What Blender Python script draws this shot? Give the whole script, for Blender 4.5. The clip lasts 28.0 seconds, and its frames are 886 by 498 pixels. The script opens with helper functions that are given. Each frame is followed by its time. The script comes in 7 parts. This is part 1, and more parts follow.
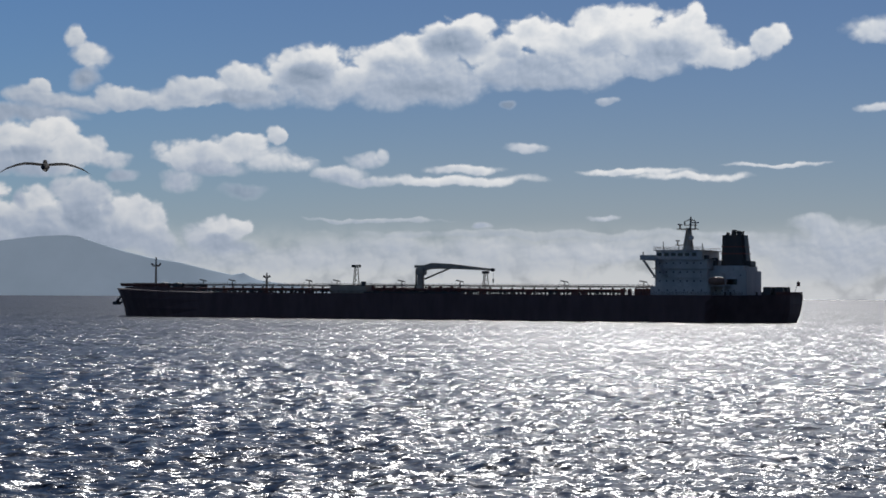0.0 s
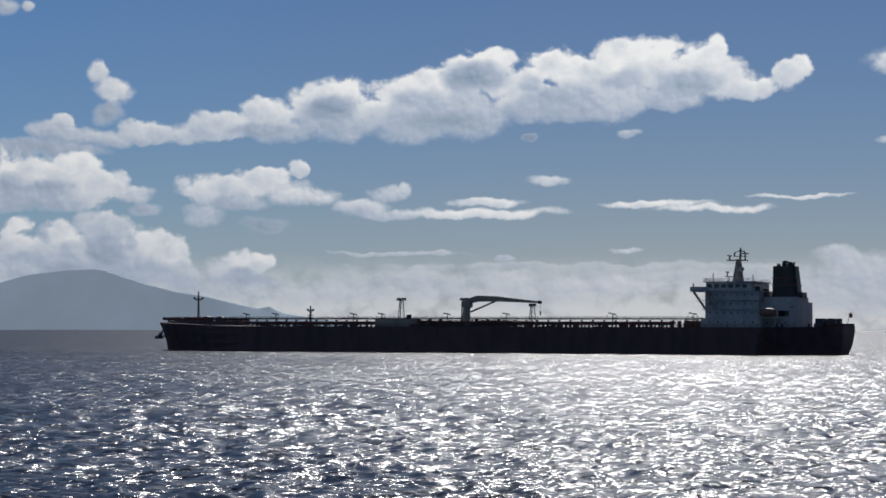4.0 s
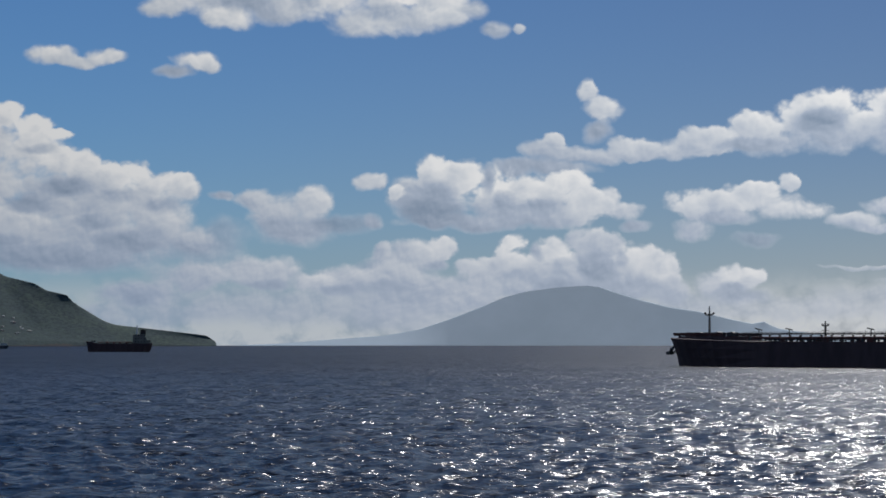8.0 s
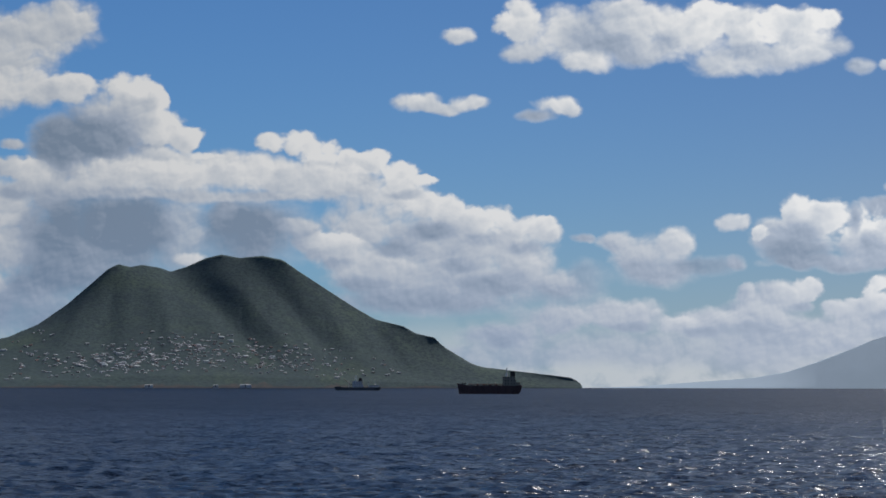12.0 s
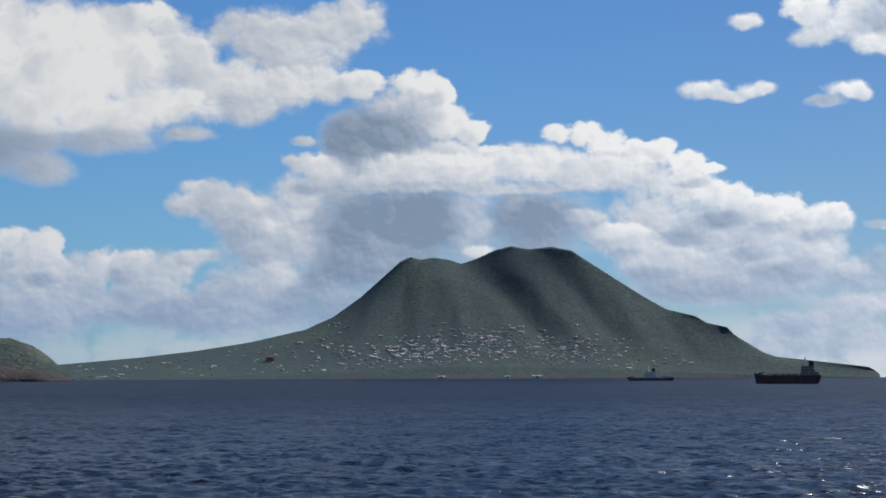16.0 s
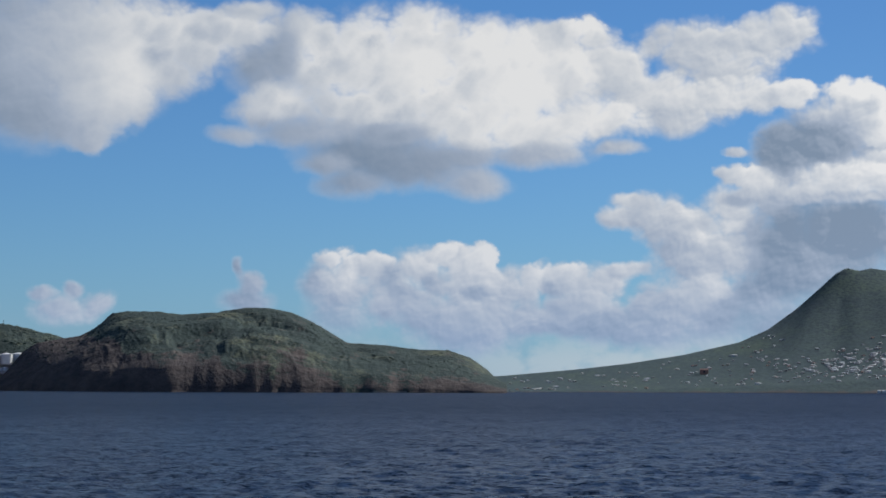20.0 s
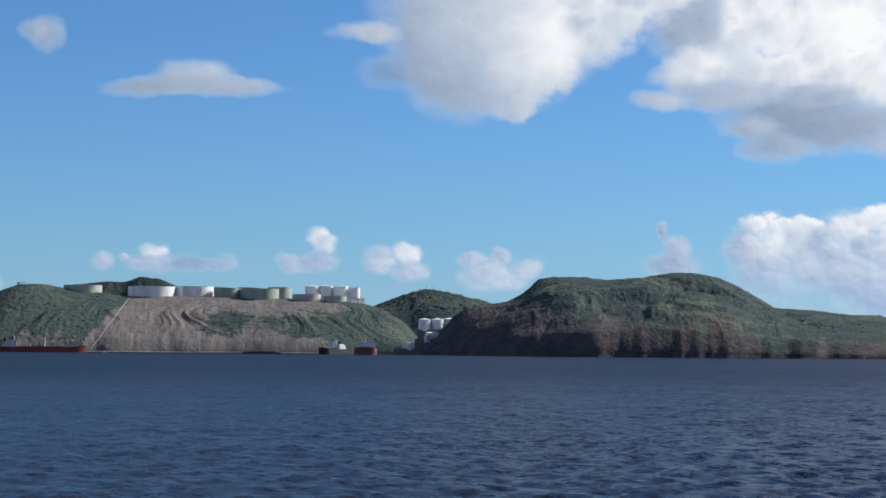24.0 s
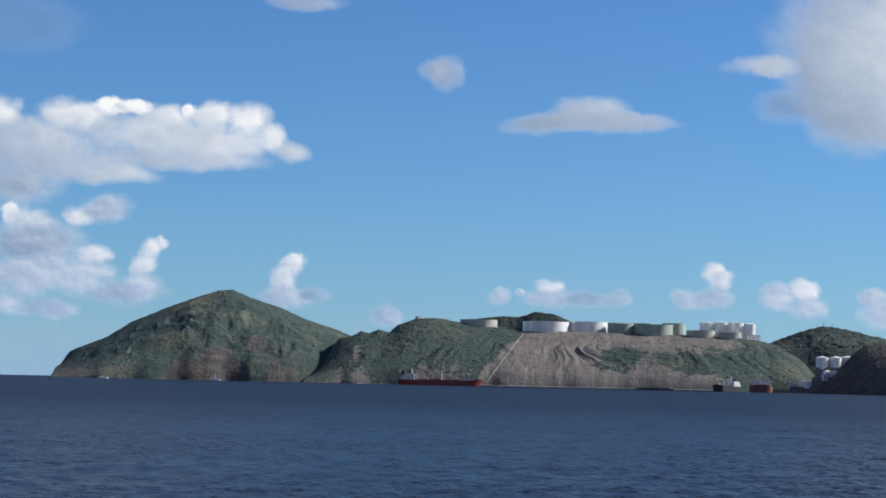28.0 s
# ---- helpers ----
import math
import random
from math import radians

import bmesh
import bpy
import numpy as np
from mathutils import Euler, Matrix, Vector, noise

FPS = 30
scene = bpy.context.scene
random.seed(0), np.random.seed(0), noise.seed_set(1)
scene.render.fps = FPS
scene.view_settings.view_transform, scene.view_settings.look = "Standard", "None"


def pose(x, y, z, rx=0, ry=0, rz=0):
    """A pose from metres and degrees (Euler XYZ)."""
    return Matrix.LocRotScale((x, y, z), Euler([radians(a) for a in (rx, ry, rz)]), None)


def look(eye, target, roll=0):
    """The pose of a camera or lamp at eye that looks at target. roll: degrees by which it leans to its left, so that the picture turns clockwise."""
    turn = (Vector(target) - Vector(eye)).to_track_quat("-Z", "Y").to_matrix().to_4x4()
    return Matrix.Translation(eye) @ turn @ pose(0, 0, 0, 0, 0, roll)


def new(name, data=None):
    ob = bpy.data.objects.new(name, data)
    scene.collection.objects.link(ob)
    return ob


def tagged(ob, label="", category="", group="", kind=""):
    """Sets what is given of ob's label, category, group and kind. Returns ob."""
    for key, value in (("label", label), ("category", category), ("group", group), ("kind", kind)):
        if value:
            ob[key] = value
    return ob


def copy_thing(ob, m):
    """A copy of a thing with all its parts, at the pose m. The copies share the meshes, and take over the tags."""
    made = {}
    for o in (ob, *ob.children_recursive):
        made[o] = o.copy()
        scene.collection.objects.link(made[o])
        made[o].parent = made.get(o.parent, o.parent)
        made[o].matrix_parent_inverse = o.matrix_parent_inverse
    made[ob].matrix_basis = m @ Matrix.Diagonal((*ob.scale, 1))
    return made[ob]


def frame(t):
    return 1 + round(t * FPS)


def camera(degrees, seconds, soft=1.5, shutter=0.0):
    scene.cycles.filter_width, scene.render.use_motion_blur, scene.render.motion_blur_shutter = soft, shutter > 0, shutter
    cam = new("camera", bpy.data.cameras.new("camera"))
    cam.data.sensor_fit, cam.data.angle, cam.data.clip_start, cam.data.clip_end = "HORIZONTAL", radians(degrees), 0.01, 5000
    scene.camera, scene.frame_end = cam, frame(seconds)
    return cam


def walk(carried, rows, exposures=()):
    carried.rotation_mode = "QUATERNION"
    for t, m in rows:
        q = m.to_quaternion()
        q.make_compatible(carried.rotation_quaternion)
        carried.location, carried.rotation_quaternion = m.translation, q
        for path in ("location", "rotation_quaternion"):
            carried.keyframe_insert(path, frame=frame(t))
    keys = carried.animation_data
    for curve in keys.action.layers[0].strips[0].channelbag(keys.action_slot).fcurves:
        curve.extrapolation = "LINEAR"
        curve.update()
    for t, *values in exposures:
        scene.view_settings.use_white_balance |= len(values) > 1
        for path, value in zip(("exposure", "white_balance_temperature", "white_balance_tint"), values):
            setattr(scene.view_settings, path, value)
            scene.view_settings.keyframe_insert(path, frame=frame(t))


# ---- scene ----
# The camera: hand-held on the deck of a small ship that makes about five knots.
TURN = [(0, -0.982, 1.326, 0.336), (0.5, -1.168, 1.231, -0.032), (1, -1.211, 1.330, -0.183), (1.5, -1.129, 1.466, -0.333), (2, -1.091, 1.578, -0.021), (2.5, -1.096, 1.633, 0.234), (4.5, 0.713, 2.518, -0.089), (5, 3.131, 2.674, 0.165), (5.5, 5.478, 2.808, 0.254), (6, 7.523, 2.884, -0.434), (6.5, 9.236, 3.032, -0.244), (7, 10.935, 3.154, -0.133), (7.5, 12.373, 2.853, -0.323), (8, 14.008, 2.731, 0.007), (8.5, 15.428, 2.767, -0.096), (9, 16.076, 2.780, 0.401), (9.5, 16.892, 2.823, 0.320), (10, 18.071, 2.882, -0.077), (10.5, 19.398, 3.259, 0.138), (11, 21.194, 3.701, 0.168), (11.5, 23.177, 3.970, -0.123), (12, 24.621, 3.959, 0.127), (12.5, 25.744, 3.688, 0.218), (14.5, 29.150, 3.692, 0.113), (15, 30.145, 3.692, 0.109), (15.5, 31.579, 3.714, -0.044), (16, 33.064, 3.688, -0.159), (16.5, 34.594, 3.682, -0.108), (17, 35.983, 3.638, 0.050), (17.5, 37.668, 3.657, 0.173), (18, 39.231, 3.662, 0.171), (18.5, 40.877, 3.688, 0.270), (19, 42.560, 3.715, -0.276), (19.5, 44.071, 3.898, -0.175), (20, 45.707, 4.049, 0.222), (20.5, 47.475, 4.168, -0.113), (21, 49.345, 4.120, 0.449), (21.5, 50.974, 3.980, 0.866), (23.5, 56.671, 3.135, 0.205), (24, 58.151, 2.963, 0.441), (24.5, 59.418, 3.082, 0.640), (25, 60.510, 3.405, 0.712), (25.5, 61.703, 3.485, 0.713), (26, 63.060, 3.433, 0.454), (26.5, 64.746, 3.565, 0.398), (27, 66.315, 3.677, 0.317), (27.5, 67.911, 3.834, 0.560), (28, 69.736, 3.850, 1.231)]
EXPOSURES = [(0, -0.85), (2.5, -0.85), (5, -0.85), (8, -0.84), (11, -0.74), (12.5, -0.62), (15, -0.34), (18, -0.34), (21, -0.28), (24, 0.07), (28, 0.06)]
SKY_STRENGTH = 0.085
SKY_TINT_FAR, SKY_TINT_SUN = (0.445, 0.78, 1.21), (0.42, 0.54, 0.79)
HAZE_SUN, HAZE_FAR = (0.75, 0.775, 0.85), (0.23, 0.43, 0.79)
CLOUD_SUN, CLOUD_FAR = 1.6, 0.98
CLOUD_LUMPS, CLOUD_RELIEF = 0.85, 0.66
CLOUD_STOPS = [(0.0, (0.25, 0.33, 0.45)), (0.40, (0.44, 0.515, 0.64)), (0.72, (0.68, 0.725, 0.79)), (1.0, (0.94, 0.945, 0.95))]
HEIGHT = 8.65


def deck(t):
    """Where the camera stands at t seconds."""
    return (-2.0 * t, 1.57 * t, HEIGHT)


cam = camera(25.57, 28.0, 1.7)
walk(cam, [(t, pose(*deck(t), 90 + tilt, 0, turn) @ pose(0, 0, 0, 0, 0, lean)) for t, turn, tilt, lean in TURN], EXPOSURES)
# clouds: turn, height, half width and half height in degrees, brightness, softness and, where thin, how dense; far ones first
# many soft, dim rows are shade painted onto the clouds before them
CLOUDS_LONG_A = [(9.46, 5.46, 0.9, 0.26, 0.62, 0.62), (8.41, 5.71, 0.98, 0.39, 0.72, 0.34), (7.2, 5.64, 1.14, 0.33, 0.7, 0.62), (6.06, 5.84, 1.22, 0.49, 0.75, 0.34), (4.91, 6.27, 0.98, 0.49, 0.8, 0.34),
    (4.49, 5.72, 1.22, 0.36, 0.6, 0.62), (3.43, 6.56, 0.98, 0.54, 0.85, 0.34), (2.6, 6.96, 0.78, 0.52, 0.9, 0.34), (2.76, 6.11, 1.22, 0.68, 0.62, 0.62), (1.44, 6.48, 1.22, 0.73, 0.8, 0.34),
    (0.61, 6.95, 0.85, 0.49, 0.88, 0.34), (0.61, 6.05, 1.55, 0.62, 0.62, 0.62), (-0.22, 7.15, 0.82, 0.55, 0.9, 0.34), (-1.21, 7.42, 1.14, 0.75, 0.9, 0.34), (-1.71, 7.69, 0.85, 0.52, 0.95, 0.34),
    (-0.89, 6.3, 1.55, 0.78, 0.6, 0.62), (-2.54, 6.89, 1.22, 0.68, 0.8, 0.34)]
CLOUDS_LONG_B = [(-3.37, 7.56, 0.82, 0.59, 0.9, 0.34), (-4.2, 7.38, 1.01, 0.82, 0.88, 0.34), (-5.36, 7.62, 0.98, 0.75, 0.88, 0.34), (-6.18, 7.86, 0.9, 0.68, 0.92, 0.34), (-6.68, 8.1, 0.73, 0.46, 0.95, 0.34),
    (-5.03, 6.72, 1.55, 0.73, 0.68, 0.62), (-7.01, 7.29, 1.3, 0.75, 0.8, 0.34), (-7.67, 7.69, 0.82, 0.65, 0.88, 0.34), (-8.35, 8.02, 0.39, 0.52, 0.95, 0.34), (-8.32, 7.27, 1.01, 0.68, 0.82, 0.34),
    (-9.3, 7.07, 0.68, 0.49, 0.8, 0.34), (-7.01, 6.71, 1.22, 0.42, 0.62, 0.62), (-10.28, 7.31, 0.62, 0.44, 0.8, 0.34), (-10.73, 7.47, 0.44, 0.36, 0.88, 0.34), (-3.71, 6.4, 2.12, 0.49, 0.58, 0.62)]
CLOUDS_LONG_C = [(-1.21, 7.33, 1.01, 0.46, 0.42, 1), (3.01, 6.43, 0.78, 0.39, 0.42, 1), (-0.56, 5.97, 1.3, 0.33, 0.48, 1), (-3.87, 6.68, 1.3, 0.33, 0.55, 1), (-7.5, 7.09, 0.98, 0.36, 0.52, 1),
    (5.07, 5.71, 0.9, 0.2, 0.52, 1), (-5.53, 7.21, 0.65, 0.29, 0.6, 1), (0.61, 6.62, 0.57, 0.29, 0.6, 1), (-2.88, 7.05, 0.36, 0.29, 0.62, 1)]
CLOUDS_SOUTH_A = [(9.67, 7.4, 0.33, 0.36, 0.72, 0.62), (9.38, 6.79, 0.49, 0.42, 0.78, 0.62), (9.6, 6.11, 0.36, 0.29, 0.5, 1), (-13.4, 7.64, 0.9, 0.42, 0.75, 0.62), (-13.51, 5.42, 0.62, 0.16, 0.75, 0.62),
    (-5.78, 5.65, 0.41, 0.15, 0.55, 0.62), (-3.39, 4.32, 0.68, 0.18, 0.72, 0.62), (-2.88, 5.52, 0.24, 0.11, 0.3, 1), (4.88, 2.98, 0.73, 0.21, 0.4, 1, 0.7), (6.69, 3.26, 0.73, 0.33, 0.6, 0.62),
    (6.53, 3.98, 1.01, 0.52, 0.78, 0.34), (5.38, 4.06, 1.01, 0.52, 0.8, 0.34), (4.89, 4.33, 0.75, 0.39, 0.85, 0.34), (3.99, 4.58, 0.29, 0.33, 0.8, 0.34), (4.23, 3.91, 1.17, 0.36, 0.78, 0.62),
    (3.16, 3.86, 0.68, 0.29, 0.8, 0.62)]
CLOUDS_SOUTH_B = [(2.08, 3.54, 0.82, 0.23, 0.72, 0.62), (1.26, 3.91, 0.68, 0.26, 0.68, 0.62), (0.73, 4.03, 0.18, 0.21, 0.7, 0.62), (-1.24, 3.37, 3.02, 0.16, 0.9, 0.62), (-1.6, 3.7, 1.14, 0.13, 0.85, 0.62),
    (-6.53, 3.63, 1.79, 0.11, 0.9, 0.62), (-8.25, 3.48, 1.88, 0.13, 0.9, 0.62), (-10.61, 3.8, 1.55, 0.07, 0.8, 0.62), (1, 2.16, 2.2, 0.07, 0.7, 0.62, 0.7), (-5.71, 2.29, 0.49, 0.1, 0.7, 0.62),
    (-2.07, 2.01, 0.23, 0.11, 0.6, 1), (5.71, 3.6, 0.98, 0.23, 0.55, 1), (1.42, 3.31, 0.98, 0.13, 0.62, 1)]
CLOUDS_SOUTH_C = [(-11.73, 2.07, 0.73, 0.33, 0.7, 0.62, 0.8), (-12.69, 1.74, 1.22, 0.49, 0.68, 0.62, 0.8), (-11.58, 1.38, 1.47, 0.49, 0.62, 1, 0.7), (-13.33, 1.22, 1.22, 0.65, 0.62, 1, 0.7), (-12.22, 0.81, 1.96, 0.49, 0.6, 1, 0.7),
    (1.4, 1.16, 2.28, 0.52, 0.66, 1, 0.6), (-2.91, 1.1, 3.59, 0.55, 0.66, 1, 0.6), (-6.21, 1.37, 2.61, 0.42, 0.68, 1, 0.6), (0.41, 1.5, 0.65, 0.33, 0.72, 0.62, 0.5), (-2.24, 1.35, 0.82, 0.36, 0.74, 0.62, 0.5),
    (-3.9, 1.28, 0.73, 0.29, 0.72, 0.62, 0.5), (-5.55, 1.2, 0.98, 0.33, 0.74, 0.62, 0.5), (-9.48, 1.38, 1.47, 0.42, 0.66, 1, 0.6), (-4.56, 1.77, 6.85, 0.13, 0.72, 0.62, 0.5)]
CLOUDS_PEAK_HIGH_A = [(10.16, 5.51, 1.06, 0.26, 0.64, 0.62), (11.95, 5.06, 0.73, 0.26, 0.58, 0.62), (10.4, 5.11, 0.98, 0.23, 0.5, 1), (8.33, 3.41, 0.49, 0.16, 0.5, 1)]
CLOUDS_PEAK_HIGH_B = [(11.06, 5.63, 0.68, 0.36, 0.66, 0.62), (10.85, 5.93, 0.36, 0.23, 0.78, 0.34), (11.14, 5.19, 1.06, 0.21, 0.5, 1), (9.6, 7.42, 0.33, 0.29, 0.8, 0.34), (9.22, 6.77, 0.49, 0.42, 0.8, 0.62),
    (9.43, 6.2, 0.41, 0.26, 0.5, 1), (8.67, 3.82, 0.65, 0.29, 0.72, 0.62), (9.16, 4.22, 0.41, 0.33, 0.78, 0.62), (15, 4.3, 0.78, 0.62, 0.7, 0.62), (14.18, 5.08, 0.65, 0.54, 0.92, 0.34),
    (14.44, 4.15, 1.17, 0.68, 0.6, 0.62), (13.32, 4.74, 0.82, 0.62, 0.86, 0.34), (12.46, 4.43, 0.85, 0.68, 0.88, 0.34), (12.18, 3.94, 1.17, 0.55, 0.66, 0.62), (11.13, 4.32, 1.08, 0.68, 0.85, 0.34),
    (10.28, 4.66, 0.78, 0.42, 0.94, 0.34)]
CLOUDS_PEAK_HIGH_C = [(9.95, 4, 0.98, 0.59, 0.8, 0.34), (11.45, 3.69, 1.63, 0.36, 0.56, 0.62), (13.55, 3.51, 1.79, 0.26, 0.5, 0.62), (14.36, 3.83, 0.9, 0.42, 0.34, 1), (14.12, 4.4, 0.57, 0.33, 0.5, 1),
    (12.18, 4.1, 0.41, 0.36, 0.55, 1), (11.13, 3.96, 0.82, 0.26, 0.55, 1), (12.76, 4.75, 0.23, 0.42, 0.55, 1), (15.4, 4.38, 0.29, 0.33, 0.85, 0.34), (15.96, 4.69, 0.23, 0.23, 0.5, 1),
    (5.52, 1.85, 0.85, 0.46, 0.84, 0.34), (6.18, 1.68, 0.55, 0.42, 0.72, 0.62), (4.99, 2.02, 0.39, 0.29, 0.9, 0.34), (5.35, 1.32, 0.95, 0.29, 0.45, 1), (5.52, 1.6, 0.46, 0.2, 0.5, 1)]
CLOUDS_PEAK_A = [(14.98, 2.52, 1.14, 0.46, 0.66, 0.62), (14.1, 2.77, 0.49, 0.39, 0.8, 0.34), (15.85, 2.59, 0.33, 0.36, 0.62, 0.62), (15.45, 2.11, 1.14, 0.36, 0.5, 1), (12.81, 2.13, 0.98, 0.46, 0.76, 0.34),
    (11.93, 2.8, 0.52, 0.42, 0.9, 0.34), (11.73, 2.31, 0.98, 0.59, 0.78, 0.34), (10.62, 2.55, 0.85, 0.55, 0.84, 0.34), (10.62, 1.96, 1.39, 0.59, 0.66, 0.62), (9.61, 2.82, 0.82, 0.62, 0.68, 0.34),
    (9.18, 2.66, 0.68, 0.68, 0.64, 0.34), (8.33, 2.25, 0.91, 0.65, 0.84, 0.34), (7.63, 2.01, 0.65, 0.72, 0.8, 0.34), (7.33, 1.48, 0.59, 0.46, 0.68, 0.62), (8.82, 1.64, 1.71, 0.46, 0.56, 0.62),
    (10.94, 1.53, 1.63, 0.29, 0.42, 1)]
CLOUDS_PEAK_B = [(9.48, 2.16, 0.65, 0.49, 0.45, 1), (10.46, 2.15, 0.36, 0.33, 0.6, 1), (8.16, 1.67, 0.65, 0.29, 0.55, 1), (11.92, 1.9, 0.65, 0.23, 0.55, 1), (13.05, 1.64, 1.79, 0.39, 0.6, 1),
    (14.49, 1.3, 2.12, 0.59, 0.62, 1, 0.8), (6.84, 1.19, 0.98, 0.33, 0.62, 1, 0.7), (4.52, 0.95, 2.61, 0.36, 0.66, 1, 0.6), (11.2, 2.64, 0.2, 0.29, 0.6, 1), (8.74, 2.41, 0.2, 0.29, 0.6, 1),
    (7.5, 2.17, 0.16, 0.36, 0.9, 1), (15.27, 0.65, 1.96, 0.42, 0.62, 1, 0.7)]
CLOUDS_EASTBANK_A = [(20.47, 4.27, 0.36, 0.18, 0.55, 1), (19.47, 4.19, 0.68, 0.33, 0.7, 0.62), (18.78, 3.68, 1.01, 0.65, 0.68, 0.62), (17.82, 4.01, 0.55, 0.59, 0.8, 0.62), (18.28, 3.25, 1.22, 0.46, 0.55, 1),
    (16.24, 4.72, 0.62, 0.28, 0.8, 0.62), (16.99, 3.45, 0.9, 0.29, 0.38, 1, 0.7), (16.07, 3.53, 0.33, 0.2, 0.5, 1), (14, 2.75, 0.52, 0.36, 0.82, 0.34), (14.66, 2.58, 0.65, 0.42, 0.76, 0.62),
    (15.79, 2.62, 0.26, 0.29, 0.7, 0.62), (15.5, 1.95, 1.34, 0.55, 0.68, 0.62), (16.99, 1.79, 1.17, 0.49, 0.7, 0.62), (17.82, 1.79, 0.82, 0.29, 0.82, 0.62), (19.47, 2.09, 1.34, 0.49, 0.72, 0.62),
    (21.12, 1.92, 1.5, 0.46, 0.68, 0.62)]
CLOUDS_EASTBANK_B = [(22.75, 1.42, 1.34, 0.39, 0.6, 1), (18.48, 1.05, 4.89, 0.62, 0.64, 1, 0.7), (13.51, 1.42, 1.5, 0.55, 0.62, 0.62), (14.67, 1.29, 1.96, 0.55, 0.64, 1, 0.8), (23.4, 0.8, 3.26, 0.39, 0.6, 1, 0.6),
    (22.92, 1.21, 0.36, 0.2, 0.45, 1), (14.17, 2.28, 0.33, 0.16, 0.55, 1), (16.82, 1.46, 0.65, 0.2, 0.55, 1), (19.14, 1.71, 0.65, 0.2, 0.55, 1), (15.5, 1.62, 0.65, 0.2, 0.55, 1),
    (20.46, 3.11, 0.65, 0.49, 0.5, 1, 0.6)]
CLOUDS_CREST_A = [(27.02, 4.46, 1.39, 0.85, 0.74, 0.62), (24.69, 4.14, 1.88, 0.9, 0.7, 0.62), (22.99, 3.98, 1.71, 0.85, 0.74, 0.62), (25.68, 2.98, 1.88, 0.65, 0.68, 0.62), (23.69, 2.98, 1.88, 0.73, 0.68, 0.62),
    (29.69, 6.99, 0.42, 0.29, 0.92, 0.34), (28.86, 7.09, 0.62, 0.42, 1, 0.34), (28.19, 6.67, 0.82, 0.59, 0.95, 0.34), (27.69, 5.95, 1.34, 0.75, 0.8, 0.62), (27.33, 6.45, 0.73, 0.49, 0.96, 0.34),
    (26.69, 6.55, 0.59, 0.36, 1, 0.34), (25.99, 6.13, 0.73, 0.42, 1, 0.34), (25.23, 5.96, 0.49, 0.21, 1, 0.34), (26.16, 5.46, 1.34, 0.73, 0.84, 0.62), (25.02, 5.27, 0.98, 0.46, 0.95, 0.34),
    (24.36, 5.04, 0.82, 0.49, 0.92, 0.34)]
CLOUDS_CREST_B = [(23.52, 4.81, 0.98, 0.55, 0.9, 0.34), (23.03, 4.87, 0.55, 0.23, 0.96, 0.34), (22.19, 4.61, 0.98, 0.36, 0.9, 0.34), (21.66, 4.37, 0.62, 0.33, 0.86, 0.62), (22.2, 3.48, 1.01, 0.78, 0.74, 0.62),
    (21.29, 2.98, 0.68, 0.46, 0.66, 0.62), (27.84, 3.96, 0.98, 0.62, 0.9, 0.34), (28.42, 4.16, 0.62, 0.36, 0.86, 0.34), (27.01, 3.47, 1.47, 0.68, 0.78, 0.62), (25.02, 2.4, 3.1, 0.42, 0.5, 1),
    (24.86, 4.47, 0.82, 0.29, 0.45, 1), (26.02, 3.97, 0.85, 0.29, 0.48, 1), (23.03, 2.98, 1.06, 0.33, 0.46, 1), (26.84, 2.89, 1.06, 0.26, 0.48, 1), (24.02, 3.48, 0.68, 0.23, 0.5, 1)]
CLOUDS_CREST_C = [(28.19, 6.28, 0.65, 0.2, 0.68, 1), (27.02, 5.95, 0.65, 0.2, 0.7, 1), (25.69, 5.55, 0.59, 0.16, 0.72, 1), (27.67, 3.47, 0.57, 0.2, 0.6, 1), (22.2, 3.98, 0.65, 0.23, 0.6, 1),
    (23.52, 4.23, 0.65, 0.2, 0.62, 1), (28.34, 3.71, 0.41, 0.2, 0.65, 1), (21.04, 2.65, 1.14, 0.36, 0.55, 1, 0.7)]
CLOUDS_ANVIL_A = [(34.41, 4.39, 2.45, 1.55, 0.32, 1), (30.33, 4.44, 1.79, 1.14, 0.36, 1), (32.29, 4.42, 0.68, 1.39, 0.66, 1, 0.8), (30.99, 4.93, 0.39, 0.65, 0.5, 1), (29.01, 4.58, 0.75, 0.26, 0.7, 0.62),
    (32.04, 3.68, 0.49, 0.23, 0.9, 0.62), (33.44, 4.56, 0.98, 0.82, 0.27, 1), (30.16, 4.61, 0.98, 0.52, 0.3, 1), (35.2, 3.4, 1.14, 0.82, 0.42, 1), (35.09, 7.15, 1.55, 0.82, 0.38, 0.62),
    (35.73, 6.77, 1.01, 0.62, 0.36, 1), (35.44, 8.6, 0.75, 0.42, 0.92, 0.34), (33.65, 8.48, 1.01, 0.59, 1, 0.34), (34.29, 7.82, 1.08, 0.75, 0.72, 0.62), (32.91, 8.14, 0.39, 0.39, 1, 0.34)]
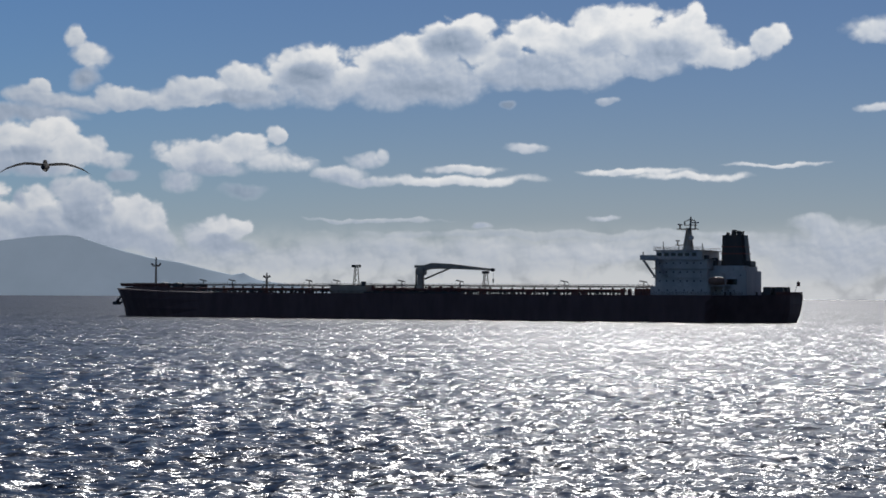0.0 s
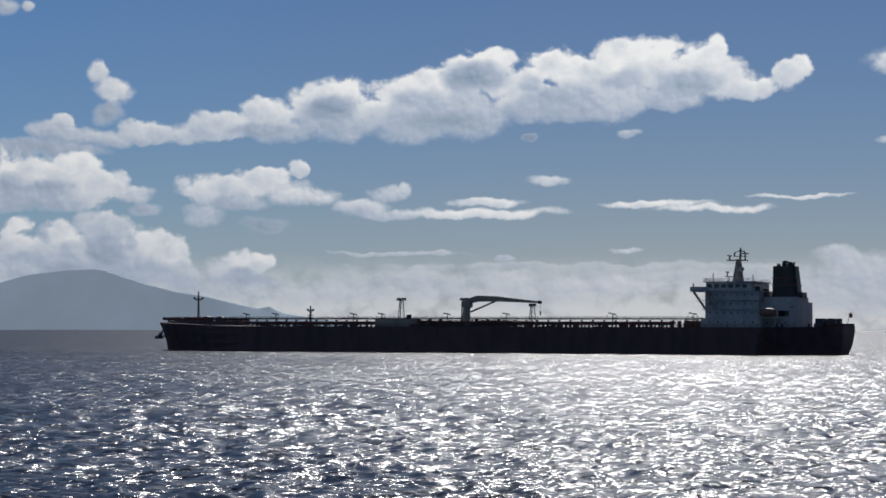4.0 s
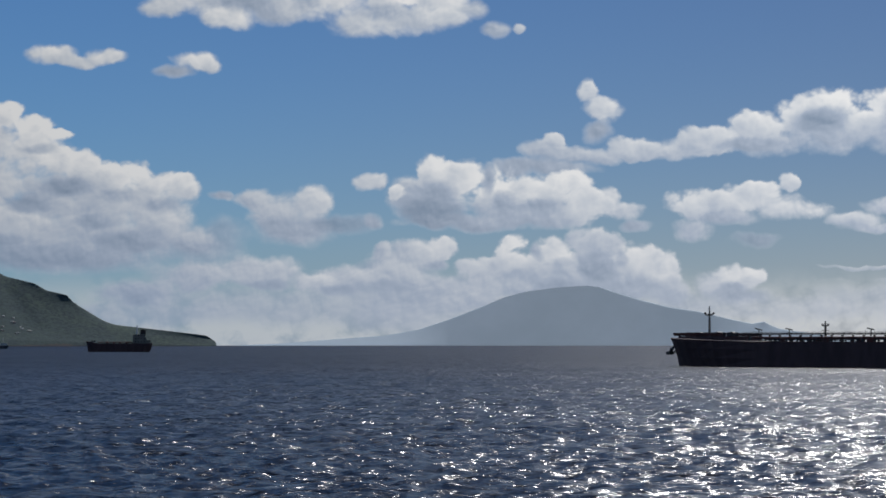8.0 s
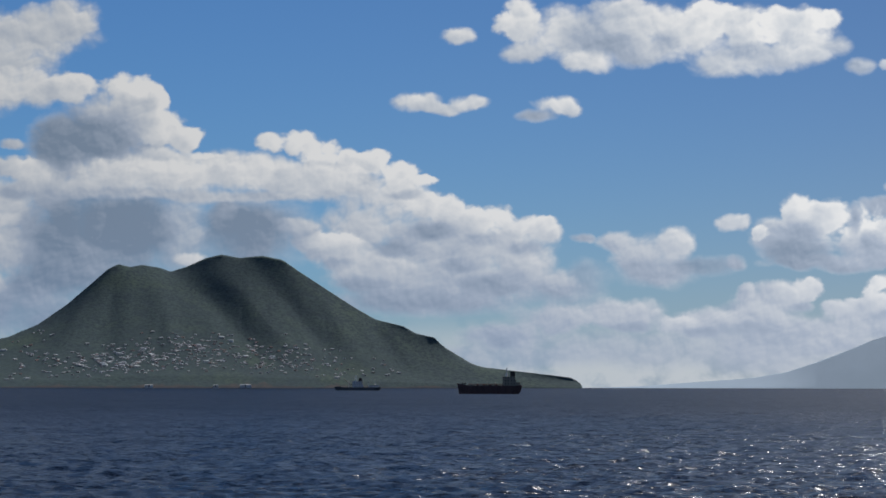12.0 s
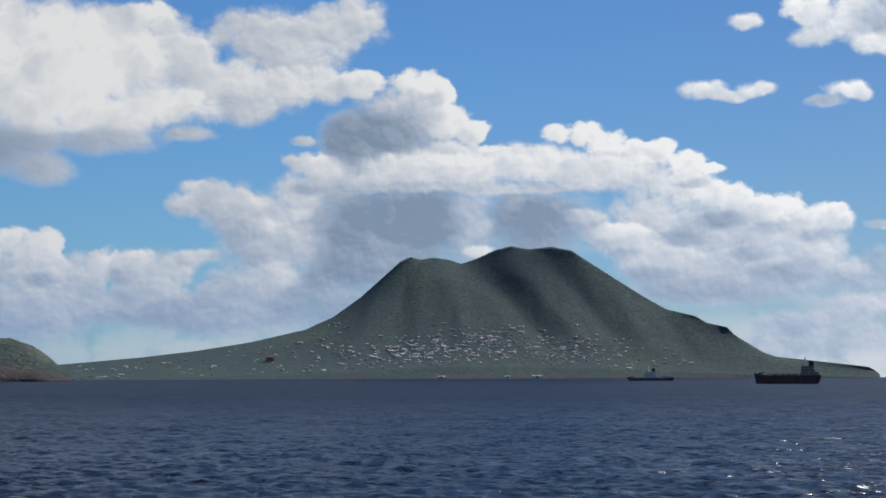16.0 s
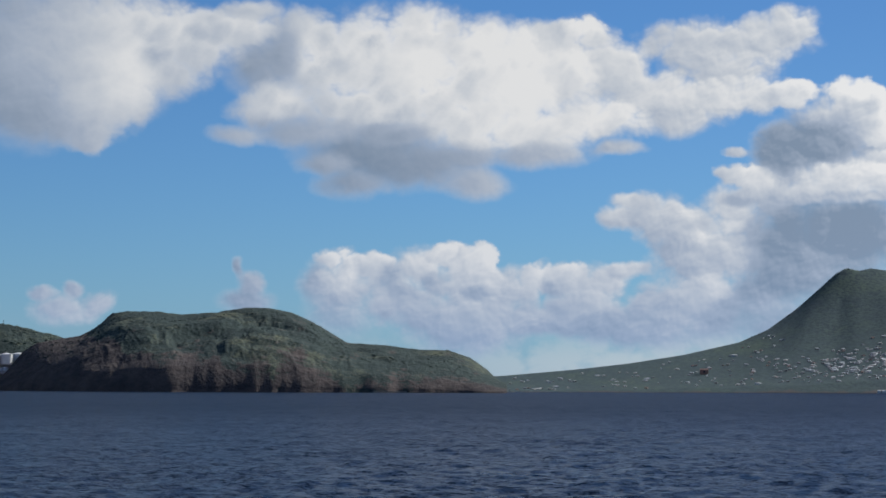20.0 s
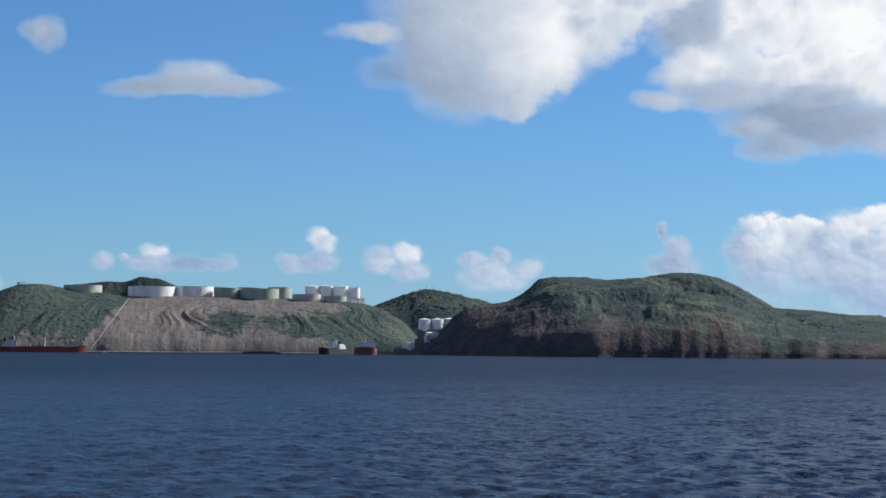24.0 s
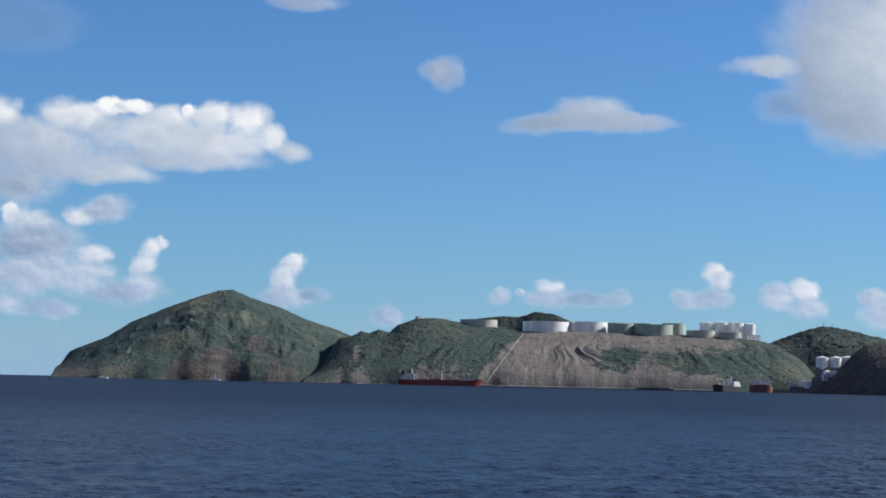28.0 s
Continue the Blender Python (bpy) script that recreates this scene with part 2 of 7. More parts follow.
CLOUDS_ANVIL_B = [(32.98, 7.42, 0.91, 0.55, 0.95, 0.34), (32.13, 7.11, 0.59, 0.46, 0.95, 0.34), (31.79, 6.63, 0.42, 0.18, 0.95, 0.34), (34.04, 7.42, 0.98, 0.49, 0.55, 1), (34.77, 7.15, 1.14, 0.49, 0.36, 1),
    (33.48, 8, 0.49, 0.26, 0.75, 1), (35.23, 5.64, 0.85, 0.36, 0.74, 0.62), (33.94, 6, 1.83, 0.59, 0.88, 0.62), (32.15, 6.03, 2.15, 0.49, 0.92, 0.62), (30.17, 6.06, 1.83, 0.49, 0.9, 0.62),
    (28.35, 5.91, 1.5, 0.59, 0.84, 0.62), (32.63, 5.48, 3.59, 0.2, 0.72, 1), (29.67, 5.52, 1.3, 0.16, 0.7, 1), (33.3, 6.29, 0.98, 0.2, 0.96, 1)]
CLOUDS_VEIL_A = [(35.79, 6.19, 1.3, 0.65, 0.62, 0.62), (34.12, 6.77, 1.55, 0.68, 0.5, 0.62), (32.79, 6.49, 1.39, 0.39, 0.84, 0.62), (31.12, 6.41, 2.04, 0.42, 0.86, 0.62), (35.12, 7.02, 0.98, 0.65, 0.5, 1),
    (29.79, 6.17, 1.47, 0.49, 0.8, 0.62)]
CLOUDS_VEIL_B = [(36.78, 4.04, 1.5, 1.01, 0.68, 0.62), (38.1, 3.7, 1.71, 1.01, 0.68, 0.62), (37.77, 2.52, 1.39, 0.85, 0.7, 0.62), (38.92, 2.38, 1.55, 0.85, 0.66, 0.62), (35.29, 3.18, 0.9, 1.01, 0.45, 1, 0.8),
    (35.75, 4.34, 0.59, 0.65, 0.62, 0.62), (35.92, 3.54, 0.85, 0.82, 0.56, 0.62), (40.25, 5.5, 0.59, 0.26, 0.84, 0.62), (40.41, 5.01, 0.75, 0.42, 0.78, 0.62), (39.39, 5.18, 1.01, 0.65, 0.74, 0.62),
    (38.77, 4.66, 1.34, 0.82, 0.74, 0.62), (37.41, 5.19, 1.01, 0.73, 0.78, 0.62), (36.92, 6.19, 0.82, 0.39, 0.84, 0.34), (37.12, 6.85, 0.49, 0.18, 0.7, 0.62), (36.54, 5.86, 0.68, 0.49, 0.84, 0.62),
    (36.09, 5.36, 0.75, 0.65, 0.8, 0.62)]
CLOUDS_VEIL_C = [(36.28, 2.85, 1.01, 0.65, 0.4, 1), (38.27, 4.36, 0.49, 0.26, 0.86, 1), (38.6, 5.02, 0.42, 0.2, 0.86, 1), (37.44, 4.7, 0.49, 0.23, 0.86, 1), (37.94, 2.88, 0.42, 0.42, 0.82, 1),
    (39.41, 1.72, 2.45, 0.73, 0.6, 1, 0.8), (36.78, 2.05, 1.47, 0.73, 0.52, 1, 0.8), (35.46, 1.72, 1.14, 0.65, 0.5, 1, 0.8), (36.95, 5.53, 0.65, 0.23, 0.62, 1), (38.93, 4.03, 0.75, 0.26, 0.6, 1)]
CLOUDS_BANK_A = [(45.4, 3.82, 0.68, 0.46, 0.84, 0.34), (44.58, 3.86, 0.68, 0.41, 0.9, 0.34), (44.92, 2.98, 1.17, 0.82, 0.78, 0.62), (43.77, 2.99, 1.17, 0.68, 0.74, 0.62), (42.84, 3.19, 0.75, 0.55, 0.86, 0.34),
    (42.03, 3.19, 0.82, 0.55, 0.86, 0.34), (41.05, 3, 0.85, 0.72, 0.78, 0.62), (40.37, 3.5, 0.65, 0.29, 0.8, 0.62), (39.71, 2.58, 0.59, 0.29, 0.82, 0.62), (42.66, 2.01, 3.42, 0.65, 0.64, 0.62),
    (44.9, 1.71, 1.79, 0.82, 0.6, 1), (41.53, 2.38, 1.3, 0.49, 0.7, 0.62), (43.96, 2.69, 0.49, 0.29, 0.6, 1), (42.35, 2.86, 0.49, 0.26, 0.62, 1), (45.24, 3.33, 0.36, 0.29, 0.95, 1),
    (40.39, 1.72, 2.28, 0.49, 0.58, 1)]
CLOUDS_BANK_B = [(48.26, 2.97, 0.72, 0.72, 0.72, 0.62), (49.42, 3.05, 0.49, 0.65, 0.55, 1), (48.76, 3.75, 0.75, 0.42, 0.88, 0.34), (48.89, 2.89, 0.75, 0.78, 0.74, 0.62), (47.73, 3.56, 0.75, 0.46, 0.86, 0.34),
    (46.44, 3.56, 1.01, 0.65, 0.84, 0.62), (45.74, 3.93, 0.55, 0.29, 0.95, 0.34), (44.61, 3.77, 0.65, 0.42, 0.92, 0.34), (44.91, 3.07, 1.01, 0.65, 0.8, 0.62), (47.09, 2.53, 1.34, 0.75, 0.72, 0.62),
    (45.43, 2.04, 2.04, 0.75, 0.66, 0.62), (48.75, 2.06, 0.98, 0.65, 0.6, 1, 0.8), (47.26, 3.23, 0.36, 0.42, 0.58, 1), (48.43, 3.39, 0.33, 0.42, 0.9, 1), (45.94, 3.07, 0.42, 0.36, 0.6, 1),
    (46.76, 2.73, 0.49, 0.26, 0.6, 1), (44.61, 2.74, 0.59, 0.26, 0.6, 1)]
CLOUDS_EAST_A = [(37.78, 9.99, 2.53, 0.78, 0.78, 0.62), (36.27, 10.11, 1.55, 0.65, 0.8, 0.62), (35.57, 10.47, 0.85, 0.65, 0.8, 0.62), (37.64, 9.27, 1.71, 0.65, 0.74, 0.62), (36.81, 8.48, 1.71, 0.62, 0.84, 0.62),
    (35.61, 8.47, 0.85, 0.42, 0.88, 0.34), (38.28, 8.28, 1.39, 0.75, 0.8, 0.62), (39.61, 8.44, 1.39, 0.82, 0.82, 0.62), (38.94, 7.78, 1.01, 0.46, 0.72, 1), (51.68, 10.25, 1.14, 0.46, 0.8, 0.62),
    (50.99, 9.36, 1.08, 1.01, 0.46, 1), (51.16, 8.1, 1.01, 0.52, 0.72, 0.62), (50.52, 8.28, 1.17, 0.62, 0.84, 0.62), (49.88, 10.24, 1.08, 0.85, 0.72, 0.62), (49.22, 9.42, 1.55, 1.14, 0.88, 0.62),
    (47.92, 9.82, 1.71, 1.3, 0.9, 0.62)]
CLOUDS_EAST_B = [(46.44, 10.18, 1.55, 1.14, 0.9, 0.62), (42.99, 9.89, 1.55, 0.82, 0.78, 0.62), (41.96, 9.94, 1.55, 0.9, 0.8, 0.62), (41.63, 10.43, 0.82, 0.39, 0.92, 0.34), (40.62, 9.26, 1.17, 0.98, 0.84, 0.62),
    (44.49, 9.9, 1.55, 0.98, 0.9, 0.62), (48.06, 8.19, 2.2, 1.14, 0.84, 0.62), (45.97, 8.69, 2.2, 1.3, 0.92, 0.62), (43.95, 9.06, 2.2, 1.44, 0.95, 0.62), (40.95, 7.81, 1.5, 0.62, 0.9, 0.62),
    (42.94, 7.59, 2.04, 0.95, 0.9, 0.62), (44.93, 7.57, 2.04, 0.95, 0.88, 0.62), (41.99, 9.12, 0.98, 0.82, 0.92, 0.62), (46.8, 9.36, 0.98, 0.65, 0.98, 1), (43.65, 8.6, 1.3, 0.82, 1, 1),
    (41.65, 8.13, 0.82, 0.49, 0.95, 1)]
CLOUDS_EAST_C = [(47.88, 6.85, 2.04, 0.85, 0.36, 1), (46.4, 6.46, 2.04, 0.68, 0.4, 1), (48.47, 5.89, 1.01, 0.39, 0.42, 1), (44.75, 5.96, 1.01, 0.46, 0.62, 1), (49.71, 7.46, 1.55, 0.42, 0.55, 1),
    (42.94, 6.77, 1.55, 0.36, 0.62, 1), (51.71, 7.36, 0.73, 0.29, 0.6, 1), (49.21, 6.5, 0.82, 0.33, 0.5, 1), (47.27, 7.39, 0.98, 0.33, 0.55, 1), (50.39, 9.74, 0.49, 0.82, 0.5, 1),
    (40.64, 6.99, 0.82, 0.23, 0.66, 1), (46.77, 7.32, 0.65, 0.2, 0.5, 1), (45.12, 6.69, 0.98, 0.26, 0.52, 1)]
CLOUDS_NORTHEAST_A = [(57.68, 10.08, 2.12, 1.96, 0.5, 1), (55.9, 9.82, 1.79, 1.55, 0.66, 0.62), (54.61, 10.35, 1.79, 1.11, 0.76, 0.62), (53.29, 10.19, 1.5, 0.9, 0.76, 0.62), (51.78, 10.46, 0.98, 0.62, 0.8, 0.62),
    (53.77, 9.07, 1.08, 0.75, 0.74, 0.62), (55.23, 8.22, 1.08, 0.91, 0.64, 0.62), (56.35, 7.5, 1.24, 0.78, 0.56, 0.62), (57.64, 7.82, 1.3, 0.98, 0.46, 1), (56.02, 6.93, 0.55, 0.33, 0.62, 0.62),
    (51.48, 10.92, 0.98, 0.39, 0.7, 0.62), (54.91, 8.72, 0.98, 0.98, 0.72, 1), (52.96, 9.58, 0.65, 0.49, 0.78, 0.62), (56.7, 9.15, 1.14, 1.14, 0.5, 1), (58.3, 8.77, 0.98, 1.14, 0.4, 1),
    (53.95, 10.21, 0.98, 0.49, 0.84, 1)]
CLOUDS_NORTHEAST_B = [(60.33, 9.25, 1.11, 0.33, 0.58, 0.62), (58.5, 8.91, 1.14, 0.98, 0.48, 1, 0.8), (59.5, 8.1, 0.98, 0.42, 0.34, 1, 0.6), (55.36, 9.86, 2.12, 1.3, 0.84, 0.62), (53.24, 9.98, 1.79, 0.98, 0.78, 0.62),
    (52.1, 10.38, 1.47, 0.49, 0.78, 0.62), (57.01, 9.72, 1.96, 1.14, 0.66, 1), (55.86, 8.57, 1.47, 1.3, 0.74, 0.62), (56.18, 7.18, 0.82, 0.49, 0.62, 0.62), (55.36, 8.89, 0.98, 0.98, 0.88, 1)]
CLOUDS_SMALL_A = [(69.74, 8.99, 0.42, 0.46, 0.4, 1, 0.8), (65.5, 7.92, 0.98, 0.42, 0.55, 1), (66.83, 7.54, 1.17, 0.23, 0.46, 1, 0.8), (64.16, 7.58, 1.08, 0.23, 0.46, 1, 0.8), (65.5, 7.64, 1.79, 0.26, 0.46, 1),
    (74.12, 3.3, 0.39, 0.36, 0.84, 0.62), (74.35, 2.81, 0.42, 0.36, 0.72, 0.62), (74.26, 2.32, 0.68, 0.29, 0.56, 1), (71.43, 1.87, 0.46, 0.29, 0.5, 1, 0.8), (68, 2.51, 0.29, 0.23, 0.64, 1),
    (66.52, 2.75, 0.36, 0.29, 0.84, 0.62), (66.57, 2.42, 0.68, 0.23, 0.56, 1), (64.61, 2.49, 0.42, 0.24, 0.56, 1, 0.8), (65.44, 2.43, 0.68, 0.21, 0.36, 1, 0.8), (67.39, 2.58, 0.13, 0.1, 0.6, 1)]
CLOUDS_SMALL_B = [(61.88, 3.29, 0.29, 0.29, 0.86, 0.62), (61.56, 3.03, 0.36, 0.29, 0.8, 0.62), (62.59, 2.54, 0.46, 0.33, 0.6, 0.62, 0.9), (61.76, 2.6, 0.52, 0.29, 0.5, 1), (59.31, 2.81, 0.46, 0.33, 0.9, 0.62),
    (59.17, 2.28, 0.55, 0.39, 0.66, 0.62), (59.97, 2.61, 0.46, 0.39, 0.66, 0.62), (56.51, 2.75, 0.28, 0.29, 0.6, 0.62), (57.33, 2.65, 0.42, 0.23, 0.6, 0.62), (56.67, 2.16, 0.98, 0.42, 0.7, 0.62),
    (55.82, 2.41, 0.49, 0.39, 0.68, 0.62), (51.33, 3.02, 0.46, 0.39, 0.56, 0.62), (51.65, 3.47, 0.16, 0.29, 0.45, 1), (51.49, 2.5, 0.75, 0.33, 0.45, 1)]
CLOUDS_SMALL_C = [(73.97, 10.93, 1.01, 0.2, 0.5, 1, 0.7), (70.08, 9.07, 0.39, 0.33, 0.45, 1, 0.8)]
CLOUDS_NORTH_A = [(82.52, 7.38, 0.49, 0.49, 0.86, 0.62), (81.7, 6.61, 1.47, 0.73, 0.62, 0.62), (80.61, 7.47, 1.01, 0.46, 0.84, 0.62), (79.64, 7.71, 0.59, 0.33, 0.94, 0.34), (78.83, 7.75, 0.59, 0.29, 0.95, 0.34),
    (77.84, 7.51, 0.73, 0.36, 0.84, 0.62), (77.19, 7.7, 0.23, 0.26, 0.95, 0.34), (76.53, 7.56, 0.82, 0.39, 0.86, 0.62), (75.54, 7.43, 0.75, 0.46, 0.9, 0.62), (74.86, 6.96, 0.52, 0.52, 0.84, 0.62),
    (74.27, 6.53, 0.46, 0.26, 0.66, 1), (78.48, 6.91, 2.12, 0.65, 0.7, 0.62), (76.51, 6.74, 1.79, 0.57, 0.72, 0.62), (79.42, 5.73, 1.14, 0.26, 0.66, 1), (77.48, 6.21, 2.12, 0.26, 0.58, 1),
    (81.04, 5.99, 1.96, 0.46, 0.55, 1)]
CLOUDS_NORTH_B = [(81.97, 5.3, 0.98, 0.49, 0.45, 1), (82.34, 4.56, 0.36, 0.33, 0.88, 0.34), (81.78, 4.34, 0.68, 0.39, 0.78, 0.62), (81.6, 3.69, 1.3, 0.65, 0.42, 1), (80.35, 4.52, 0.46, 0.29, 0.82, 0.62),
    (79.55, 4.75, 0.65, 0.36, 0.56, 1), (79.91, 3.46, 0.52, 0.29, 0.8, 0.62), (79.97, 3.02, 0.55, 0.26, 0.62, 1), (81.56, 2.72, 2.12, 0.59, 0.6, 0.62), (78.29, 3.64, 0.33, 0.29, 0.9, 0.62),
    (77.97, 3.81, 0.24, 0.2, 0.84, 0.62), (78.44, 3.14, 0.36, 0.36, 0.78, 0.62), (78.5, 2.57, 0.59, 0.36, 0.66, 0.62), (82.33, 1.94, 0.42, 0.23, 0.66, 1), (81.21, 1.84, 0.82, 0.23, 0.45, 1)]
CLOUDS_NORTH_C = [(74.14, 3.43, 0.33, 0.26, 0.84, 0.62), (74.42, 2.93, 0.39, 0.36, 0.74, 0.62), (74.32, 2.35, 0.59, 0.29, 0.6, 1), (73.42, 2.46, 0.33, 0.2, 0.35, 1, 0.7), (71.42, 1.84, 0.46, 0.29, 0.5, 1, 0.8),
    (78.98, 2.31, 0.98, 0.33, 0.5, 1), (82.46, 9.95, 1.79, 0.73, 0.2, 1, 0.3)]
CLOUDS_HIGH_A = [(24.2, 10.15, 0.52, 0.29, 0.84, 0.62), (22.36, 10.54, 0.85, 0.65, 0.94, 0.34), (22.19, 9.72, 0.68, 0.36, 0.76, 0.62), (21.02, 10.24, 1.34, 0.78, 0.86, 0.62), (20.02, 10.2, 1.17, 0.75, 0.6, 1),
    (20.32, 9.45, 0.85, 0.39, 0.88, 0.62), (18.86, 10.54, 1.34, 0.73, 0.84, 0.62), (18.86, 9.69, 1.01, 0.46, 0.66, 0.62), (17.54, 10.16, 1.34, 0.78, 0.88, 0.62), (16.68, 10.56, 1.01, 0.65, 1, 0.34),
    (15.73, 10.15, 1.01, 0.78, 0.84, 0.62), (16.06, 9.31, 1.39, 0.42, 0.76, 0.62), (14.88, 10.29, 0.85, 0.65, 0.95, 0.34), (13.94, 10.07, 1.01, 0.78, 0.84, 0.62), (13.58, 10.48, 0.65, 0.42, 0.95, 0.34)]
CLOUDS_HIGH_B = [(14.4, 9.5, 1.22, 0.39, 0.76, 0.62), (13.1, 9.75, 0.42, 0.29, 0.66, 1), (12.47, 9.15, 0.36, 0.26, 0.56, 1), (11.83, 9.23, 0.24, 0.18, 0.7, 0.62), (25.37, 8.21, 0.72, 0.29, 0.88, 0.62),
    (24.83, 8.08, 0.68, 0.2, 0.78, 0.62), (23.93, 8.28, 0.59, 0.26, 0.84, 0.62), (21.26, 8.14, 0.68, 0.29, 0.9, 0.62), (21.86, 7.85, 0.59, 0.18, 0.55, 1), (20.83, 8.01, 0.36, 0.21, 0.8, 0.62),
    (19.69, 9.9, 0.82, 0.33, 0.5, 1), (18.03, 9.96, 0.49, 0.33, 0.62, 1), (15.57, 9.66, 0.98, 0.26, 0.62, 1), (22.36, 10.98, 0.49, 0.33, 0.9, 0.62), (19.35, 10.95, 0.98, 0.33, 0.8, 0.62)]
CLOUDS = (CLOUDS_LONG_A + CLOUDS_LONG_B + CLOUDS_LONG_C + CLOUDS_SOUTH_A + CLOUDS_SOUTH_B + CLOUDS_SOUTH_C + CLOUDS_PEAK_HIGH_A + CLOUDS_PEAK_HIGH_B + CLOUDS_PEAK_HIGH_C + CLOUDS_PEAK_A + CLOUDS_PEAK_B + CLOUDS_EASTBANK_A + CLOUDS_EASTBANK_B + CLOUDS_HIGH_A + CLOUDS_HIGH_B + CLOUDS_BANK_A + CLOUDS_BANK_B + CLOUDS_VEIL_A + CLOUDS_VEIL_B + CLOUDS_VEIL_C + CLOUDS_CREST_A + CLOUDS_CREST_B + CLOUDS_CREST_C + CLOUDS_ANVIL_A + CLOUDS_ANVIL_B + CLOUDS_EAST_A + CLOUDS_EAST_B + CLOUDS_EAST_C + CLOUDS_NORTHEAST_A + CLOUDS_NORTHEAST_B + CLOUDS_SMALL_A + CLOUDS_SMALL_B + CLOUDS_SMALL_C + CLOUDS_NORTH_A + CLOUDS_NORTH_B + CLOUDS_NORTH_C)

# ---- light: sun, sky and clouds ----
SUN_TURN, SUN_HEIGHT = -8.0, 36.0


def way(turn, height):
    """The unit vector at so many degrees to the left of +y and above the horizon."""
    a, e = radians(turn), radians(height)
    return Vector((-math.sin(a) * math.cos(e), math.cos(a) * math.cos(e), math.sin(e)))


sun = new("sun", bpy.data.lights.new("sun", "SUN"))
sun.data.energy, sun.data.angle, sun.data.color = 5.0, radians(0.53), (1.0, 0.98, 0.965)
sun.matrix_world = look(way(SUN_TURN, SUN_HEIGHT) * 900, (0, 0, 0))


class Net:
    """Short words for building a node tree."""

    def __init__(self, tree):
        self.tree, self.nodes, self.links = tree, tree.nodes, tree.links
        self.nodes.clear()

    def add(self, kind, **values):
        node = self.nodes.new(kind)
        for key, value in values.items():
            setattr(node, key, value)
        return node

    def plug(self, socket, value):
        if isinstance(value, bpy.types.NodeSocket):
            self.links.new(value, socket)
        elif value is not None:
            socket.default_value = value

    def math(self, op, a, b=None, c=None, clamp=False):
        node = self.add("ShaderNodeMath", operation=op, use_clamp=clamp)
        for socket, value in zip(node.inputs, (a, b, c)):
            self.plug(socket, value)
        return node.outputs[0]

    def vec(self, op, a, b=None, c=None, scale=None):
        node = self.add("ShaderNodeVectorMath", operation=op)
        for socket, value in zip(node.inputs, (a, b, c)):
            self.plug(socket, value)
        if scale is not None:
            self.plug(node.inputs["Scale"], scale)
        return node.outputs["Value" if op in ("LENGTH", "DOT_PRODUCT", "DISTANCE") else "Vector"]

    def step(self, value, low, high, a=0.0, b=1.0):
        node = self.add("ShaderNodeMapRange", interpolation_type="SMOOTHSTEP")
        for key, v in (("Value", value), ("From Min", low), ("From Max", high), ("To Min", a), ("To Max", b)):
            self.plug(node.inputs[key], v)
        return node.outputs[0]

    def mix(self, fac, a, b, blend="MIX"):
        node = self.add("ShaderNodeMix", data_type="RGBA", blend_type=blend)
        self.plug(node.inputs[0], fac)
        for socket, v in ((node.inputs[6], a), (node.inputs[7], b)):
            self.plug(socket, (*v, 1.0) if isinstance(v, tuple) else v)
        return node.outputs[2]

    def blend(self, fac, a, b):
        node = self.add("ShaderNodeMix", data_type="FLOAT")
        for socket, v in ((node.inputs[0], fac), (node.inputs[2], a), (node.inputs[3], b)):
            self.plug(socket, v)
        return node.outputs[0]

    def noise(self, where, scale, detail=4.0, rough=0.55, distortion=0.0, colour=False, kind=None):
        node = self.add("ShaderNodeTexNoise")
        self.plug(node.inputs["Vector"], where)
        for key, v in (("Scale", scale), ("Detail", detail), ("Roughness", rough), ("Distortion", distortion)):
            node.inputs[key].default_value = v
        return node.outputs["Color" if colour else "Fac"]

    def ramp(self, fac, stops):
        node = self.add("ShaderNodeValToRGB")
        self.plug(node.inputs[0], fac)
        band = node.color_ramp.elements
        while len(band) < len(stops):
            band.new(0.5)
        for e, (at, colour) in zip(band, stops):
            e.position, e.color = at, (*colour, 1.0)
        return node.outputs[0]


